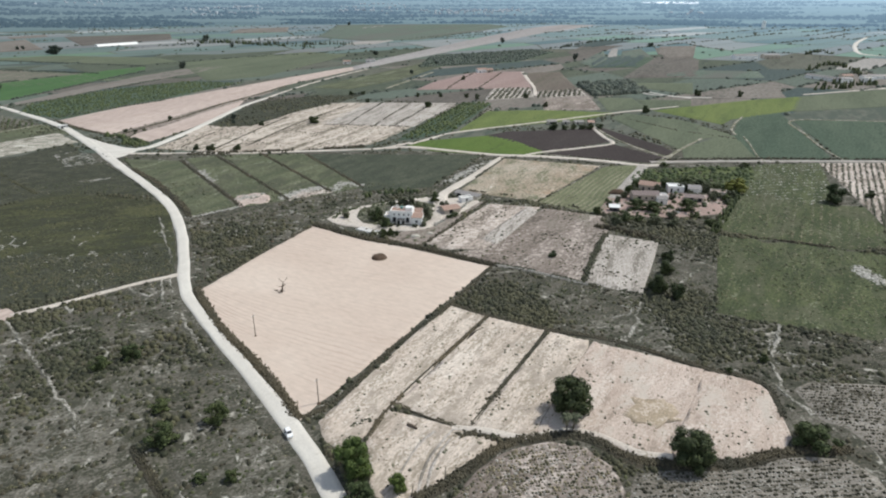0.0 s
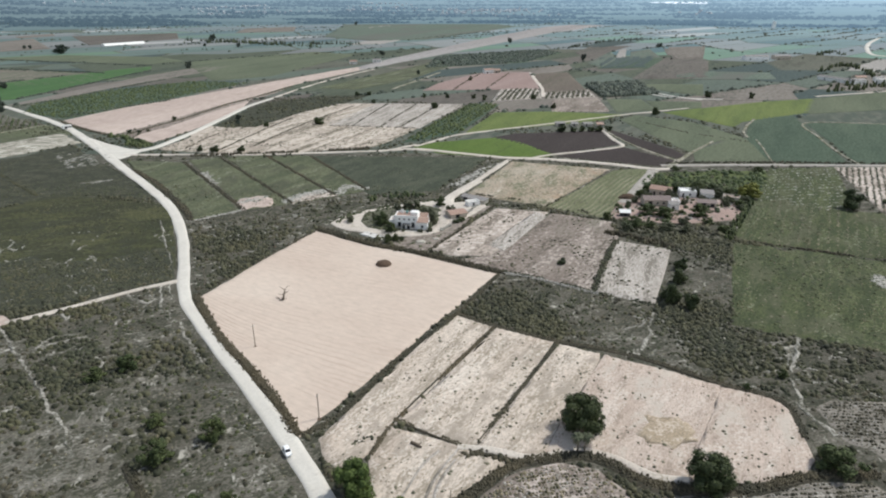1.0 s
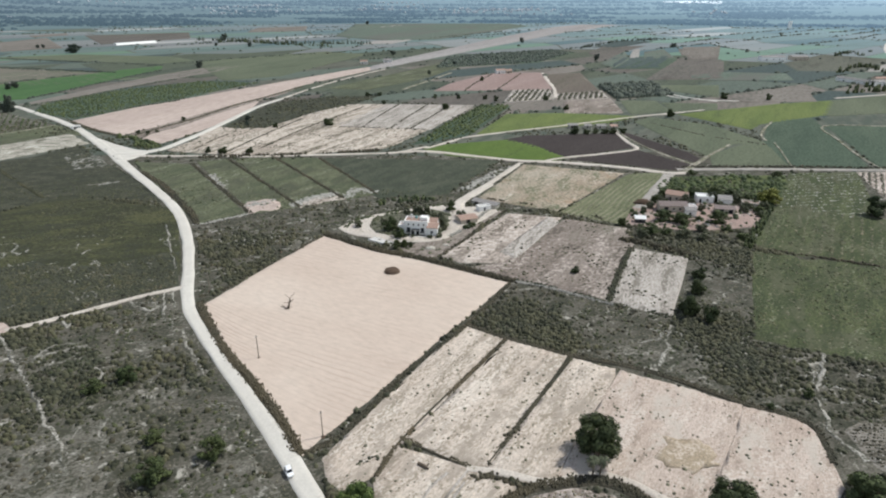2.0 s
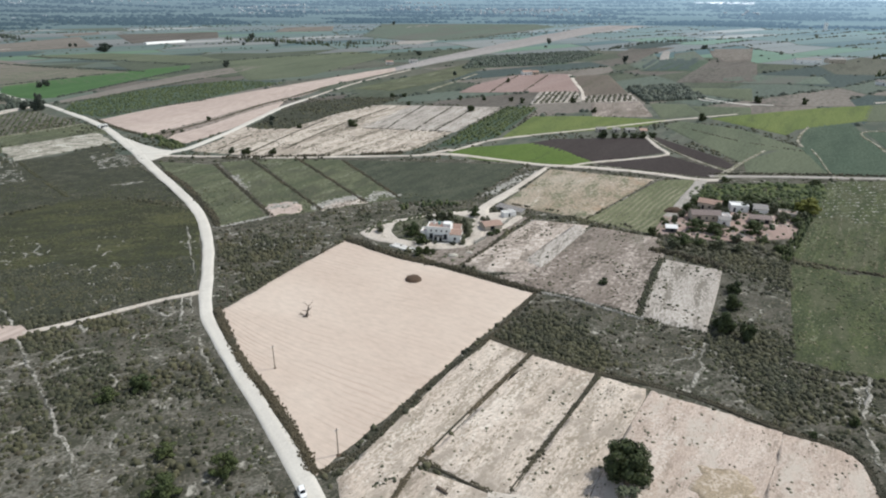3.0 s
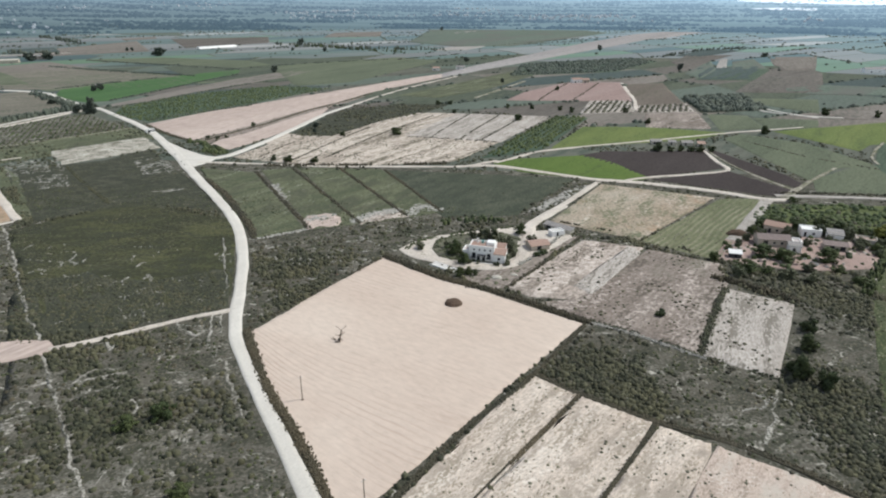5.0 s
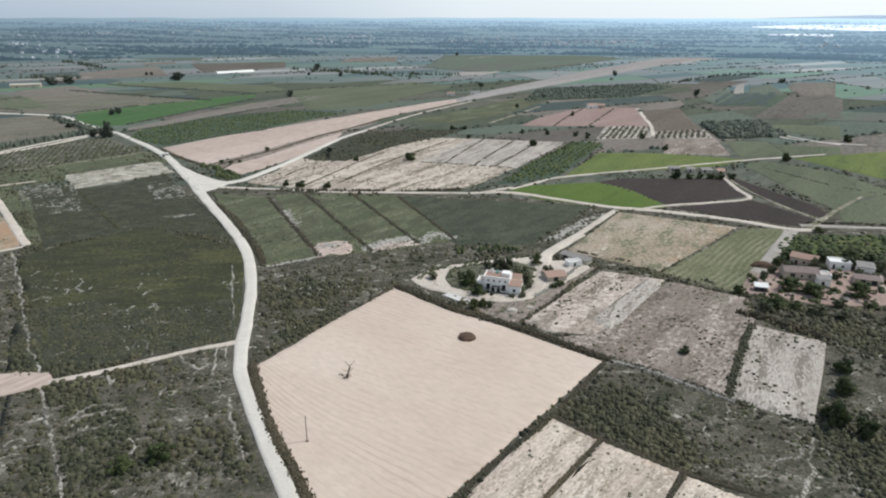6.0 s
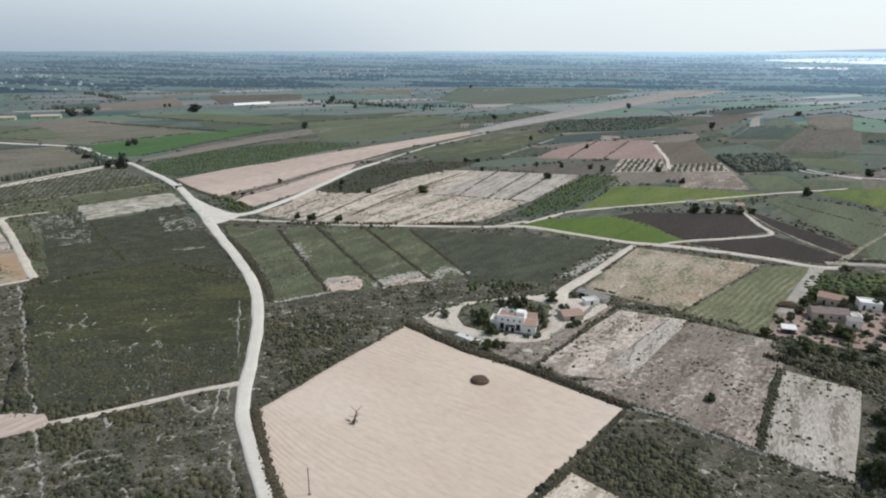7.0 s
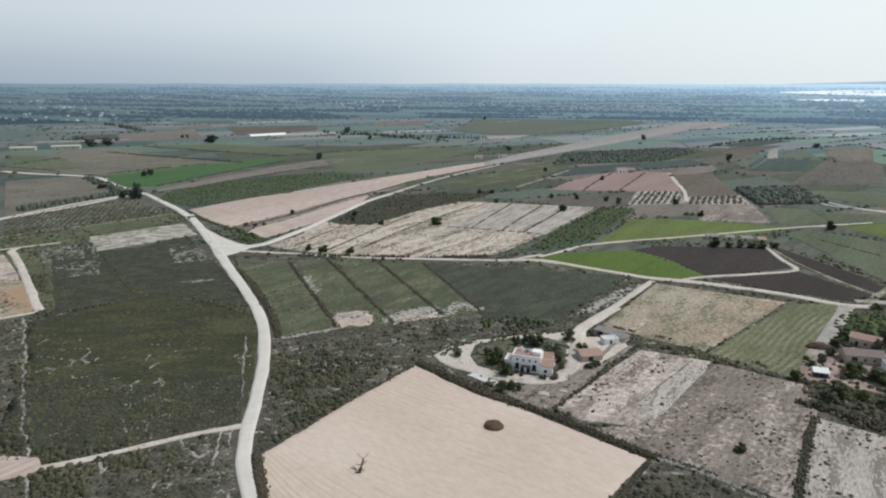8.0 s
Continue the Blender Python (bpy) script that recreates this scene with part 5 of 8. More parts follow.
lane("track", "pale track bending uphill", FAINT, [(131, 369), (142, 384), (157, 404), (184, 437)], [4.5, 3.4, 2.4, 1.8], 4, 0.42, 0.3)
lane("track", "straight grey farm road", GRAVEL, [(128, 373), (181, 375), (274, 374)], 4.0, 4, 0.42)
lane("track", "grey gravel drive into the farm", GRAVEL, [(122, 366), (104.1, 331.8), (87.1, 302.0)], 6.5, 3, 0.42)
lane("track", "pale boundary track of green fields", FAINT, [(355, 497), (284, 502), (266, 452), (255, 410), (249, 374)], 1.7, 4, 0.42, 0.3)
lane("track", "short pale track", FAINT, [(214, 449), (219, 468), (233, 493), (249, 517)], 1.9, 4, 0.42, 0.3)
lane("track", "thin pale path through green crops", FAINT, [(217, 443), (211, 420), (202, 391), (198, 370)], 1.1, 4, 0.42, 0.3)
lane("track", "pale farm lane below the row of trees", ROAD, [(-434, 426), (-432, 442), (-425, 489), (-418, 525), (-408, 556)], 3.6, 4, 0.42)
lane("track", "faint pale path below the vines", FAINT, [(-381, 389), (-372.1, 407.7), (-351.1, 435.5), (-332.2, 459.2), (-316, 487)], 2.0, 3, 0.34, 0.4)
lane("drive", "pale gravel drive past the white house", TRACK, [(16.4, 340.3), (1.4, 312.6), (-0.9, 299.8), (-1.7, 285.7), (-3.3, 270.5), (-7.4, 262.3), (-14.7, 259.1), (-23.6, 260.2)], 5.5, 2, 0.44)
lane("track", "far curving white road", ROAD, [(683, 995), (673, 1038), (710, 1116), (799, 1255), (911, 1400)], 7, 10, 0.5, 0.3)
lane("track", "pale track beside the red field", TRACK, [(101, 811), (99, 734), (98, 681), (92, 626)], 4.5, 5, 0.42, 0.3)
lane("track", "far straight pale track", FAINT, [(-61, 674), (-39, 736), (-13, 811)], 3.5, 6, 0.42, 0.3)
lane("track", "pale track to the roadside trees", TRACK, [(-433, 424), (-430, 443), (-416, 491), (-406, 557)], 4.5, 4, 0.42)
lane("track", "pale track beside the stubble", TRACK, [(-345.0, 372.0), (-341.0, 364.0), (-331.0, 357.0), (-304.0, 335.0), (-275.7, 311.0), (-255.0, 293.5), (-240.0, 281.0)], [2.5, 3.4, 4.0, 4.4, 4.6, 4.6, 4.4], 2, 0.42, 0.2)
lane("track", "faint pale track turning to the stubble", TRACK, [(-329.0, 389.0), (-337.0, 381.0), (-344.0, 374.0), (-352.0, 366.0)], 2.2, 2, 0.4, 0.4)
lane("track", "pale foot path of the stubble field", TRACK, [(-240.0, 280.0), (-243.5, 275.0), (-250.0, 268.0), (-262.0, 257.0)], 2.0, 2, 0.4, 0.3)
lane("track", "far farm road", TRACK, [(361, 632), (411, 650), (472, 673)], 3.5, 6, 0.42, 0.3)
lane("track", "far pale lane past the roadside trees", ROAD, [(-392, 560), (-408, 569), (-445, 591), (-485, 620), (-511, 639)], 6.0, 5, 0.42)
lane("track", "far pale lane", ROAD, [(-661, 662), (-609, 654), (-542, 650), (-497, 634)], 6.0, 8, 0.42)

lane("track", "white path beside the small wood", ROAD, [(213, 680), (211, 651), (221, 632), (241, 610)], 2.8, 5, 0.45, 0.3)
lane("track", "white path across far fields", ROAD, [(204, 670), (206, 637), (231, 619), (262, 612)], 2.8, 6, 0.45, 0.3)
lane("track", "far pale lane between fields", TRACK, [(-936, 986), (-876, 1022), (-811, 1072)], 5.0, 10, 0.5)

VEINS = (
    [(-130.0, 201.2), (-131.7, 205.7), (-130.8, 207.0), (-127.8, 204.8), (-126.0, 202.4)], [(-138.8, 208.0), (-135.2, 204.1), (-132.0, 200.2)], [(-126.8, 210.9), (-126.2, 212.8), (-123.5, 210.4)],
    [(-114.2, 201.9), (-110.8, 197.4), (-106.9, 195.5), (-103.0, 192.8), (-102.2, 195.9), (-100.6, 196.5)], [(-104.6, 207.8), (-102.0, 201.0), (-97.6, 191.1)], [(-103.0, 209.0), (-99.8, 204.3), (-95.6, 195.8)],
    [(-128.3, 186.1), (-124.5, 182.2), (-124.8, 185.0)], [(-107.4, 179.1), (-107.1, 181.8), (-105.9, 184.0)], [(-103.5, 160.4), (-100.3, 158.0), (-98.5, 155.1)],
    [(-129.4, 147.7), (-127.5, 149.3), (-125.0, 150.3)], [(-132.0, 151.9), (-130.8, 154.6), (-127.9, 154.1)],
    [(-152.3, 222.5), (-152.9, 224.8), (-152.3, 226.6)], [(-141.9, 216.9), (-139.5, 215.9), (-140.2, 218.8)], [(-153.4, 239.8), (-153.2, 242.7), (-152.4, 244.8)], [(-145.0, 233.3), (-142.0, 230.5), (-138.8, 225.4), (-135.4, 221.0)], [(-143.4, 229.4), (-142.2, 231.3)],
    [(-202.8, 332.0), (-195.8, 336.4), (-193.4, 338.9)], [(-87.9, 182.0), (-82.4, 173.0), (-76.9, 165.8), (-70.9, 157.0)],
)
for vein in VEINS:
    tagged(lane("chalk_scar", "branching scar of bare chalk in the scrub", SCAR, vein, 0.7 if vein[0][1] < 215 else 1.2, 0.6, 0.16, 0.9, 1.0), category="earth")
for vein in ([(-123.8, 162.1), (-121.8, 166.6), (-117.5, 169.3), (-112.2, 172.0)], [(-119.4, 157.0), (-117.8, 160.7), (-113.5, 163.0), (-109.0, 165.4)], [(-124.1, 164.9), (-121.9, 172.0), (-114.7, 173.3)]):
    tagged(lane("chalk_scar", "wide streak of bare pale earth in the scrub", SCAR, vein, 1.1, 0.6, 0.14, 0.9, 1.4), category="earth")
tagged(lane("chalk_scar", "pale dry stalks and stones along the road", SCAR, [(-133.7, 274.3), (-122.5, 252.3), (-111.7, 232.1), (-106.4, 221.0)], 0.8, 0.8, 0.16, 0.9, 1.0), category="earth")
for path in ([(-143.5, 177.5), (-135.5, 169.8), (-128.7, 163.0), (-122.2, 157.5), (-115.5, 149.7), (-109.0, 143.3), (-103.0, 137.0), (-96.5, 130.5), (-88.0, 120.7)], [(-241.4, 274.1), (-220.1, 252.9), (-202.0, 235.2), (-187.2, 220.0), (-174.3, 207.0), (-162.6, 195.8), (-148.5, 183.5)], [(68.5, 189.0), (67.1, 185.0), (64.0, 179.0), (63.5, 175.3), (59.0, 169.6), (57.3, 165.6)], [(108.1, 173.6), (104.0, 166.0), (98.9, 158.5), (94.1, 149.5), (91.5, 138.8), (93.9, 128.0)]):
    tagged(lane("footpath", "narrow trodden line of pale stones and bare chalk", SCAR, path, 0.85, 0.6, 0.2, 0.9, 1.3), category="path")

# ---------------------------------------------------------------- hedges, banks and ridges
for line, wide, tall, mat_ in (([(-502, 1231), (-428, 1261), (-342, 1211), (-233, 1161)], 12, 6, CROWN), ([(-691, 869), (-555, 824), (-458, 806)], 5, 2, FAR_TREE), ([(-529, 1299), (-432, 1274), (-349, 1235), (-279, 1223), (-172, 1220)], 10, 8, FAR_TREE), ([(-424, 867), (-341, 961), (-235, 1037)], 5, 2, FAR_TREE), ([(-73, 1353), (18, 1469), (97, 1577)], 5, 2, FAR_TREE), ([(573, 1021), (626, 1076), (618, 1021)], 10, 5, CROWN), ([(531, 827), (495, 748), (473, 694)], 9, 5, CROWN), ([(415, 694), (447, 711), (473, 702)], 12, 6, CROWN), ([(-705, 716), (-696, 742), (-697, 780)], 4, 1.5, FAR_TREE), ([(151, 507), (177, 464), (208, 437)], 1.5, 0.7, HEDGE), ([(-217, 1041), (-179, 1087), (-122, 1163)], 4, 2, HEDGE), ([(200, 1131), (294, 1276), (410, 1349)], 10, 5, FAR_TREE)):
    hedge("far_hedge", "far dark line of trees and bushes between fields", line, wide, tall, mat_, per_m=0.9, gap=0.3)


for line in ([(-705.4, 874.7), (-563.3, 836.2), (-430.7, 798.4)], [(-696.3, 956.2), (-551.3, 915.6), (-407.1, 876.4)], [(-699.6, 695.2), (-641.3, 686.3), (-596.3, 675.6)], [(-710.7, 739.1), (-699.5, 786.6)], [(-527.1, 671.0), (-494.9, 727.8), (-466.2, 773.0)], [(-416.3, 604.0), (-407.1, 665.1), (-394.4, 765.4), (-384.2, 820.7)], [(-391.2, 562.3), (-371.3, 613.6), (-337.8, 725.5), (-315.2, 771.2)], [(-319.8, 515.8), (-298.1, 555.2), (-265.7, 601.6)]):
    hedge("far_hedge", "dark hedge on a far field boundary", line, 3.0, 1.6, FAR_TREE, per_m=1.6, gap=0.15, size=1.6)
for line in ([(-1162.9, 1429.6), (-1042.9, 1349.6), (-912.9, 1250.4)], [(-1263.6, 1833.6), (-1170.8, 1784.3)], [(-934.5, 1034.2), (-872.5, 1059.4), (-810.2, 1048.7)], [(-818.5, 970.0), (-778.5, 968.2)]):
    hedge("far_hedge", "far dark clump of trees on the plain", line, 16, 7, FAR_TREE, per_m=1.0, gap=0.2, size=5)


def verge_strip(line, wide):
    tagged(lane("verge", "dark earth and litter under the weeds", VERGE, line, wide, 1.5, 0.3, 0.3), category="verge")


verge_strip([(-88.6, 198.0), (-79.5, 183.6), (-69.6, 169.2), (-61.6, 159.8), (-53.4, 149.9), (-44.6, 138.2), (-37.4, 126.9)], 2.5)
verge_strip([(-35.5, 126.6), (-27.5, 135.1), (-14.4, 161.1), (1.1, 185.1), (17.4, 216.0)], 1.1)
verge_strip([(-58.5, 263.2), (-32.5, 246.1), (-10.3, 236.1), (19.3, 219.1)], 3.2)
verge_strip([(13.7, 178.1), (-12.5, 133.9), (-18.3, 120.2)], 0.65)
verge_strip([(32.5, 169.1), (6.8, 124.4)], 0.6)
verge_strip([(-13.5, 132.5), (-5.6, 128.1), (2.2, 123.5)], 0.6)
verge_strip([(-5.9, 99.9), (2.0, 105.6), (8.5, 111.8), (15.5, 117.3), (23.9, 119.3), (30.8, 120.1), (37.0, 117.3), (43.4, 111.6), (53.2, 109.8), (66.1, 110.1), (78.1, 113.6), (94.4, 114.5)], 2.9)
verge_strip([(2.1, 187.5), (14.2, 179.6), (32.4, 170.5), (52.8, 163.0), (74.0, 148.7), (87.0, 140.6), (85.5, 126.9)], 1.3)
verge_strip([(70.6, 252.5), (60.4, 227.8), (51.5, 205.5)], 2.4)
verge_strip([(-186, 359), (-159.5, 330.2), (-130.0, 291.2), (-119.6, 274.5)], 2.8)
verge_strip([(-73.3, 115.7), (-66.2, 107.4), (-59.0, 99.2)], 1.2)
hedge("hedge", "dark scrubby bank between road and sandy field", [(-88.6, 198.0), (-79.5, 183.6), (-69.6, 169.2), (-61.6, 159.8), (-53.4, 149.9), (-44.6, 138.2), (-37.4, 126.9)], 1.9, 0.9, RIDGE, per_m=22, size=0.42)
hedge("hedge", "low dark ridge of dry weeds beside the sandy field", [(-35.5, 126.6), (-27.5, 135.1), (-14.4, 161.1), (1.1, 185.1), (17.4, 216.0)], 0.9, 0.55, RIDGE, per_m=10, size=0.45)
hedge("hedge", "dark hedge along the far side of the sandy field", [(-58.5, 263.2), (-32.5, 246.1), (-10.3, 236.1), (19.3, 219.1)], 2.5, 1.2, per_m=11, size=0.6)
hedge("hedge", "thin weeds along the sandy field's edge", [(-87.3, 201.5), (-82.8, 214.1), (-73.0, 234.4), (-60.2, 261.0)], 1.4, 0.6, per_m=3, gap=0.4)
hedge("ridge", "dark weedy ridge between fallow plots", [(13.7, 178.1), (-12.5, 133.9), (-18.3, 120.2)], 0.55, 0.4, RIDGE, per_m=9, gap=0.15, size=0.42)
hedge("ridge", "dark weedy ridge between fallow plots", [(32.5, 169.1), (6.8, 124.4)], 0.5, 0.4, RIDGE, per_m=9, gap=0.2, size=0.42)
hedge("ridge", "low weedy ridge across the plots", [(-13.5, 132.5), (-5.6, 128.1), (2.2, 123.5)], 0.5, 0.35, RIDGE, per_m=8, gap=0.2, size=0.42)
hedge("bank", "dark overgrown bank below the fallow plots", [(-5.9, 99.9), (2.0, 105.6), (8.5, 111.8), (15.5, 117.3), (23.9, 119.3), (30.8, 120.1), (37.0, 117.3), (43.4, 111.6), (53.2, 109.8), (66.1, 110.1), (78.1, 113.6), (94.4, 114.5)], 2.0, 0.8, RIDGE, per_m=14, size=0.5)
hedge("bank", "brown weedy edge of the fallow plots", [(2.1, 187.5), (14.2, 179.6), (32.4, 170.5), (52.8, 163.0), (74.0, 148.7), (87.0, 140.6), (85.5, 126.9)], 1.2, 0.45, RIDGE, per_m=8, size=0.45)
hedge("hedge", "dark bushes along a stone wall", [(69.0, 260.8), (81.0, 253.1), (92.4, 243.9)], 3.0, 2.0, per_m=4)
hedge("hedge", "weedy strip beside the white plot", [(70.6, 252.5), (60.4, 227.8), (51.5, 205.5)], 2.2, 0.8, BUSH, per_m=4)
hedge("hedge", "weeds at the foot of the grey field", [(19.5, 220.7), (35.7, 213.4), (51.8, 203.2), (69.8, 194.2)], 1.4, 0.6, BUSH, per_m=3, gap=0.4)
for line in ([(-164, 377), (-100.1, 289.7)], [(-145, 388), (-79.5, 300.6)], [(-118, 394), (-59.5, 313.1)], [(-89, 393), (-44.7, 322.7)]):
    hedge("ridge", "dark ditch weeds between vineyard strips", line, 1.6, 0.6, per_m=3)
hedge("hedge", "dark bushes along the field track", [(-164, 393), (-107, 401), (-54, 413)], 3.0, 1.8, per_m=2.5, gap=0.35)
hedge("hedge", "low bushes on the boundary of two fields", [(9.4, 316.5), (49.1, 299.3), (75.1, 278.9)], 1.4, 0.9, per_m=2, gap=0.45)
hedge("hedge", "dark weeds on the road's verge", [(-186, 359), (-159.5, 330.2), (-130.0, 291.2), (-119.6, 274.5)], 2.6, 0.8, per_m=4)
hedge("ditch", "dark overgrown ditch", [(-73.3, 115.7), (-66.2, 107.4), (-59.0, 99.2)], 1.4, 0.6, per_m=10, size=0.45)
hedge("ridge", "faint line of dry weeds", [(-95.2, 102.1), (-83.8, 107.8), (-73.2, 114.7)], 1.2, 0.4, BUSH, per_m=3, gap=0.4)
hedge("hedge", "line of dark bushes along the track", [(-441, 471), (-436, 496), (-428, 522), (-419, 547), (-410, 562)], 6, 4.5, FAR_TREE, per_m=9, gap=0.05, size=2.8)
hedge("hedge", "trees and bushes at the roadside", [(-526, 636), (-446, 581), (-403, 557)], 9, 4.0, FAR_TREE, per_m=3.5, size=3.4)
hedge("hedge", "dark thicket behind the white house", [(-39.4, 307.1), (-22.9, 312.6), (-6.2, 316.2)], 8, 2.4, CROWN, per_m=3.0, gap=0.45, size=1.8)
hedge("hedge", "dark hedge beside the house plot", [(-7.6, 241.6), (4.1, 263.0), (21.7, 296.7)], 1.0, 0.8, per_m=2.5, gap=0.35)
hedge("hedge", "weedy wall foot", [(122.2, 253.7), (147.5, 242.6), (166.7, 234.6)], 1.6, 0.8, per_m=3, gap=0.35)
hedge("hedge", "dark bushes round the farm", [(152.1, 308.4), (136.6, 282.0), (119.2, 254.4)], 4, 2.5, CROWN, per_m=2)
for line in ([(470, 826), (537, 888), (534, 815)], [(390, 658), (427, 677), (470, 706)]):
    hedge("far_hedge", "dark trees round the walled far farm", line, 10, 6, CROWN, per_m=0.9, gap=0.3)
hedge("ridge", "thin line of dark weeds between the gravel strips", [(-236, 455), (-228.9, 481.6), (-218.8, 512.1), (-210.5, 551.1), (-203.8, 583.4), (-189.3, 624.0), (-172, 690)], 2.0, 0.8, RIDGE, per_m=4, gap=0.2, size=0.8)
hedge("ridge", "dark weedy bank along the gravel strip", [(-310, 499), (-280, 473), (-246, 450)], 2.5, 0.9, RIDGE, per_m=5, size=0.8)
hedge("hedge", "dark roadside weeds", [(129, 378), (183, 381), (278, 379)], 2.5, 1.0, per_m=1.5)

# ---------------------------------------------------------------- scrub
NEAR = [(-105, 82), (105, 82), (225, 250), (130, 300), (-20, 330), (-300, 330)]
gen = np.random.default_rng(3)
MEADOWS = [[(154.2, 313.2), (213.0, 284.3), (183.7, 236.4), (167.0, 235.2), (122.5, 254.4)], [(120.1, 250.4), (179.0, 229.3), (135.6, 163.5), (91.1, 180.7)], [(191, 367), (231, 370), (203.6, 308.3), (188.5, 289.4), (155.1, 308.4)], [(-234.0, 269.0), (-202.9, 313.8), (-139.0, 296.1), (-114.9, 244.4), (-103.7, 215.1), (-150.1, 186.6)], [(-202, 381), (-87, 393), (24, 391), (-7.6, 324.1), (-40.6, 315.7), (-59.9, 313.0), (-102.2, 290.5), (-120, 275.6)], [(-313, 359), (-272, 387), (-259, 420), (-146.8, 305.5), (-202.9, 313.8), (-230.2, 280.3)]]


def contour(corners, per_m2, scale, width, keep, seed):
    """Points along winding lines, for eroded ground and old wall lines."""
    xy = scatter(corners, per_m2, gen, True, 0)
    xy = xy[np.abs(noise_at(xy, scale, seed)) < width]
    return xy[noise_at(xy, 0.06, seed + 20) > keep]


clumps("scrub", "dense low grey-green scrub", "scrub", BUSH, scatter(NEAR, 1.25, gen, True, 0.07, -0.4, 1, MEADOWS + [[(-149.9, 172.8), (-136.0, 173.0), (-131.1, 176.5), (-114.1, 171.8), (-93.4, 161.3), (-81.8, 140.5), (-69.8, 123.9), (-61.0, 107.0), (-101.1, 106.3)], [(-56.7, 96.4), (-61.7, 117.7), (-51.6, 127.5), (-40.7, 117.8), (-26.7, 100.1), (-24.9, 96.5)]], 0.62, 3.4), (0.5, 1.9), (0.42, 0.75), gen, 6)
clumps("scrub", "rounded bushes on pale eroded ground", "scrub", BUSH, np.concatenate([scatter([(-149.9, 172.8), (-136.0, 173.0), (-131.1, 176.5), (-114.1, 171.8), (-93.4, 161.3), (-81.8, 140.5), (-69.8, 123.9), (-61.0, 107.0), (-101.1, 106.3)], 2.3, gen, True, 0.1, -0.7, 4, (), 0.5, 2.8), scatter([(-56.7, 96.4), (-61.7, 117.7), (-51.6, 127.5), (-40.7, 117.8), (-26.7, 100.1), (-24.9, 96.5)], 0.8, gen, True, 0.16, -0.12, 4, (), 0.5)]), (0.5, 1.7), (0.42, 0.75), gen, 5)
clumps("scrub", "low dark scrub at the foot of the green field", "scrub", BUSH, scatter([(-189.1, 221.8), (-165.3, 229.7), (-141.1, 227.2), (-115.3, 243.1), (-102.8, 212.2), (-124.7, 198.8), (-146.5, 184.7), (-156.0, 179.8)], 1.3, gen, False, 0.07, -0.2, 14), (0.35, 1.2), (0.3, 0.5), gen, 5)
clumps("scrub", "even low dark scrub between plots and meadow", "scrub", BUSH, scatter([(5, 188), (19, 215), (50, 201), (71, 193), (92, 240), (119, 250), (90, 181), (134, 163), (108, 110), (88, 140), (74, 150), (52, 165), (32, 173)], 1.2, gen, True, 0.05, -0.8, 31, (), 0.6, 3.2), (0.4, 1.3), (0.38, 0.6), gen, 5)
clumps("scrub", "scattered darker scrub bushes", "scrub", HEDGE, scatter(NEAR, 0.10, gen, True, 0.04, -0.1, 12, MEADOWS), (0.7, 1.7), (0.35, 0.55), gen)
clumps("scrub", "dry pale grass tussocks in the scrub", "scrub", BUSH_DRY, scatter(NEAR, 0.34, gen, True, 0.07, -0.1, 5, [[(-234.0, 269.0), (-202.9, 313.8), (-139.0, 296.1), (-114.9, 244.4), (-103.7, 215.1), (-150.1, 186.6)]]), (0.25, 0.7), (0.2, 0.45), gen, 5)
clumps("scrub", "greener weeds in the scrub", "scrub", BUSH_GREEN, scatter(NEAR, 0.18, gen, True, 0.03, 0.0, 8, [[(-234.0, 269.0), (-202.9, 313.8), (-139.0, 296.1), (-114.9, 244.4), (-103.7, 215.1), (-150.1, 186.6)]]), (0.5, 1.3), (0.25, 0.5), gen, 5)
clumps("scrub", "low green weeds on the meadows", "weeds", BUSH_GREEN, np.concatenate([scatter(p, 0.35, gen, True, 0.05, -0.1, 15) for p in MEADOWS[:3]]), (0.5, 1.4), (0.12, 0.25), gen, 5, 0.1)
clumps("chalk_scars", "winding lines of bare chalk in the scrub", "earth", CHALK, np.concatenate([contour(NEAR, 3, 0.035, 0.012, 0.1, 2), contour([(52.4, 192.4), (79.6, 180.1), (122.1, 159.3), (112.3, 143.9), (94.4, 150.9), (75.3, 164.2), (53.0, 179.6)], 6, 0.1, 0.035, -0.2, 7)]), (0.25, 0.75), (0.06, 0.14), gen, 6)
hedge("ditch", "dark ditch across the weedy field", [(-285.6, 373.3), (-251.4, 342.1), (-214.9, 311.0)], 1.2, 0.5, BUSH, 6, 0.1)
MIDDLE = [(-420, 330), (-20, 330), (130, 300), (215, 250), (320, 380), (250, 500), (-100, 620), (-300, 620)]
clumps("weeds", "small dark weeds on the vineyard strips", "weeds", BUSH, scatter([(-202, 381), (-87, 393), (24, 391), (-7.6, 324.1), (-120, 275)], 0.2, gen, True, 0.12, 0.12, 23), (0.3, 0.8), (0.2, 0.4), gen, 5, 0.12)
WEEDY = [(-234.0, 269.0), (-202.9, 313.8), (-139.0, 296.1), (-114.9, 244.4), (-103.7, 215.1), (-150.1, 186.6)]
clumps("weeds", "low dark weeds drifting over the green field", "weeds", BUSH, scatter(WEEDY, 0.5, gen, True, 0.035, 0.02, 71), (0.35, 1.1), (0.2, 0.4), gen, 5, 0.14)
clumps("weeds", "low olive weeds at the green field's edges", "weeds", BUSH_GREEN, scatter([(-262, 300), (-215, 345), (-150, 312), (-112, 250), (-102, 214), (-150, 184)], 0.4, gen, True, 0.04, 0.0, 73), (0.3, 0.9), (0.15, 0.35), gen, 5, 0.14)
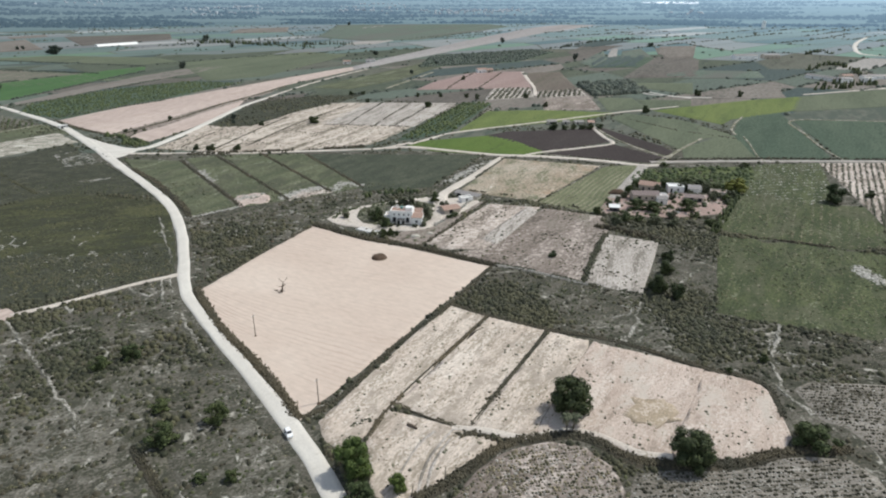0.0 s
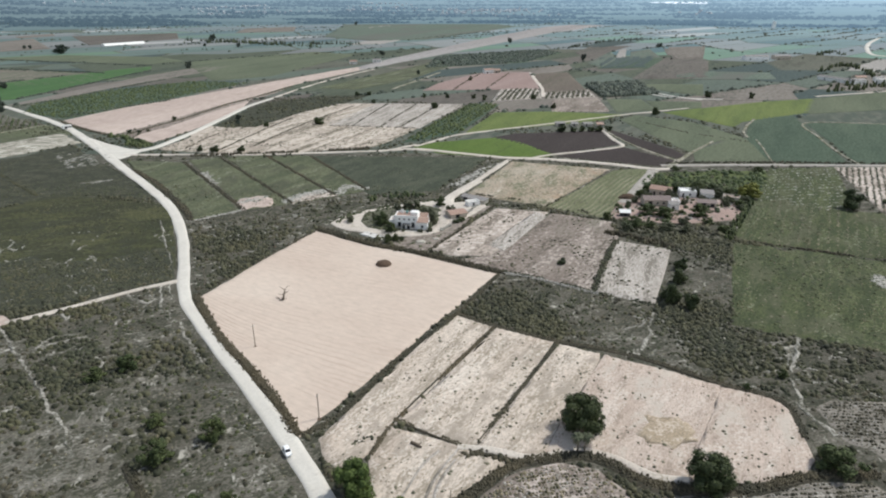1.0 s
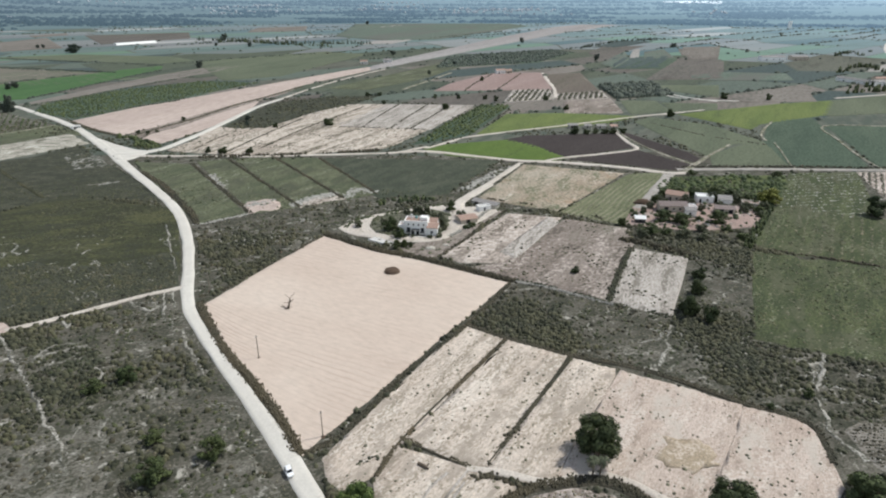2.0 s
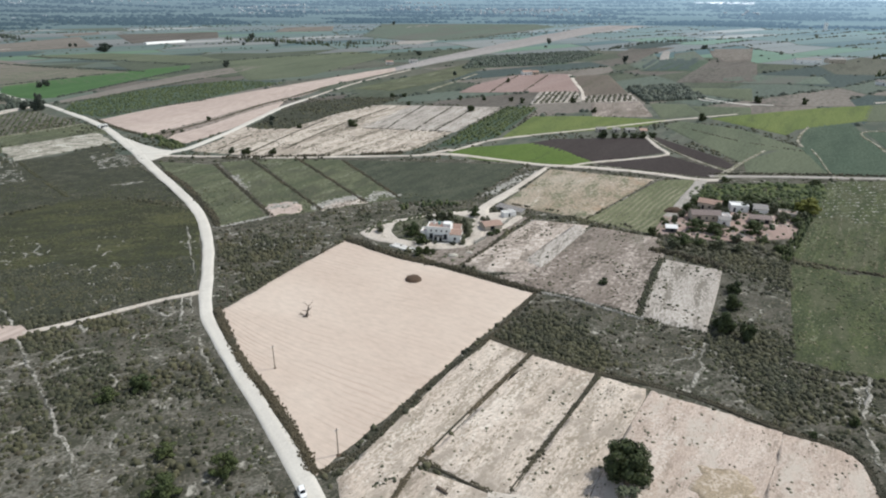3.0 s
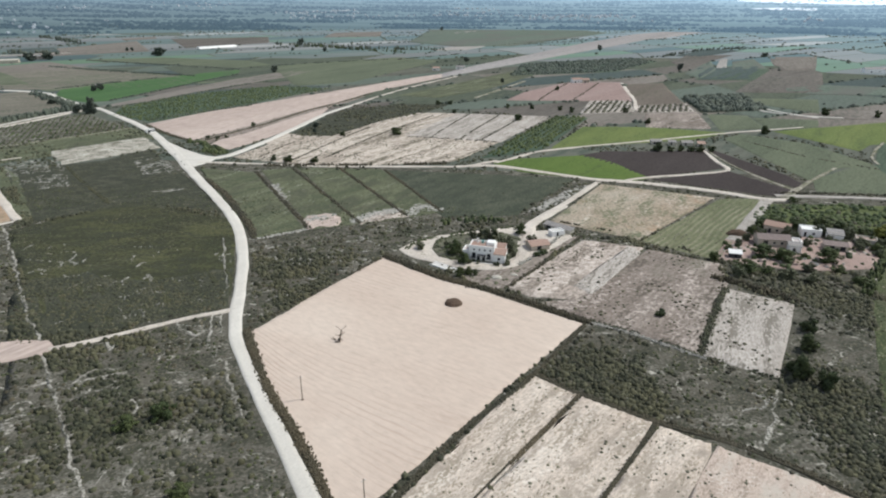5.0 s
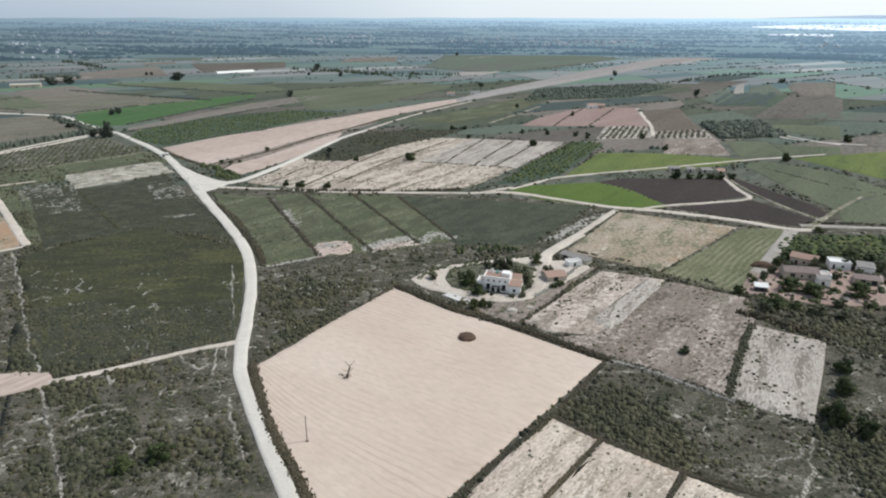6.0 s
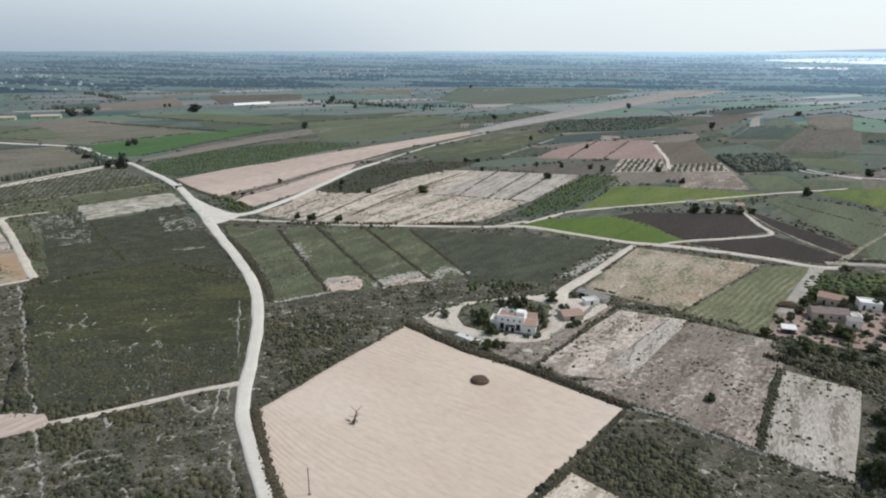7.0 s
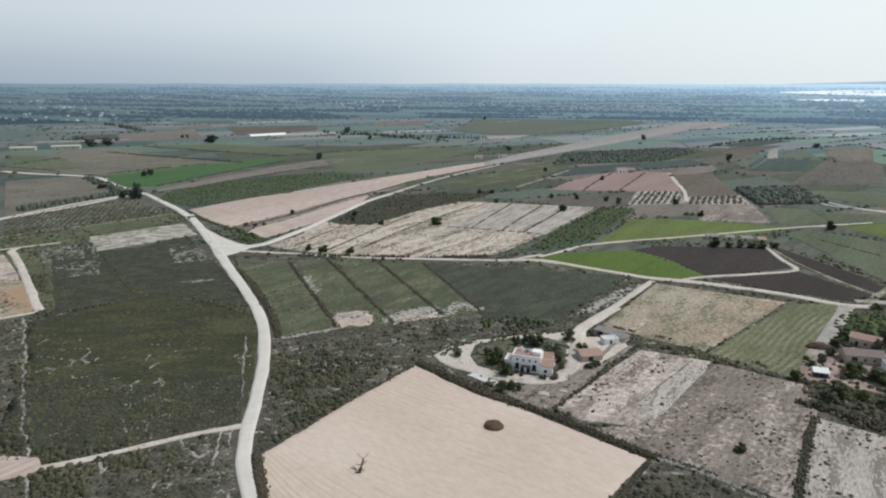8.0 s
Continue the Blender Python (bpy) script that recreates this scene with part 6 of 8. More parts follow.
clumps("chalk_scars", "small bare chalk marks among weeds", "earth", CHALK, np.concatenate([contour([(-215, 255), (-160, 262), (-122, 258), (-106, 222), (-146, 188), (-172, 208)], 3.0, 0.1, 0.03, 0.05, 77), contour([(-102, 225), (-120, 268), (-60, 300), (-38, 275), (-62, 264), (-88, 218)], 3.0, 0.09, 0.04, 0.02, 79)]), (0.4, 1.0), (0.05, 0.1), gen, 5, 0.14)
clumps("weeds", "green weeds on the stubble", "weeds", BUSH_GREEN, scatter([(-290.0, 305.0), (-262.0, 292.0), (-250.0, 279.5), (-262.0, 266.0), (-286.0, 286.0)], 0.7, gen, False, 0.08, 0.0, 81), (0.4, 1.2), (0.15, 0.3), gen, 5, 0.26)
clumps("weeds", "small dark weeds on the dark field", "weeds", BUSH, scatter(MEADOWS[5], 0.35, gen, True, 0.05, 0.0, 91), (0.3, 0.9), (0.2, 0.4), gen, 5, 0.13)
clumps("scrub", "scattered dark scrub on the farther fields", "scrub", BUSH, scatter(MIDDLE, 0.1, gen, True, 0.02, -0.05, 3, MEADOWS + [[(-202, 381), (-87, 393), (24, 391), (-7.6, 324.1), (-120, 275)], [(-313, 359), (-272, 387), (-259, 420), (-146.8, 305.5), (-202.9, 313.8), (-230.2, 280.3)]]), (0.8, 2.4), (0.3, 0.6), gen)
plots = [[(-30.7, 125.3), (2.1, 186.7), (13.5, 178.5), (-12.7, 133.4), (-18.4, 120.6), (-24.5, 116.2), (-28.3, 119.6)], [(-11.5, 133.0), (15.5, 178.1), (32.0, 169.1), (7.0, 124.8), (2.9, 124.4)], [(7.5, 124.3), (33.2, 167.7), (45.0, 162.7), (20.4, 118.9), (16.4, 119.3)], [(20.8, 118.9), (45.7, 162.3), (73.3, 147.8), (52.3, 113.5), (41.9, 115.4), (35.1, 121.0)], [(53.1, 113.3), (74.0, 146.7), (81.5, 144.8), (86.8, 139.5), (84.5, 126.9), (83.5, 120.1), (79.6, 116.1), (67.5, 113.4)], [(-13.6, 129.2), (2.2, 122.7), (13.1, 117.3), (7.8, 111.3), (-5.4, 101.5), (-10.0, 99.2), (-15.1, 102.3), (-17.5, 118.6)]]
dark_weeds = np.concatenate([scatter(p, 0.3, gen, False, 0.2, 0.15, 9) for p in plots])
clumps("weeds", "small dark weeds on the fallow plots", "weeds", RIDGE, dark_weeds, (0.12, 0.42), (0.25, 0.5), gen, 5, 0.24)
weeds = np.concatenate([scatter(p, 0.16, gen, False, 0.12, -0.1, 6) for p in plots])
clumps("weeds", "small dry weeds on the fallow plots", "weeds", BUSH_DRY, weeds, (0.25, 0.9), (0.2, 0.4), gen, 5, 0.24)

field("straw_patch", "straw-coloured patch of dry grass on bare earth", STRAW, [(47.8, 128.0), (51.6, 132.7), (56.2, 133.4), (59.1, 131.0), (58.1, 125.8), (51.2, 124.3), (47.6, 125.2)], 0.6, 0.01, 10, 0.36, 3.0, bare=False)

# ---------------------------------------------------------------- planted rows
rows("vine_rows", "dark bare vine stocks in rows on stony earth", "vines", HEDGE, [(43.6, 107.7), (65.5, 108.7), (80.0, 112.3), (92.7, 111.7), (94.8, 105.9), (94.6, 99.1), (39.9, 99.1)], 4, 1.25, 0.7, (0.35, 0.85), (0.3, 0.5), 0.25)
rows("stone_rows", "pale stones in rows between the vine stocks", "stones", CHALK, [(43.6, 107.7), (65.5, 108.7), (80.0, 112.3), (92.7, 111.7), (94.8, 105.9), (94.6, 99.1), (39.9, 99.1)], 4, 1.25, 0.75, (0.25, 0.65), (0.08, 0.16), 0.35)
rows("vine_rows", "dark bare vine stocks in rows on stony earth", "vines", HEDGE, [(94.7, 138.2), (101.2, 141.3), (120.1, 140.0), (125.0, 131.4), (108.9, 109.0), (102.1, 112.7), (99.8, 123.6), (95.5, 125.8)], -5, 1.25, 0.7, (0.35, 0.85), (0.3, 0.5), 0.25)
rows("stone_rows", "pale stones in rows between the vine stocks", "stones", CHALK, [(94.7, 138.2), (101.2, 141.3), (120.1, 140.0), (125.0, 131.4), (108.9, 109.0), (102.1, 112.7), (99.8, 123.6), (95.5, 125.8)], -5, 1.25, 0.75, (0.25, 0.65), (0.08, 0.16), 0.35)
rows("weed_rows", "dark weeds in rows on the rounded terrace", "weeds", BUSH, [(1.9, 99.2), (8.3, 108.2), (15.2, 114.2), (23.6, 117.1), (32.6, 115.6), (37.6, 109.1), (38.4, 99.8)], 8, 0.9, 0.7, (0.3, 0.8), (0.3, 0.6), 0.4)
rows("stone_rows", "pale stones in rows on the rounded terrace", "stones", CHALK, [(1.9, 99.2), (8.3, 108.2), (15.2, 114.2), (23.6, 117.1), (32.6, 115.6), (37.6, 109.1), (38.4, 99.8)], 8, 0.9, 0.8, (0.3, 0.7), (0.1, 0.2), 0.4)
rows("vine_rows", "dark vine rows between white strips", "vines", BUSH, [(96, 649), (144, 669), (141, 628), (93, 615)], 77, 4.9, 2.0, (2.0, 3.0), (0.3, 0.45), 0.05)
rows("weed_rows", "dry weeds in rows on the rounded terrace", "weeds", BUSH_DRY, [(1.9, 99.2), (8.3, 108.2), (15.2, 114.2), (23.6, 117.1), (32.6, 115.6), (37.6, 109.1), (38.4, 99.8)], 8, 1.1, 0.9, (0.35, 0.9), (0.3, 0.6), 0.3)
rows("vine_rows", "green vines in rows", "vines", VINE, [(-433, 448), (-394, 538), (-319, 488), (-351, 436), (-375, 392)], 120, 4.2, 1.8, (0.8, 1.5), (0.4, 0.6), 0.25)
rows("furrow_weeds", "dark weeds along the furrows", "weeds", BUSH, [(231, 370), (272, 370), (198.7, 259.1), (206.0, 281.8)], -120, 3.0, 0.9, (0.9, 1.6), (0.2, 0.3), 0.12)
rows("orchard_trees", "small dense green orchard trees in rows", "trees", VINE, [(-33, 431), (19, 588), (45, 581), (7, 464)], 71, 4.5, 2.6, (2.0, 3.2), (0.5, 0.75))
rows("vine_rows", "dark vine rows between white strips", "vines", BUSH, [(55, 672), (92, 680), (88, 620), (41, 604)], 77, 4.9, 2.0, (2.0, 3.0), (0.3, 0.45), 0.05)
rows("vine_rows", "dark green vine rows along the gravel strip", "vines", VINE, [(-364, 536), (-382, 578), (-363, 646), (-298, 730), (-225, 718), (-277, 600), (-313, 513)], 53, 3.4, 3.0, (1.6, 2.6), (0.35, 0.5), 0.2)
rows("wood_trees", "dark trees of a small wood", "trees", FAR_TREE, [(148, 705), (212, 732), (213, 646), (148, 622)], 30, 4, 3.5, (3.2, 6.0), (0.5, 0.8), 0.15)
rows("orchard_trees", "low green fruit trees behind the farm", "trees", VINE, [(115, 357), (186, 363), (174.2, 333.9), (152.1, 308.4), (139.0, 328.5), (102.3, 325.5)], 8, 3.6, 2.6, (2.0, 3.4), (0.35, 0.55), 0.2)
rows("orchard_trees", "far dark orchard trees in rows", "trees", FAR_TREE, [(-20, 999), (30, 1042), (156, 1122), (186, 1075), (107, 928), (-32, 861)], 35, 6, 4.5, (3.4, 5.6), (0.35, 0.5), 0.2)
rows("crop_rows", "low pale mown rows", "grass", BUSH_DRY, [(97, 362), (122, 367), (75.2, 279.7), (48.7, 296.6)], 59, 2.8, 1.5, (0.6, 1.3), (0.15, 0.25), 0.5)
rows("dry_rows", "pale dry stalks in rows on the weedy field", "grass", CHALK, [(191, 367), (231, 370), (203.6, 308.3), (188.5, 289.4), (155.1, 308.4)], 10, 4.6, 0.8, (0.4, 1.4), (0.1, 0.2), 0.5, 0.12)
rows("dry_rows", "pale dry stalks in rows on the weedy field", "grass", BUSH_DRY, [(154.2, 313.2), (213.0, 284.3), (183.7, 236.4), (167.0, 235.2), (122.5, 254.4)], 60, 3.6, 0.8, (0.4, 1.2), (0.15, 0.3), 0.58, 0.12)
rows("dry_rows", "dull stalks in rows on the weedy field", "grass", BUSH_DRY, [(120.1, 250.4), (179.0, 229.3), (135.6, 163.5), (91.1, 180.7)], 60, 3.2, 0.8, (0.3, 0.9), (0.15, 0.3), 0.8, 0.12)
gen = np.random.default_rng(44)
clumps("farm_bushes", "dry garden bushes below the farm", "bushes", BUSH, scatter([(74.0, 274.1), (94.0, 271.8), (132.9, 276.4), (119.2, 254.4), (91.7, 243.9), (71.5, 257.3)], 0.14, gen, False, 0), (0.9, 2.6), (0.4, 0.65), gen)
clumps("farm_bushes", "dark bushes and litter between the farm buildings", "bushes", CROWN, scatter([(85.5, 303.8), (104.9, 318.3), (131.5, 308.4), (147.2, 303.7), (134.2, 279.5), (110.9, 274.8), (94.9, 274.9), (75.6, 281.3)], 0.06, gen, False, 0), (0.8, 2.8), (0.5, 0.8), gen)
clumps("farm_rubble", "pale rubble and litter in the farm yard", "rubble", CHALK, scatter([(85.5, 303.8), (104.9, 318.3), (131.5, 308.4), (147.2, 303.7), (134.2, 279.5), (110.9, 274.8), (94.9, 274.9), (75.6, 281.3)], 0.1, gen, False, 0.05, -0.1), (0.5, 1.8), (0.2, 0.5), gen, 6, 0.2)

clumps("chalk_rows", "pale stone heaps on the dark weedy field", "stones", CHALK, np.concatenate([contour([(-329.0, 375.0), (-306.3, 391.4), (-278.4, 365.7), (-255.1, 335.9), (-269.1, 325.7), (-300.0, 343.0)], 1.6, 0.2, 0.14, -0.3, 41), contour([(-251.8, 391.4), (-245.0, 400.0), (-228.1, 393.6), (-212.7, 370.9), (-227.5, 363.0)], 2.4, 0.2, 0.16, -0.35, 43)]), (0.4, 1.2), (0.06, 0.14), gen, 6, 0.12)
clumps("verge_bushes", "low grey-green bushes on the ground before the house", "bushes", CROWN_OLIVE, scatter([(-25.4, 249.7), (-14.5, 256.9), (-3.2, 264.6), (-1.0, 262.0), (-10.9, 241.2), (-17.3, 243.6)], 0.16, gen, False, 0.1, -0.1, 95), (0.5, 1.6), (0.3, 0.6), gen, 5, 0.15)
clumps("garden_bushes", "low bushes in the garden of the house", "bushes", CROWN_OLIVE, scatter([(-39.5, 284.7), (-28.1, 292.2), (-11.4, 295.8), (-5.7, 291.9), (-6.4, 274.6), (-12.6, 264.3), (-23.9, 262.9), (-35.7, 266.9), (-40.0, 274.9)], 0.12, gen, False, 0), (0.8, 2.0), (0.5, 0.8), gen)
clumps("scrub", "dark scrub on the slope between the pale fields", "scrub", BUSH, scatter([(-182, 478), (-173, 589), (-128, 629), (-81, 633), (-103, 576), (-123, 546), (-146, 476)], 0.06, gen, False, 0.02), (1.0, 2.6), (0.4, 0.6), gen)
clumps("field_weeds", "dark weeds on the fallow fields", "weeds", BUSH, np.concatenate([scatter(p, 0.14, gen, False, 0.06, 0.05) for p in ([(22.9, 293.1), (47.5, 287.9), (16.6, 236.6), (1.4, 236.7), (-7.6, 241.6)], [(48.6, 286.3), (75.2, 274.9), (72.2, 255.9), (50.8, 205.5), (17.0, 224.0), (3.7, 231.9), (17.8, 236.6)], [(71.2, 251.8), (91.1, 242.1), (70.3, 195.5), (52.5, 204.6)], [(-192, 410), (-176, 477), (-90, 488), (-25, 479), (-52, 421), (-123, 397)])]), (0.4, 1.3), (0.2, 0.4), gen, 5, 0.24)


# ---------------------------------------------------------------- trees
def leaf_cloud(name, blobs, per_blob, leaf, material, gen):
    """A crown of small leaf sprays spread over the given balls (x, y, z, r)."""
    quads = []
    for x, y, z, r in blobs:
        d = gen.normal(0, 1, (per_blob, 3))
        d /= np.linalg.norm(d, axis=1)[:, None]
        p = np.array((x, y, z)) + d * r * gen.uniform(0.55, 1.08, (per_blob, 1)) * (1, 1, 0.85)
        a = np.cross(d, gen.normal(0, 1, (per_blob, 3)))
        a /= np.linalg.norm(a, axis=1)[:, None]
        b = np.cross(a, d + gen.normal(0, 0.35, (per_blob, 3)))
        b /= np.linalg.norm(b, axis=1)[:, None]
        size = leaf * gen.uniform(0.5, 1.2, (per_blob, 1))
        quads.append(np.stack([p - a * size, p - b * size * 0.6 + d * size * 0.2, p + a * size, p + b * size * 0.6], 1))
    verts = np.concatenate(quads).reshape(-1, 3)
    return big_mesh(name, verts, np.arange(len(verts)).reshape(-1, 4), material)


def tree_kind(name, label, seed, crown_mat, low=0.15, blobs=26, per_blob=150, leaf=0.34, spread_x=1.0):
    """A tree 8 m high and 8 m wide: tapered trunk with limbs, and an uneven crown."""
    gen = np.random.default_rng(seed)
    base = tagged(new(name), label, "tree")
    bm = bmesh.new()
    top = Vector((gen.normal(0, 0.2), gen.normal(0, 0.2), 3.2))
    limb(bm, (0, 0, -0.3), top * 0.5, 0.38, 0.3, 8)
    limb(bm, top * 0.5, top, 0.3, 0.22, 8)
    balls = []
    for k in range(blobs):
        u = gen.random()
        a, z = 2 * math.pi * gen.random(), low * 8 + (7.3 - low * 8) * (k + 0.5) / blobs
        f = (z - low * 8) / (8 - low * 8)
        reach = 4.9 * math.sqrt(max(0.05, 1 - (2 * f - 0.85) ** 2 / 1.5)) * spread_x
        r = gen.uniform(1.0, 1.8) * (1 - 0.2 * f)
        d = max(0, reach - r) * u**0.4 * gen.uniform(0.9, 1.05)
        balls.append((d * math.cos(a), d * math.sin(a), z, r))
    balls.append((0, 0, 4.6, 2.3))
    balls.append((0, 0, 3.2, 2.2))
    for x, y, z, r in balls[:: max(1, blobs // 7)]:
        mid = Vector((x * 0.4, y * 0.4, (top.z + z) / 2 + 0.2))
        limb(bm, top * 0.8, mid, 0.18, 0.11)
        limb(bm, mid, (x, y, z), 0.11, 0.04)
    part("trunk", bm, BARK, base)
    adopt(leaf_cloud("crown", balls, per_blob, leaf, crown_mat, gen), base)
    return base


def plant(kind, spots, label="", group="", seed=0):
    """Copies of a kind of tree at (x, y, height, width)."""
    gen = np.random.default_rng(seed + 100)
    made = []
    for x, y, h, w in spots:
        m = Matrix.LocRotScale((x, y, 0.05), Euler((0, 0, gen.uniform(0, 6.28))), (w / 8, w / 8 * gen.uniform(0.9, 1.1), h / 8))
        ob = copy_thing(kind, m)
        made.append(tagged(ob, label, "tree", group))
    return made


def retire(kind, spot, label="", group=""):
    """Sets the first tree of a kind at its own spot."""
    x, y, h, w = spot
    kind.matrix_basis = Matrix.LocRotScale((x, y, 0.05), Euler((0, 0, 1.0)), (w / 8, w / 8, h / 8))
    return tagged(kind, label, "tree", group)


carob = tree_kind("carob_tree", "large dark green carob tree on a fallow plot", 5, CROWN, 0.1, 34, 260, 0.27)
leafy = tree_kind("leafy_tree", "round bright green tree beside the gravel road", 9, CROWN_LIGHT, 0.08, 30, 260, 0.27)
scrub_tree = tree_kind("shrub_tree", "low dark green tree in the scrub", 12, SHRUB, 0.05, 24, 150, 0.36)
olive = tree_kind("olive_tree", "grey-green olive tree", 15, CROWN_OLIVE, 0.15, 22, 120, 0.4)
field_tree = tree_kind("field_tree", "dark round tree standing in the fields", 18, CROWN, 0.1, 18, 90, 0.55)
far_tree = tree_kind("far_tree", "far dark tree on the plain", 27, FAR_TREE, 0.08, 18, 80, 0.7)
yellow = tree_kind("willow_tree", "yellow-green tree at the farm's corner", 21, CROWN_YELLOW, 0.1, 22, 120, 0.42)

plant(carob, [(55.7, 110.3, 8.8, 10.6)], "dark many-headed tree on the bank below the plots", seed=1)
retire(carob, (32.3, 128.4, 10.4, 11.4), "large dark green carob tree on a fallow plot")
plant(leafy, [(-9.7, 102.7, 4.2, 4.1)], "round dark bush beside wheel marks", seed=2)
plant(scrub_tree, [(-17.7, 99.8, 4.0, 6.7)], "broad dark bush at the roadside bank", "scrub trees", 3)
retire(leafy, (-19.6, 107.4, 9.5, 8.6), "round bright green tree beside the gravel road")
plant(scrub_tree, [(-90.6, 154.4, 4.8, 6.0), (-97.6, 149.2, 3.5, 5.8), (-56.2, 125.3, 5.3, 5.9), (-46.3, 105.7, 2.8, 3.5), (-53.3, 105.4, 1.9, 3.2), (-72.4, 130.2, 3.1, 5.2)], "low dark bush in the scrub", "scrub trees", 4)
plant(scrub_tree, [(87.3, 116.5, 5.9, 8.8), (92.6, 152.4, 2.4, 2.9), (80.4, 146.7, 1.7, 2.2)], "low green bush at the edge of the plots", "scrub trees", 5)
retire(scrub_tree, (-66.6, 117.6, 5.6, 7.2), "dark green tree with a wide shadow in the scrub", "scrub trees")
plant(field_tree, [(76.4, 196.3, 7.5, 6.4), (81.1, 192.0, 6.1, 5.9), (84.3, 212.3, 5.7, 6.0), (88.6, 223.9, 4.5, 5.8), (75.3, 199.0, 4.2, 4.5)], "dark tree in a row beside the white plot", "trees beside the white plot", 6)
plant(field_tree, [(196.5, 294.6, 9.5, 10.8), (44.1, 227.8, 2.3, 3.9), (219.8, 303.5, 3.5, 5.8)], "dark tree standing in a weedy field", "field trees", 7)
plant(field_tree, [(-102.2, 493.9, 5.7, 9.0), (-13.7, 564.0, 5.5, 8.7), (-70.9, 587.9, 4.2, 5.3), (-136.8, 405.0, 4.0, 5.6), (-153.9, 403.5, 4.4, 6.7), (-163.9, 405.0, 4.1, 4.1), (-141.7, 483.1, 3.9, 4.9), (-92.0, 634.2, 3.9, 5.7), (-80.6, 634.1, 3.9, 5.7), (-222.9, 508.0, 3.2, 4.6), (-225.0, 464.8, 2.1, 3.4), (-230.0, 460.9, 2.1, 3.4), (-237.7, 460.9, 2.5, 3.8)], "dark round tree among the pale fields", "trees among the pale fields", 8)
plant(field_tree, [(84.1, 467.9, 5.9, 7.7), (92.7, 467.9, 3.6, 6.0), (99.5, 469.9, 3.6, 6.0), (106.0, 469.9, 3.6, 6.0), (112.4, 469.9, 4.1, 6.9), (174.2, 536.2, 6.7, 7.3), (292.4, 618.8, 6.3, 6.7), (253.3, 625.8, 6.6, 7.9), (80.5, 612.9, 5.2, 5.5), (92.3, 563.7, 4.8, 5.1), (23.8, 740.2, 5.2, 5.3), (-24.4, 620.0, 4.4, 4.5), (-2.1, 619.9, 4.4, 4.5), (22.8, 616.5, 4.4, 5.0), (33.4, 606.5, 5.4, 5.5)], "dark round tree beside the farm tracks", "trees by the tracks", 9)
plant(far_tree, [(-386.7, 540.0, 15.0, 8.0), (-391.5, 538.6, 8.0, 9.0), (-403.1, 542.3, 7.1, 8.2), (-421.4, 550.4, 5.2, 8.5), (-459.4, 581.3, 5.0, 8.1), (-166.1, 490.9, 4.2, 3.4), (-171.8, 510.7, 4.4, 5.3)], "dark tree beside the lane", "trees at the lane", 10)
plant(far_tree, [(-625.5, 1042.7, 14.2, 23.6), (-738.6, 1125.2, 6.1, 6.5), (-730.2, 1127.1, 6.1, 6.5), (-473.7, 673.7, 7.2, 7.7), (-474.1, 664.6, 6.2, 7.6), (-346.5, 855.8, 9.2, 9.3), (-443.0, 1176.6, 6.0, 6.4), (-471.0, 1297.1, 13.3, 14.1), (-378.0, 1165.7, 7.9, 8.4), (114.8, 1260.6, 9.8, 10.4), (-9.5, 902.6, 4.2, 4.5), (-107.2, 1029.0, 6.9, 10.5), (-39.0, 795.7, 5.3, 5.3), (374.1, 1169.0, 7.6, 12.7), (-263.8, 1854.5, 9.2, 9.7), (-779.9, 937.9, 12.7, 20.3), (-766.6, 960.3, 11.3, 18.8)], "far dark tree on the plain", "far trees", 11)
retire(far_tree, (197.7, 960.0, 9.1, 9.1), "far dark tree on the plain", "far trees")
retire(field_tree, (119.3, 471.9, 4.1, 6.9), "dark round tree at the end of a row by the huts", "trees by the tracks")
plant(olive, [(-17.6, 288.2, 5.9, 6.7), (-12.3, 281.9, 4.8, 6.0), (-24.9, 287.8, 4.1, 3.6), (-21.6, 290.8, 4.2, 3.2), (-8.8, 285.8, 3.1, 3.9), (0.4, 287.7, 3.5, 4.8), (-45.8, 273.7, 3.2, 4.7), (-9.7, 266.4, 2.8, 3.0)], "grey-green olive tree in the house garden", "garden trees", 12)
plant(scrub_tree, [(-30.7, 269.9, 9.2, 7.5), (-26.0, 261.9, 6.2, 6.4), (-26.0, 249.5, 5.3, 4.2), (-22.7, 251.0, 4.9, 3.4), (-4.5, 296.7, 7.5, 5.9), (-20.2, 250.8, 3.3, 2.3), (-15.5, 289.8, 5.1, 4.0), (5.5, 276.0, 2.7, 4.5), (3.0, 273.5, 2.4, 3.6)], "dark dense tree in the house garden", "garden trees", 13)
plant(scrub_tree, [(73.9, 279.4, 5.3, 5.3), (94.3, 285.4, 7.6, 10.2), (102.2, 282.4, 7.2, 10.4), (118.2, 283.4, 8.6, 10.0), (110.5, 286.5, 3.2, 4.2), (82.4, 292.2, 3.2, 4.9), (104.0, 319.2, 6.5, 8.3), (112.7, 325.2, 5.4, 9.1), (123.0, 327.4, 4.7, 7.9), (133.5, 329.5, 5.4, 8.6), (141.1, 325.6, 4.7, 7.9), (145.5, 315.9, 5.3, 8.8), (179.6, 358.7, 5.2, 6.6), (133.4, 363.0, 4.0, 6.7), (83.4, 270.6, 6.2, 10.3), (90.7, 269.2, 4.0, 6.6), (121.5, 262.6, 4.9, 7.5), (120.2, 254.6, 2.9, 3.9), (118.4, 273.9, 3.7, 6.2)], "dark tree at the farm", "farm trees", 14)
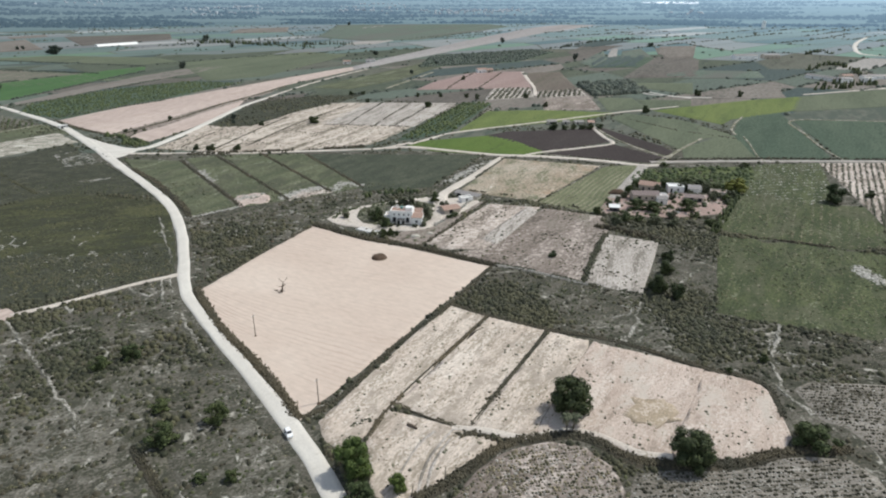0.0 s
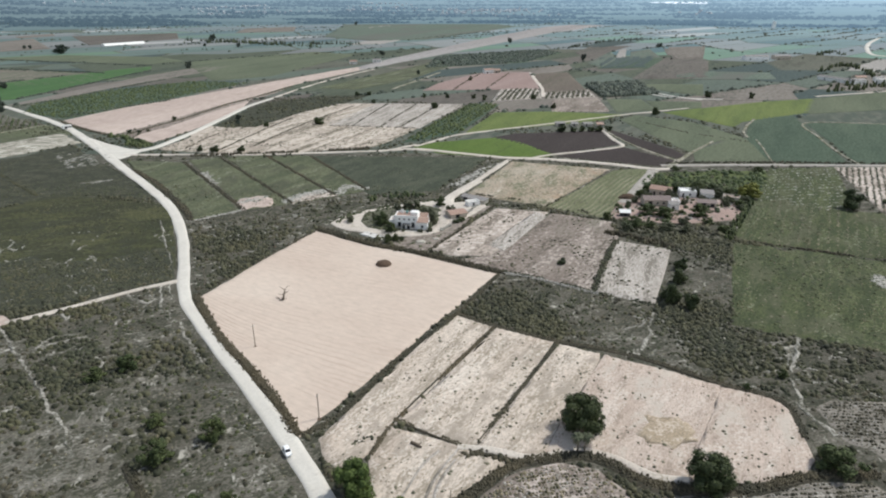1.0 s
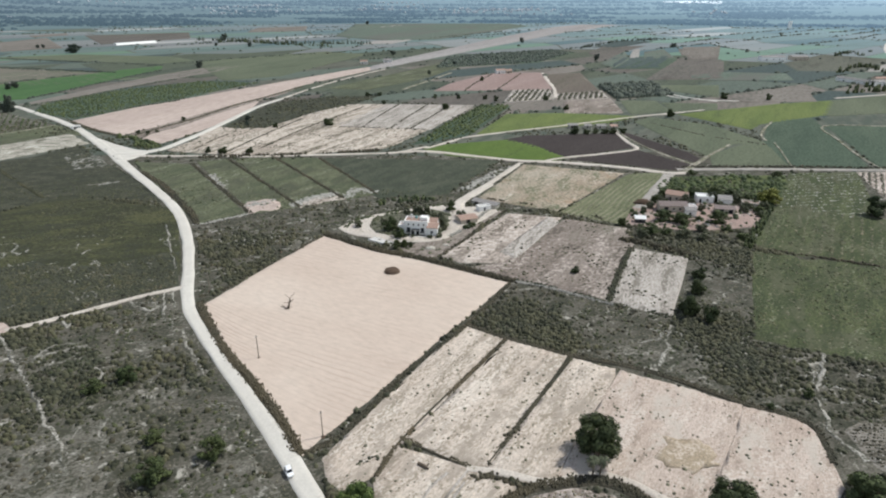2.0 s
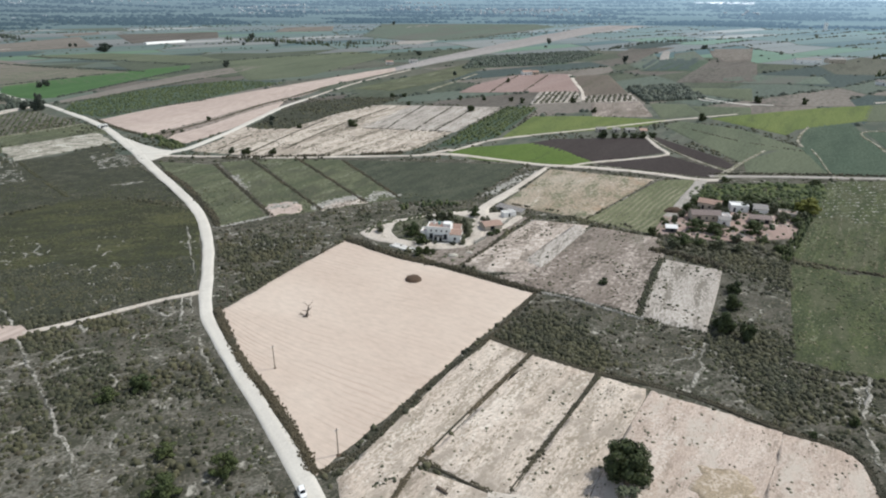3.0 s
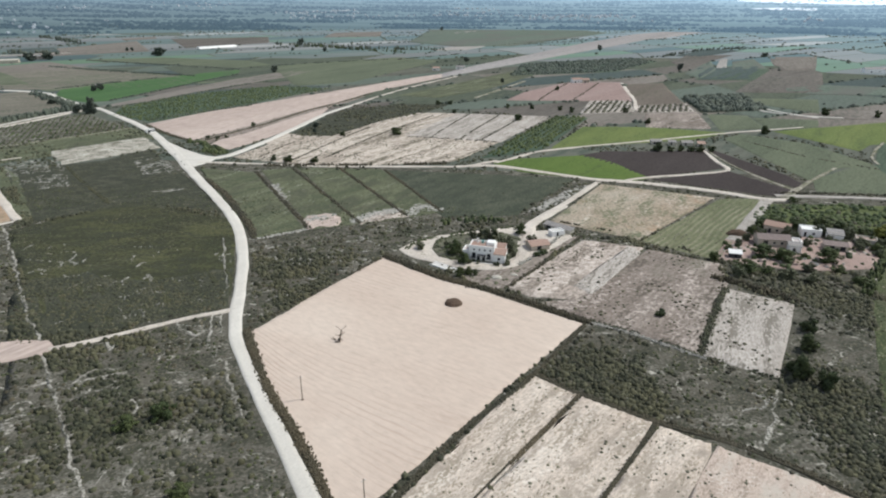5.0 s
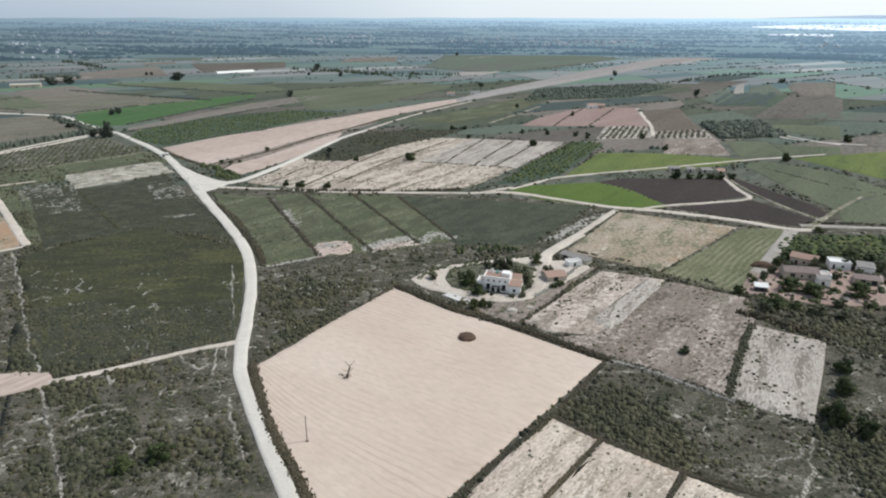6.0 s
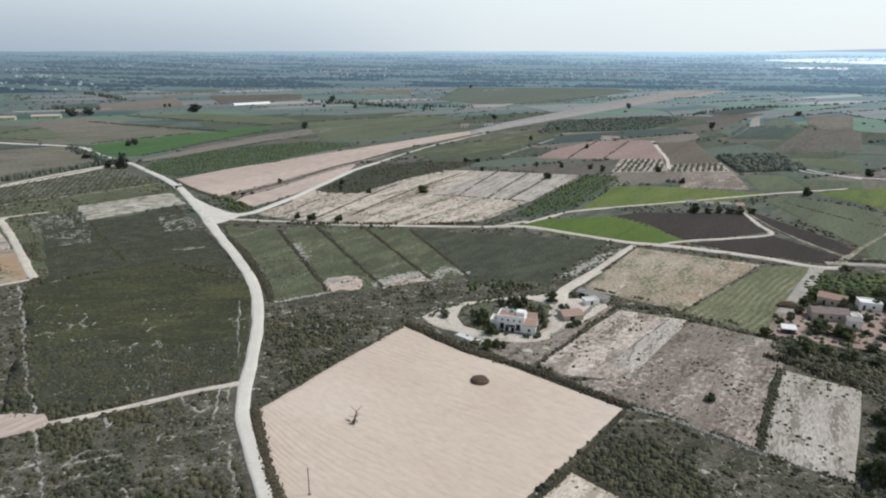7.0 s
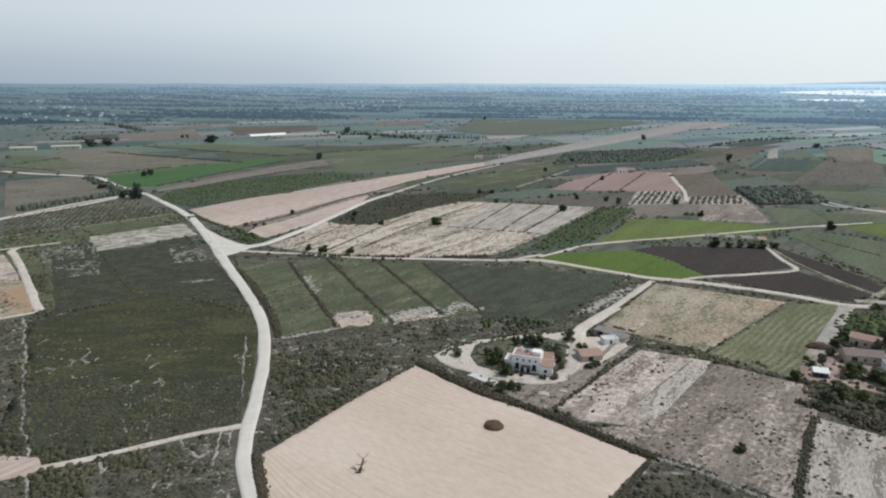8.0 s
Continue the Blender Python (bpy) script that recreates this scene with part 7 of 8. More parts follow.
plant(olive, [(139.5, 304.8, 3.3, 5.1), (129.6, 301.2, 3.4, 5.6), (147.3, 303.1, 3.9, 5.1), (96.9, 265.1, 3.9, 6.5), (104.8, 262.4, 3.6, 6.0), (141.5, 292.8, 2.7, 4.4), (79.3, 264.9, 3.6, 6.0)], "dusty grey-green tree at the farm", "farm trees", 15)
plant(olive, [(93, 303, 3.5, 4), (100, 308, 4, 5), (113, 305, 4.5, 5), (117, 300, 3.5, 4), (126, 303, 4, 5), (132, 302, 3, 4), (136, 298, 3.5, 4.5), (141, 303, 3, 4), (112, 311, 5, 5), (127, 315, 5, 6), (138, 313, 5, 6), (88, 297, 3, 4)], "dusty tree between the farm buildings", "farm trees", 21)
plant(scrub_tree, [(98, 312, 6, 6), (146, 308, 4, 6), (110, 322, 6, 7), (120, 321, 6, 7), (143, 299, 5, 6), (131, 317, 6, 7), (141, 318, 5, 7), (108, 303, 3.5, 4)], "dark tree between the farm buildings", "farm trees", 22)
plant(olive, [(-16.5, 275, 5, 5.5), (-12, 273, 4.5, 5), (-20, 276, 4.5, 4.5), (-8, 276, 4.5, 5), (-30, 272, 5, 5), (-34, 276, 3.5, 4), (-6.5, 271, 3.0, 3.0)], "grey-green olive tree behind the white house", "garden trees", 23)
plant(olive, [(-23.5, 261.9, 1.8, 2.4), (-20.2, 261.4, 1.5, 2.0), (-12.8, 260.6, 1.9, 2.6), (-8.8, 261.8, 2.4, 3.2)], "low grey-green shrub at the foot of the house front", "garden trees", 25)
retire(olive, (107.0, 272.3, 3.4, 5.7), "dusty olive tree below the farm yard", "farm trees")
retire(yellow, (154.1, 312.2, 7.4, 11.1), "yellow-green tree at the farm's corner")


def palm_tree(x, y, height, turn, label):
    """A palm with a leaning trunk, a skirt of dead fronds and a tuft of green ones."""
    base = tagged(new("palm_tree"), label, "tree", "palm pair")
    base.matrix_basis = pose(x, y, 0.05, 0, 0, turn)
    bm = bmesh.new()
    last = Vector((0, 0, -0.3))
    for k in range(1, 9):
        q = Vector((0.35 * (k / 8) ** 2, 0, height * k / 8))
        limb(bm, last, q, 0.2, 0.17, 8)
        last = q
    part("trunk", bm, BARK, base)
    gen = np.random.default_rng(int(x))
    for kind, count, tilt, mat_, length in (("green_fronds", 22, (0.1, 1.1), CROWN_OLIVE, 1.9), ("dead_fronds", 20, (-1.3, -0.3), BUSH_DRY, 1.5)):
        bm = bmesh.new()
        for k in range(count):
            a, e = gen.uniform(0, 6.28), gen.uniform(*tilt)
            out = Vector((math.cos(a), math.sin(a), 0))
            across = Vector((-math.sin(a), math.cos(a), 0))
            rail = []
            for j in range(6):
                f = j / 5
                p = last + out * length * f * math.cos(e) + Vector((0, 0, length * (f * math.sin(e) - 0.55 * f * f)))
                w = 0.3 * math.sin(math.pi * (0.12 + 0.86 * f))
                rail.append((bm.verts.new(p + across * w - Vector((0, 0, 0.12))), bm.verts.new(p), bm.verts.new(p - across * w - Vector((0, 0, 0.12)))))
            for (a0, b0, c0), (a1, b1, c1) in zip(rail, rail[1:]):
                bm.faces.new((a0, b0, b1, a1))
                bm.faces.new((b0, c0, c1, b1))
        part(kind, bm, mat_, base, "drooping dry fronds" if kind == "dead_fronds" else "")
    return base


palm_tree(30.0, 121.4, 5.0, 200, "shaggy palm with dead fronds below the carob")
palm_tree(31.7, 121.8, 4.6, 20, "smaller shaggy palm with dead fronds")


# ---------------------------------------------------------------- things in the near fields
def utility_pole(x, y, height, label):
    base = tagged(new("utility_pole"), label, "pole", "utility poles")
    base.matrix_basis = pose(x, y, 0.1, 0, 0, 50)
    part("pole", limb(bmesh.new(), (0, 0, -0.4), (0.04, 0, height), 0.15, 0.1, 10), POLEWOOD, base)
    part("crossarm", boxed(-0.55, 0.55, -0.05, 0.05, height - 0.55, height - 0.45, 0.01), METAL, base)
    for u in (-0.45, 0.0, 0.45):
        part("insulator", limb(bmesh.new(), (u, 0, height - 0.45), (u, 0, height - 0.28), 0.045, 0.03, 8), WHITEWASH, base)
    bm = bmesh.new()
    limb(bm, (0, 0, -0.1), (0, 0, 0.25), 0.75, 0.3, 12)
    part("earth_collar", bm, HEAP, base, "small mound of dark earth and weeds")
    return base


utility_pole(-58.2, 166.5, 7.6, "weathered wooden utility pole in the sandy field")
utility_pole(-32.4, 132.9, 7.6, "weathered wooden utility pole at the sandy field's corner")
utility_pole(-72.7, 244.2, 7.6, "weathered wooden utility pole in the scrub")
utility_pole(-88.6, 208.6, 7.6, "weathered wooden utility pole beside the road bank")


def stake(x, y, height):
    base = tagged(new("stake"), "bare wooden stake on the bank below the plots", "post", "stakes")
    base.matrix_basis = pose(x, y, 0.1, 4, 3, 0)
    part("post", limb(bmesh.new(), (0, 0, -0.3), (0.05, 0.03, height), 0.12, 0.07, 8), POLEWOOD, base)
    part("cap", limb(bmesh.new(), (0.05, 0.03, height), (0.05, 0.03, height + 0.06), 0.09, 0.05, 8), POLEWOOD, base)


stake(0.3, 105.3, 4.2)
stake(-6.6, 100.7, 3.6)


def heap(name, label, x, y, wide, deep, tall, material, seed=0, turn=0):
    """A rough heap with an uneven foot."""
    bm = bmesh.new()
    bmesh.ops.create_icosphere(bm, subdivisions=4, radius=1)
    for v in bm.verts:
        k = 1 + 0.16 * noise.noise(v.co * 1.7 + Vector((seed, 0, 0))) + 0.07 * noise.noise(v.co * 5 + Vector((seed, 3, 0)))
        v.co = Vector((v.co.x * wide / 2 * k, v.co.y * deep / 2 * k, max(v.co.z, -0.15) * tall * k))
    me = bpy.data.meshes.new(name)
    bm.to_mesh(me)
    bm.free()
    me.materials.append(material)
    ob = new(name, me)
    ob.matrix_basis = pose(x, y, 0.25, 0, 0, turn)
    return tagged(ob, label, "heap")


heap("soil_heap", "low brown heap of soil in the sandy field", -25.5, 226.2, 6.4, 5.0, 1.8, HEAP, 3)
heap("rust_mound", "rust-brown earth mound at the farm gate", 91.1, 309.8, 9, 4.5, 2.4, HEAP, 8)
heap("white_rubble", "white rubble heap near the house gate", -12.0, 249.5, 4.2, 2.6, 0.9, STONE, 12)
heap("white_rubble", "small white rubble heap by the hedge", -5.5, 253.0, 3.0, 1.6, 0.5, STONE, 16)


def dead_tree(x, y):
    base = tagged(new("dead_tree"), "bare dead tree with broken branches on ploughed sand", "tree")
    base.matrix_basis = pose(x, y, 0.15, 0, 0, 30)
    gen = np.random.default_rng(6)
    bm = bmesh.new()
    limb(bm, (0, 0, -0.3), (0.5, 0.2, 1.6), 0.35, 0.24, 8)
    limb(bm, (0.5, 0.2, 1.6), (1.0, 0.3, 3.6), 0.24, 0.1, 8)
    part("trunk", bm, BARK, base)
    for k in range(9):
        bm = bmesh.new()
        a, z = gen.uniform(0, 6.28), gen.uniform(0.9, 3.4)
        q = Vector((0.28 * z, 0.09 * z, z))
        e = q + Vector((math.cos(a) * 1.3, math.sin(a) * 1.3, gen.uniform(0.2, 1.3)))
        limb(bm, q, e, 0.1, 0.05)
        limb(bm, e, e + Vector((math.cos(a + 0.8) * 0.7, math.sin(a + 0.8) * 0.7, 0.6)), 0.05, 0.02)
        limb(bm, e, e + Vector((math.cos(a - 0.7) * 0.7, math.sin(a - 0.7) * 0.7, 0.2)), 0.05, 0.02)
        part("branch", bm, BARK, base)
    for k in range(8):
        bm = bmesh.new()
        a = gen.uniform(0, 6.28)
        q = Vector((gen.uniform(-1.6, 0.4), gen.uniform(-1.2, 1.2), 0.1))
        limb(bm, q, q + Vector((math.cos(a) * 1.8, math.sin(a) * 1.8, gen.uniform(0.1, 0.7))), 0.14, 0.05)
        part("fallen_branch", bm, BARK, base)
    return base


dead_tree(-57.4, 196.8)


def log(name, label, x, y, length, turn, r):
    base = tagged(new(name), label, "log")
    base.matrix_basis = pose(x, y, 0.25 + r * 0.7, 0, 0, turn)
    bm = bmesh.new()
    limb(bm, (-length / 2, 0, 0), (0, 0.1, 0.05), r, r * 0.9, 9)
    limb(bm, (0, 0.1, 0.05), (length / 2, 0, 0), r * 0.9, r * 0.6, 9)
    part("trunk", bm, BARK, base)
    part("stub", limb(bmesh.new(), (length * 0.2, 0, 0), (length * 0.3, r * 2.4, r * 1.2), r * 0.4, r * 0.25), BARK, base)


log("fallen_log", "dark fallen log on the pale trodden plot", -7.6, 123.2, 3.0, -35, 0.42)


def bush_patch(name, label, corners, n, wide, tall, material, seed):
    gen = np.random.default_rng(seed)
    c = np.array(corners)
    xy = c[gen.integers(0, len(c), n)] + gen.normal(0, 0.7, (n, 2))
    return clumps(name, label, "bush", material, xy, wide, tall, gen)


bush_patch("bramble", "dark bramble on the track fork", smooth_line([(4, 121), (9, 120.5), (13, 118.5)], 0.5).tolist(), 60, (0.6, 1.4), (0.4, 0.7), HEDGE, 1)
bush_patch("bramble", "dark bramble on the ridge end", smooth_line([(12.5, 134), (15, 138)], 0.5).tolist(), 30, (0.6, 1.3), (0.4, 0.7), HEDGE, 2)
bush_patch("bramble", "dry bush in the fallow plot", smooth_line([(-22, 124), (-18, 127.5)], 0.5).tolist(), 24, (0.4, 1.0), (0.4, 0.6), BUSH, 3)


def chalk_strip(line, n, wide):
    p = smooth_line(line, 1.0)
    gen = np.random.default_rng(n)
    xy = p[gen.integers(0, len(p), n)] + gen.normal(0, 1.6, (n, 2)) * (1.0 if wide[1] > 1.4 else 0.35)
    clumps("chalk_patch", "pale stony patch of bare chalk among weeds", "earth", CHALK, xy, wide, (0.04, 0.09), gen, 6, 0.14)


chalk_strip([(-197.1, 333.4), (-190.1, 338.8)], 60, (0.5, 1.4))

chalk_strip([(-104.1, 302.2), (-95.8, 308.2)], 260, (0.8, 2.2))
chalk_strip([(-81.4, 304.2), (-76.1, 313.1), (-66.0, 320.4)], 420, (0.8, 2.4))
chalk_strip([(-58.5, 316.1), (-54.5, 329.0), (-45.8, 324.7)], 200, (0.8, 2.0))
chalk_strip([(-120.0, 274.4), (-110.8, 281.2), (-101.2, 289.4)], 240, (0.5, 1.3))
chalk_strip([(-144, 355), (-126.7, 330.1)], 120, (0.8, 2.0))


chalk_strip([(30, 376), (22, 365), (13, 350), (1.4, 330.4)], 300, (0.8, 2.2))
chalk_strip([(160.3, 216.8), (159.9, 209.2), (160.9, 204.4)], 200, (0.8, 2.0))

for line in ([(-177, 412), (-174, 442), (-168, 469)], [(-153, 407), (-142, 466), (-125, 539)], [(-134, 417), (-116, 490), (-83, 586)], [(-94, 487), (-61, 483), (-26, 479)], [(-76, 485), (-68, 533), (-57, 586)], [(-54, 483), (-44, 529), (-31, 584)], [(-39, 481), (-26, 525), (-11, 580)]):
    hedge("furrow", "dark furrow with weeds across the pale field", line, 1.3, 0.5, per_m=2.2, gap=0.2, up=0.2)
for line in ([(38, 803), (17, 728), (3, 667)], [(73, 805), (52, 728), (37, 674)]):
    hedge("ridge", "dark boundary line between red strips", line, 2.0, 0.8, per_m=1.2)
bush_patch("thicket", "dark thicket at the road junction", smooth_line([(-240.8, 446), (-236.1, 447.2), (-226, 437), (-213.7, 429.6), (-204.5, 420.9), (-209.6, 418.5), (-222.9, 426.2)], 0.8).tolist(), 230, (1.2, 3.4), (0.5, 0.9), CROWN, 4)
bush_patch("thicket", "dark bushes beside the roadside bank", smooth_line([(-27, 115), (-20, 108), (-17, 101)], 0.6).tolist(), 70, (0.8, 1.8), (0.5, 0.8), HEDGE, 5)


# ---------------------------------------------------------------- car
def car(x, y, turn):
    base = tagged(new("car"), "small white hatchback car on the gravel road", "car")
    base.matrix_basis = pose(x, y, 0.4, 0, 0, turn) @ Matrix.Scale(0.9, 4)
    # cross-sections along the length: y, half width, sill, waist, roof half width, roof
    shape = ((-2.0, 0.66, 0.42, 0.62, 0.6, 0.64), (-1.85, 0.8, 0.3, 0.74, 0.72, 0.8), (-1.0, 0.85, 0.26, 0.86, 0.76, 0.94), (-0.35, 0.86, 0.26, 0.9, 0.62, 1.42), (0.5, 0.86, 0.26, 0.92, 0.62, 1.48), (1.4, 0.85, 0.26, 0.94, 0.6, 1.42), (1.9, 0.8, 0.32, 0.9, 0.66, 0.98), (2.0, 0.7, 0.42, 0.8, 0.6, 0.84))
    bm = bmesh.new()
    rings = []
    for q, w, z0, z1, wr, zr in shape:
        rings.append([bm.verts.new(v) for v in ((-w * 0.9, q, z0), (-w, q, (z0 + z1) / 2), (-w * 0.97, q, z1), (-wr, q, zr), (0, q, zr + 0.04), (wr, q, zr), (w * 0.97, q, z1), (w, q, (z0 + z1) / 2), (w * 0.9, q, z0))])
    for a, b in zip(rings, rings[1:]):
        for k in range(8):
            bm.faces.new((a[k], a[k + 1], b[k + 1], b[k]))
        bm.faces.new((a[8], a[0], b[0], b[8]))
    bm.faces.new(rings[0][::-1])
    bm.faces.new(rings[-1])
    body = part("body", bm, CARPAINT, base)
    for name, pts in (("windscreen", ((-0.68, -0.96, 0.99), (0.68, -0.96, 0.99), (0.57, -0.42, 1.41), (-0.57, -0.42, 1.41))), ("rear_window", ((0.6, 1.84, 1.07), (-0.6, 1.84, 1.07), (-0.55, 1.47, 1.4), (0.55, 1.47, 1.4)))):
        bm = bmesh.new()
        f = bm.faces.new([bm.verts.new(Vector(p) + Vector((0, -0.02 if name == "windscreen" else 0.02, 0.02))) for p in pts])
        bmesh.ops.solidify(bm, geom=[f], thickness=0.015)
        part(name, bm, DARKPANE, base, "dark tinted glass")
    for side in (-1, 1):
        for y0, y1 in ((-0.5, 0.4), (0.5, 1.3)):
            bm = bmesh.new()
            f = bm.faces.new([bm.verts.new(v) for v in ((side * 0.845, y0, 0.96), (side * 0.845, y1, 0.98), (side * 0.68, y1 - 0.08, 1.37), (side * 0.68, y0 + 0.22, 1.36))])
            bmesh.ops.solidify(bm, geom=[f], thickness=0.03)
            part("side_window", bm, DARKPANE, base, "dark tinted glass")
        part("headlight", boxed(side * 0.6 - 0.13, side * 0.6 + 0.13, -2.0, -1.86, 0.58, 0.7, 0.03), METAL, base)
        part("tail_light", boxed(side * 0.68 - 0.09, side * 0.68 + 0.09, 1.9, 2.01, 0.68, 0.86, 0.02), ROOFTILE, base, "dull red lens")
        part("mirror", boxed(side * 0.98 - 0.09, side * 0.98 + 0.09, -0.62, -0.5, 0.92, 1.04, 0.03), CARPAINT, base)
        for q in (-1.25, 1.3):
            wheel = part("wheel", limb(bmesh.new(), (side * 0.68, q, 0.3), (side * 0.86, q, 0.3), 0.3, 0.3, 18), RUBBER, base)
            part("rim", limb(bmesh.new(), (side * 0.8, q, 0.3), (side * 0.875, q, 0.3), 0.19, 0.17, 14), METAL, wheel, "grey metal wheel rim")
    return body


car(-37.3, 120.3, 28)


# ---------------------------------------------------------------- buildings
def wall_mesh(length, height, thick, holes):
    """A wall along x with openings (u0, u1, z0, z1) that go through it."""
    bm = bmesh.new()
    cuts = sorted({0.0, length, *(u for h in holes for u in h[:2])})
    for a, b in zip(cuts, cuts[1:]):
        z = 0.0
        for h in sorted((h for h in holes if h[0] <= a and h[1] >= b), key=lambda h: h[2]):
            if h[2] > z:
                box(bm, a, b, 0, thick, z, h[2])
            z = h[3]
        if height > z:
            box(bm, a, b, 0, thick, z, height)
    bmesh.ops.remove_doubles(bm, verts=bm.verts, dist=0.001)
    return bm


def block(base, x0, y0, w, d, h, wall, roof, kind="flat", front=(), left=(), right=(), back=(), pitch=1.4, over=0.35):
    """A building block with its low front-left corner at (x0, y0): four walls, windows and a roof under the building's Empty."""
    t = 0.3
    sides = (((x0, y0), 0, w, front), ((x0 + w, y0), 90, d, right), ((x0 + w, y0 + d), 180, w, back), ((x0, y0 + d), 270, d, left))
    for (px, py), turn, length, holes in sides:
        inset = t if turn in (90, 270) else 0
        m = pose(px, py, 0, 0, 0, turn)
        bm = wall_mesh(length, h, t, [q[:4] for q in holes])
        ob = part("wall", bm, wall, base)
        ob.matrix_basis = m @ (pose(0.002, 0.003, 0) if inset else pose(0, 0, 0))
        for u0, u1, z0, z1, what in holes:
            bm = bmesh.new()
            for q in ((u0, u0 + 0.08, z0, z1), (u1 - 0.08, u1, z0, z1), (u0 + 0.08, u1 - 0.08, z1 - 0.08, z1), (u0 + 0.08, u1 - 0.08, z0, z0 + 0.08)):
                box(bm, q[0], q[1], 0.1, 0.17, q[2], q[3])
            frame_ob = part("window" if what == "window" else "door", bm, SHUTTER, base)
            frame_ob.matrix_basis = ob.matrix_basis.copy()
            part("pane", boxed(u0 + 0.08, u1 - 0.08, 0.12, 0.15, z0 + 0.08, z1 - 0.08), DARKPANE, frame_ob, "dark glass")
            if what == "window":
                part("sill", boxed(u0 - 0.08, u1 + 0.08, -0.08, 0.1, z0 - 0.08, z0 - 0.004, 0.01), CONCRETE, frame_ob)
    if kind == "flat":
        part("roof", boxed(x0 + t, x0 + w - t, y0 + t, y0 + d - t, h - 0.55, h - 0.35), roof, base)
        bm = bmesh.new()
        for a, b, c, e in ((x0 - 0.05, x0 + w + 0.05, y0 - 0.05, y0 + t), (x0 - 0.05, x0 + w + 0.05, y0 + d - t, y0 + d + 0.05), (x0 - 0.05, x0 + t, y0 + t, y0 + d - t), (x0 + w - t, x0 + w + 0.05, y0 + t, y0 + d - t)):
            box(bm, a, b, c, e, h, h + 0.12)
        part("parapet_cap", bm, wall, base)
    else:
        # the ridge runs along x ("gable") or the roof falls to the front ("shed")
        bm = bmesh.new()
        prof = [(y0 - over, h - 0.1), (y0 + d / 2, h + pitch), (y0 + d + over, h - 0.1)] if kind == "gable" else [(y0 - over, h - 0.05), (y0 + d + over, h + pitch)]
        top = [[bm.verts.new((x, y, z + 0.16)) for y, z in prof] for x in (x0 - over, x0 + w + over)]
        low = [[bm.verts.new((x, y, z)) for y, z in prof] for x in (x0 - over, x0 + w + over)]
        n = len(prof)
        for k in range(n - 1):
            bm.faces.new((top[0][k], top[1][k], top[1][k + 1], top[0][k + 1]))
            bm.faces.new((low[0][k + 1], low[1][k + 1], low[1][k], low[0][k]))
        for e in (0, 1):
            for k in range(n - 1):
                f = (top[e][k], top[e][k + 1], low[e][k + 1], low[e][k])
                bm.faces.new(f if e else f[::-1])
        bm.faces.new((top[0][0], low[0][0], low[1][0], top[1][0]))
        bm.faces.new((top[1][-1], low[1][-1], low[0][-1], top[0][-1]))
        part("roof", bm, roof, base)
        for x in (x0 + 0.01, x0 + w - t - 0.01):
            ends = bmesh.new()
            if kind == "gable":
                pts = ((y0 + 0.02, h), (y0 + d - 0.02, h), (y0 + d / 2, h + pitch - 0.05))
            else:
                pts = ((y0 + 0.02, h), (y0 + d - 0.02, h), (y0 + d - 0.02, h + pitch - 0.08))
            a, b = ([ends.verts.new((x + e, y, z)) for y, z in pts] for e in (0, t))
            ends.faces.new(a[::-1])
            ends.faces.new(b)
            for k in range(3):
                ends.faces.new((a[k], a[(k + 1) % 3], b[(k + 1) % 3], b[k]))
            part("gable_wall", ends, wall, base)


def building(name, label, x, y, turn, category="house", group=""):
    base = tagged(new(name), label, category, group)
    base.matrix_basis = pose(x, y, 0.12, 0, 0, turn)
    return base


house = building("white_house", "two-storey whitewashed house in a walled garden", -24.1, 265.3, -6.6)
up = [(1.6 + 2.2 * k, 2.3 + 2.2 * k, 4.3, 5.1, "window") for k in range(4)]
block(house, 0, 0, 10.2, 6.4, 6.3, WHITEWASH, ROOFTILE, "flat", [*up, (1.2, 2.7, 1.3, 3.4, "window"), (7.3, 8.8, 1.3, 3.4, "window"), (3.3, 4.5, 0.2, 1.9, "door"), (5.3, 6.6, 0.2, 1.9, "door")], [(2, 3, 3.9, 5.0, "window"), (4.4, 5.4, 3.9, 5.0, "window")], [(4.6, 5.6, 4.6, 5.6, "window")], pitch=0.6, over=0.1)
block(house, 10.23, -0.9, 4.4, 6.4, 3.9, WHITEWASH, ROOFTILE, "gable", [(1.5, 2.6, 1.4, 2.5, "window")], (), [(2, 3, 1.4, 2.5, "window")], pitch=1.0)
block(house, -2.9, 1.2, 2.87, 5.2, 3.6, WHITEWASH, FLATROOF, "flat", [(0.9, 1.8, 1.2, 2.2, "window")])
block(house, 7.0, 6.43, 6.4, 5.0, 3.8, WHITEWASH, ROOFTILE, "gable", (), (), [(2, 3, 1.3, 2.3, "window")], pitch=1.2)
chimney = part("chimney", boxed(2.2, 2.9, 4.6, 5.3, 5.9, 7.5, 0.03), WHITEWASH, house)
part("cap", boxed(2.1, 3.0, 4.5, 5.4, 7.5, 7.62, 0.02), CONCRETE, chimney)
for u in (1.2, 7.3):
    balcony = part("balcony", boxed(u - 0.25, u + 1.75, -0.75, -0.004, 1.1, 1.24, 0.02), CONCRETE, house)
    part("railing", boxed(u - 0.2, u + 1.7, -0.72, -0.66, 1.24, 1.95, 0.01), SHUTTER, balcony, "dark iron railing")
part("roof_terrace_wall", boxed(6.6, 9.8, 2.4, 5.6, 5.9, 7.3, 0.03), WHITEWASH, house, "white stair head on the roof")
part("roof_tank", limb(bmesh.new(), (4.6, 4.8, 5.95), (4.6, 4.8, 7.0), 0.6, 0.6, 14), TANK, house, "teal water tank")
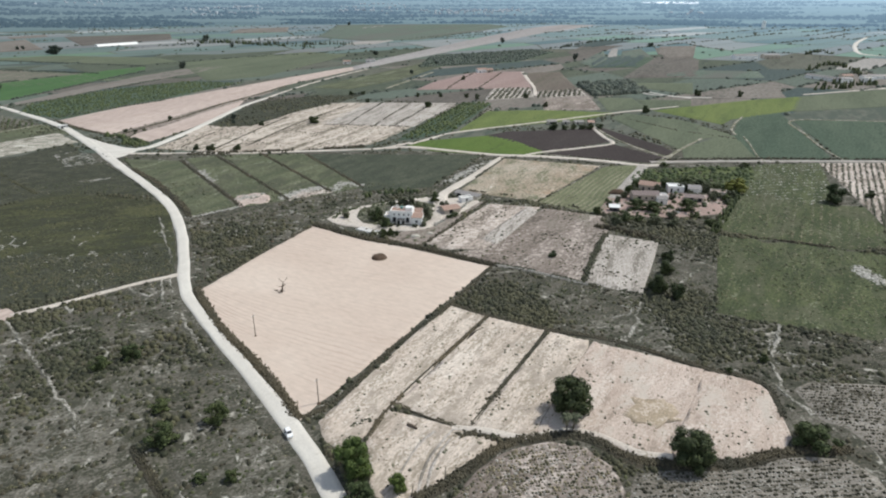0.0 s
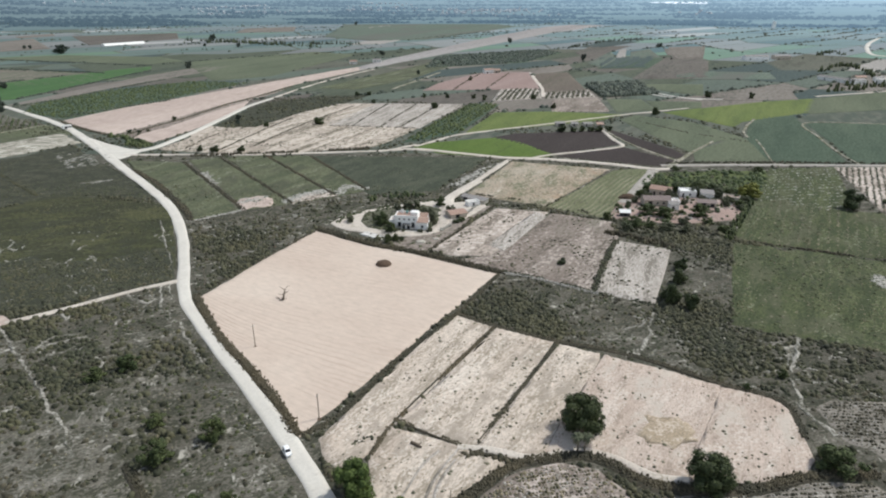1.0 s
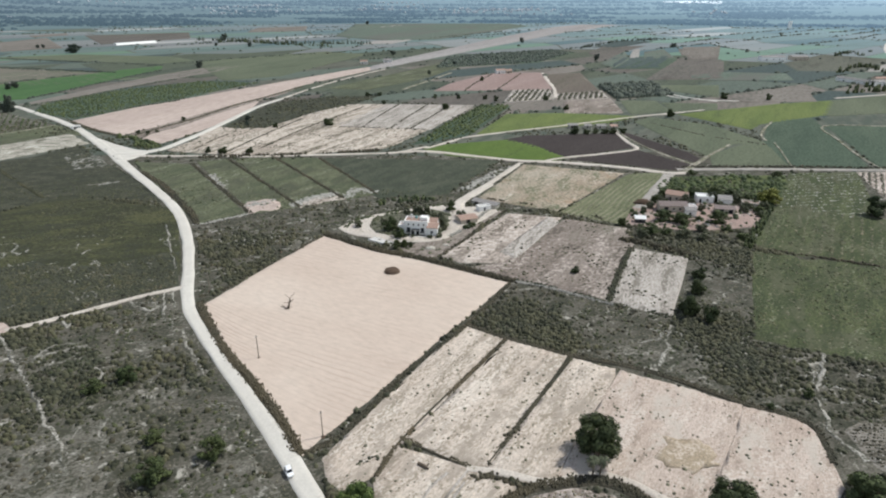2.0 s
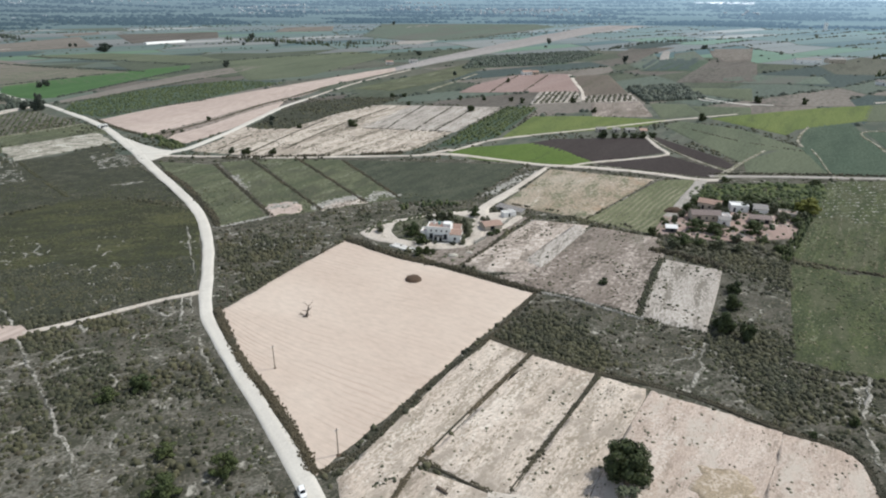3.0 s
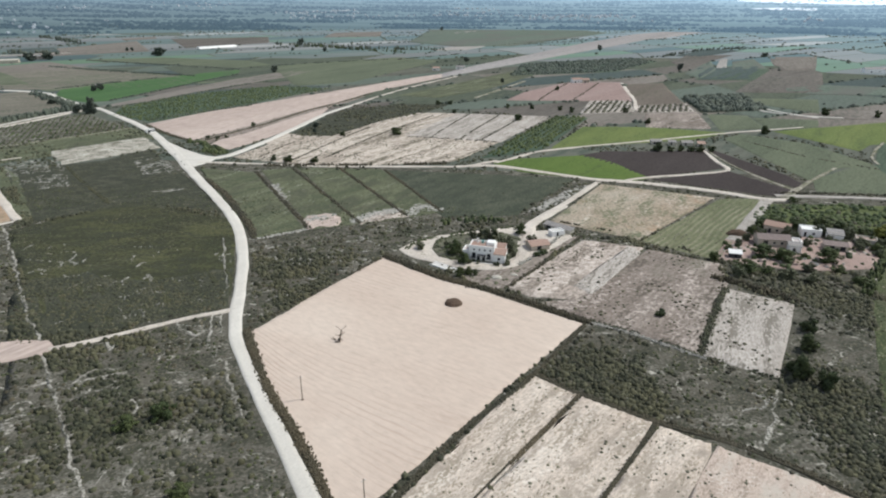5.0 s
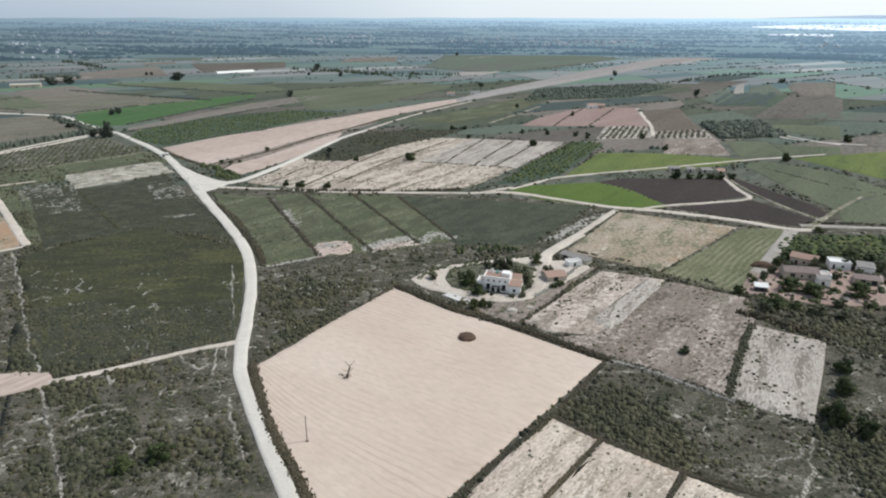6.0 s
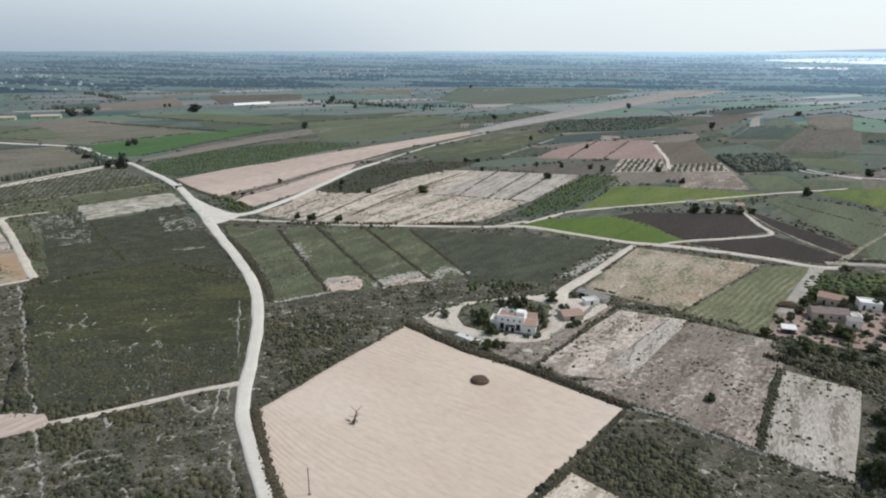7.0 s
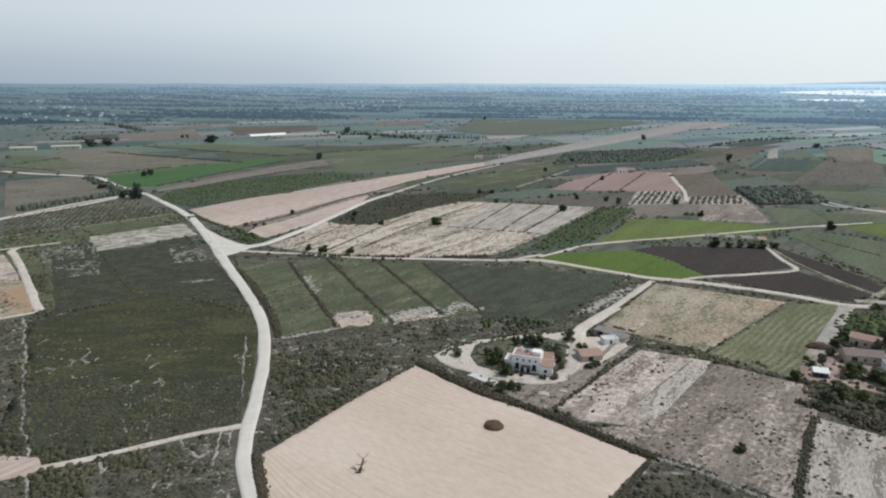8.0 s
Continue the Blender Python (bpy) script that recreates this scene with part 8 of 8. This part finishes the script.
part("terrace", boxed(-0.5, 11.0, -2.6, -0.95, -0.1, 0.25, 0.02), CONCRETE, house)
part("porch_shade", boxed(3.4, 7.0, -1.6, -0.02, 2.75, 2.9, 0.02), SHUTTER, house, "dark porch canopy")
for u in (3.5, 6.8):
    part("porch_post", boxed(u, u + 0.12, -1.55, -1.43, 0.25, 2.75, 0.01), SHUTTER, house)

garage = building("outbuilding", "small outbuilding with a clay-tiled roof beside the drive", 0.8, 277.6, 24, "shed")
block(garage, 0, 0, 8.2, 6.5, 2.2, CREAM, ROOFTILE, "gable", [(2.5, 4.5, 0.1, 2.0, "door")], pitch=0.9)
shed = building("concrete_shed", "low pale concrete shed in the house plot", 9.6, 295.1, 25, "shed")
block(shed, 0, 0, 6.0, 4.0, 2.4, WHITEWASH, CONCRETE, "flat", [(2.2, 3.2, 0.1, 2.0, "door")])

lean_to = building("open_lean_to", "long grey-roofed lean-to along the plot wall", 5.9, 307.2, -34, "shed")
block(lean_to, 0, 0, 14.0, 3.5, 1.7, STONE, METALROOF, "shed", [(1.5, 4.0, 0.1, 1.9, "door"), (8.0, 10.5, 0.1, 1.9, "door")], pitch=0.5)


def slab(name, label, x, y, turn, w, d, h, material, category="slab"):
    base = tagged(new(name), label, category)
    base.matrix_basis = pose(x, y, 0.1, 0, 0, turn)
    part("deck", boxed(-w / 2, w / 2, -d / 2, d / 2, 0, h, 0.04), material, base)
    bm = bmesh.new()
    for a, b, c, e in ((-w / 2 - 0.25, w / 2 + 0.25, -d / 2 - 0.25, -d / 2 - 0.004), (-w / 2 - 0.25, w / 2 + 0.25, d / 2 + 0.004, d / 2 + 0.25)):
        box(bm, a, b, c, e, 0, h + 0.15, 0.03)
    part("kerb", bm, WHITEWASH, base)


slab("concrete_slab", "white concrete slab beside the drive", -33.0, 256.5, -32, 11.5, 3.0, 0.3, CONCRETE)

for line, tall in (([(-4.1, 262.6), (3.8, 276.7), (11.7, 293.9), (16.6, 303.5)], 0.9), ([(18.9, 219.7), (31.5, 214.4), (43.2, 207.5), (51.6, 202.3)], 0.45)):
    hedge("stone_wall", "tumbled pale dry-stone wall in the weeds", line, 0.7, tall, CHALK, 6, 0.1, "wall", 0.5)
hedge("garden_hedge", "planted shrubs round the gravel yard", [(-52.0, 268.8), (-48.8, 279.9), (-39.0, 288.8), (-24.0, 297.2), (-9.4, 304.0)], 1.2, 1.1, SHRUB, 1.6, 0.4, "hedge", 0.8, 0.1)
hedge("garden_hedge", "low shrubs bordering the garden", [(-39.5, 275.0), (-38.4, 284.9), (-28.1, 292.2), (-11.4, 295.8), (-6.1, 291.8), (-6.6, 274.5), (-12.6, 263.9), (-23.8, 262.0), (-35.6, 266.0)], 1.4, 0.9, CROWN_OLIVE, 2.4, 0.3, "hedge", 0.8, 0.3)

# the farm
barn = building("barn", "long barn with a weathered tiled roof in the yard", 96.0, 297.5, -2, "barn", "farm buildings")
block(barn, 0, 0, 13.0, 7.0, 3.2, CREAM, OLDTILE, "gable", [(2, 4, 0.1, 2.6, "door"), (6, 7, 1.2, 2.2, "window"), (9, 10, 1.2, 2.2, "window")], pitch=1.3)
block(barn, 13.03, -2.0, 3.6, 5.0, 3.6, WHITEWASH, FLATROOF, "flat", [(1.2, 2.2, 1.5, 2.6, "window")])
hall = building("farmhouse", "farmhouse with a faded clay roof", 104.0, 316.0, -30, "house", "farm buildings")
block(hall, 0, 0, 10.0, 6.5, 3.4, CREAM, ROOFTILE, "gable", [(2, 3.1, 0.1, 2.2, "door"), (5, 6, 1.1, 2.2, "window"), (8, 9, 1.1, 2.2, "window")], pitch=1.3)
white_a = building("white_cottage", "white flat-roofed cottage at the farm", 118.5, 312.0, -8, "house", "farm buildings")
block(white_a, 0, 0, 8.0, 6.0, 3.4, WHITEWASH, WHITEWASH, "flat", [(1.2, 2.2, 0.1, 2.2, "door"), (4.5, 5.5, 1.1, 2.1, "window")])
white_b = building("white_cottage", "white cottage with a lean-to roof at the farm", 128.0, 308.5, -14, "house", "farm buildings")
block(white_b, 0, 0, 6.0, 5.0, 3.0, WHITEWASH, METALROOF, "shed", [(1.2, 2.2, 0.1, 2.1, "door")], pitch=0.8)
ruin = building("stone_outhouse", "pale roofless outhouse at the farm's edge", 138.5, 306.5, -20, "shed", "farm buildings")
block(ruin, 0, 0, 8.0, 5.0, 2.3, STONE, YARD, "flat", [(2, 3.4, 0.1, 2.0, "door")])
white_c = building("white_cottage", "white-walled store in front of the barn", 106.5, 291.5, -4, "house", "farm buildings")
block(white_c, 0, 0, 4.5, 3.5, 3.0, WHITEWASH, METALROOF, "shed", [(1.2, 2.4, 0.1, 2.1, "door")], pitch=0.6)
lean = building("sheet_roof_shed", "small shed with a white sheet roof", 80.5, 282.5, -8, "shed", "farm buildings")
block(lean, 0, 0, 4.5, 2.6, 2.0, SHUTTER, PLASTIC, "shed", [(2, 3, 0.1, 1.9, "door")], pitch=0.7)
south = building("long_shed", "long low shed with a weathered tiled roof", 122.0, 297.0, -12, "shed", "farm buildings")
block(south, 0, 0, 9.0, 3.6, 2.2, CREAM, OLDTILE, "shed", [(2, 4, 0.1, 2.0, "door"), (6, 8, 0.1, 2.0, "door")], pitch=0.7)

# huts by the dark field
for x, y, w, turn, roof in ((83.0, 487.5, 7, 8, METALROOF), (94.5, 487.0, 5, -5, METALROOF), (104, 486, 7, 4, METALROOF), (114, 485.0, 5, 0, ROOFTILE)):
    hut = building("field_hut", "low grey hut at the dark field's edge", x, y, turn, "hut", "field huts")
    block(hut, 0, 0, w, 4.5, 2.0, STONE, roof, "shed", [(1.5, 2.6, 0.1, 2.0, "door")], pitch=0.7)

# far farms
for x, y, w, d, h, turn, wall, roof, kind in ((430, 757, 46, 7, 3.5, -68, WHITEWASH, METALROOF, "gable"), (447, 716, 16, 9, 4, 6, WHITEWASH, METALROOF, "gable"), (462, 735, 12, 9, 5, 0, CREAM, ROOFTILE, "gable"), (478, 716, 12, 9, 5, 10, WHITEWASH, FLATROOF, "flat"), (490, 742, 34, 7, 3.5, 4, WHITEWASH, METALROOF, "gable"), (436, 962, 34, 12, 5, 0, WHITEWASH, METALROOF, "gable"), (482, 966, 24, 12, 5, 4, CREAM, METALROOF, "gable"), (44, 803, 12, 7, 4, 20, WHITEWASH, ROOFTILE, "gable"), (56, 806, 8, 6, 3.5, 20, CREAM, ROOFTILE, "gable"), (-806, 886, 40, 12, 4.5, 30, CREAM, STONE, "gable"), (-848, 852, 34, 12, 4.5, 30, CREAM, STONE, "gable"), (-788, 955, 18, 9, 4.5, 30, CREAM, METALROOF, "gable"), (-487, 684, 5, 4, 2.6, 20, WHITEWASH, METALROOF, "shed"), (-292, 470, 6, 4, 2.6, 40, WHITEWASH, CONCRETE, "flat"), (-140, 905, 10, 6, 3, 10, WHITEWASH, ROOFTILE, "gable"), (-110, 925, 12, 6, 3, 10, WHITEWASH, METALROOF, "gable")):
    far = building("far_farm_building", "far farm building with pale walls among fields", x, y, turn, "building", "far farm buildings")
    block(far, 0, 0, w, d, h, wall, roof, kind, [(w * 0.2, w * 0.2 + 1.6, 0.1, 2.2, "door"), (w * 0.5, w * 0.5 + 1.2, 1.2, 2.2, "window"), (w * 0.75, w * 0.75 + 1.2, 1.2, 2.2, "window")], pitch=1.5)
tower = building("white_tower", "slim white tower far off on the plain", 836, 1716, 0, "tower")
block(tower, 0, 0, 7, 7, 17, WHITEWASH, WHITEWASH, "flat", [(2.5, 4.5, 10, 12, "window")])


def greenhouse(x, y, turn, length, bays):
    """A long plastic tunnel in several bays."""
    base = building("greenhouse", "long white plastic greenhouse on the far plain", x, y, turn, "greenhouse")
    for k in range(bays):
        bm = bmesh.new()
        arc = [(6 * math.cos(math.pi * j / 10), 4.0 * math.sin(math.pi * j / 10)) for j in range(11)]
        a, b = ([bm.verts.new((e, q + 12 * k, z)) for q, z in arc] for e in (0, length))
        for j in range(10):
            bm.faces.new((a[j], a[j + 1], b[j + 1], b[j]))
        bm.faces.new(a[::-1])
        bm.faces.new(b)
        part("tunnel", bm, PLASTIC, base)


greenhouse(-630, 1180, 52, 75, 1)
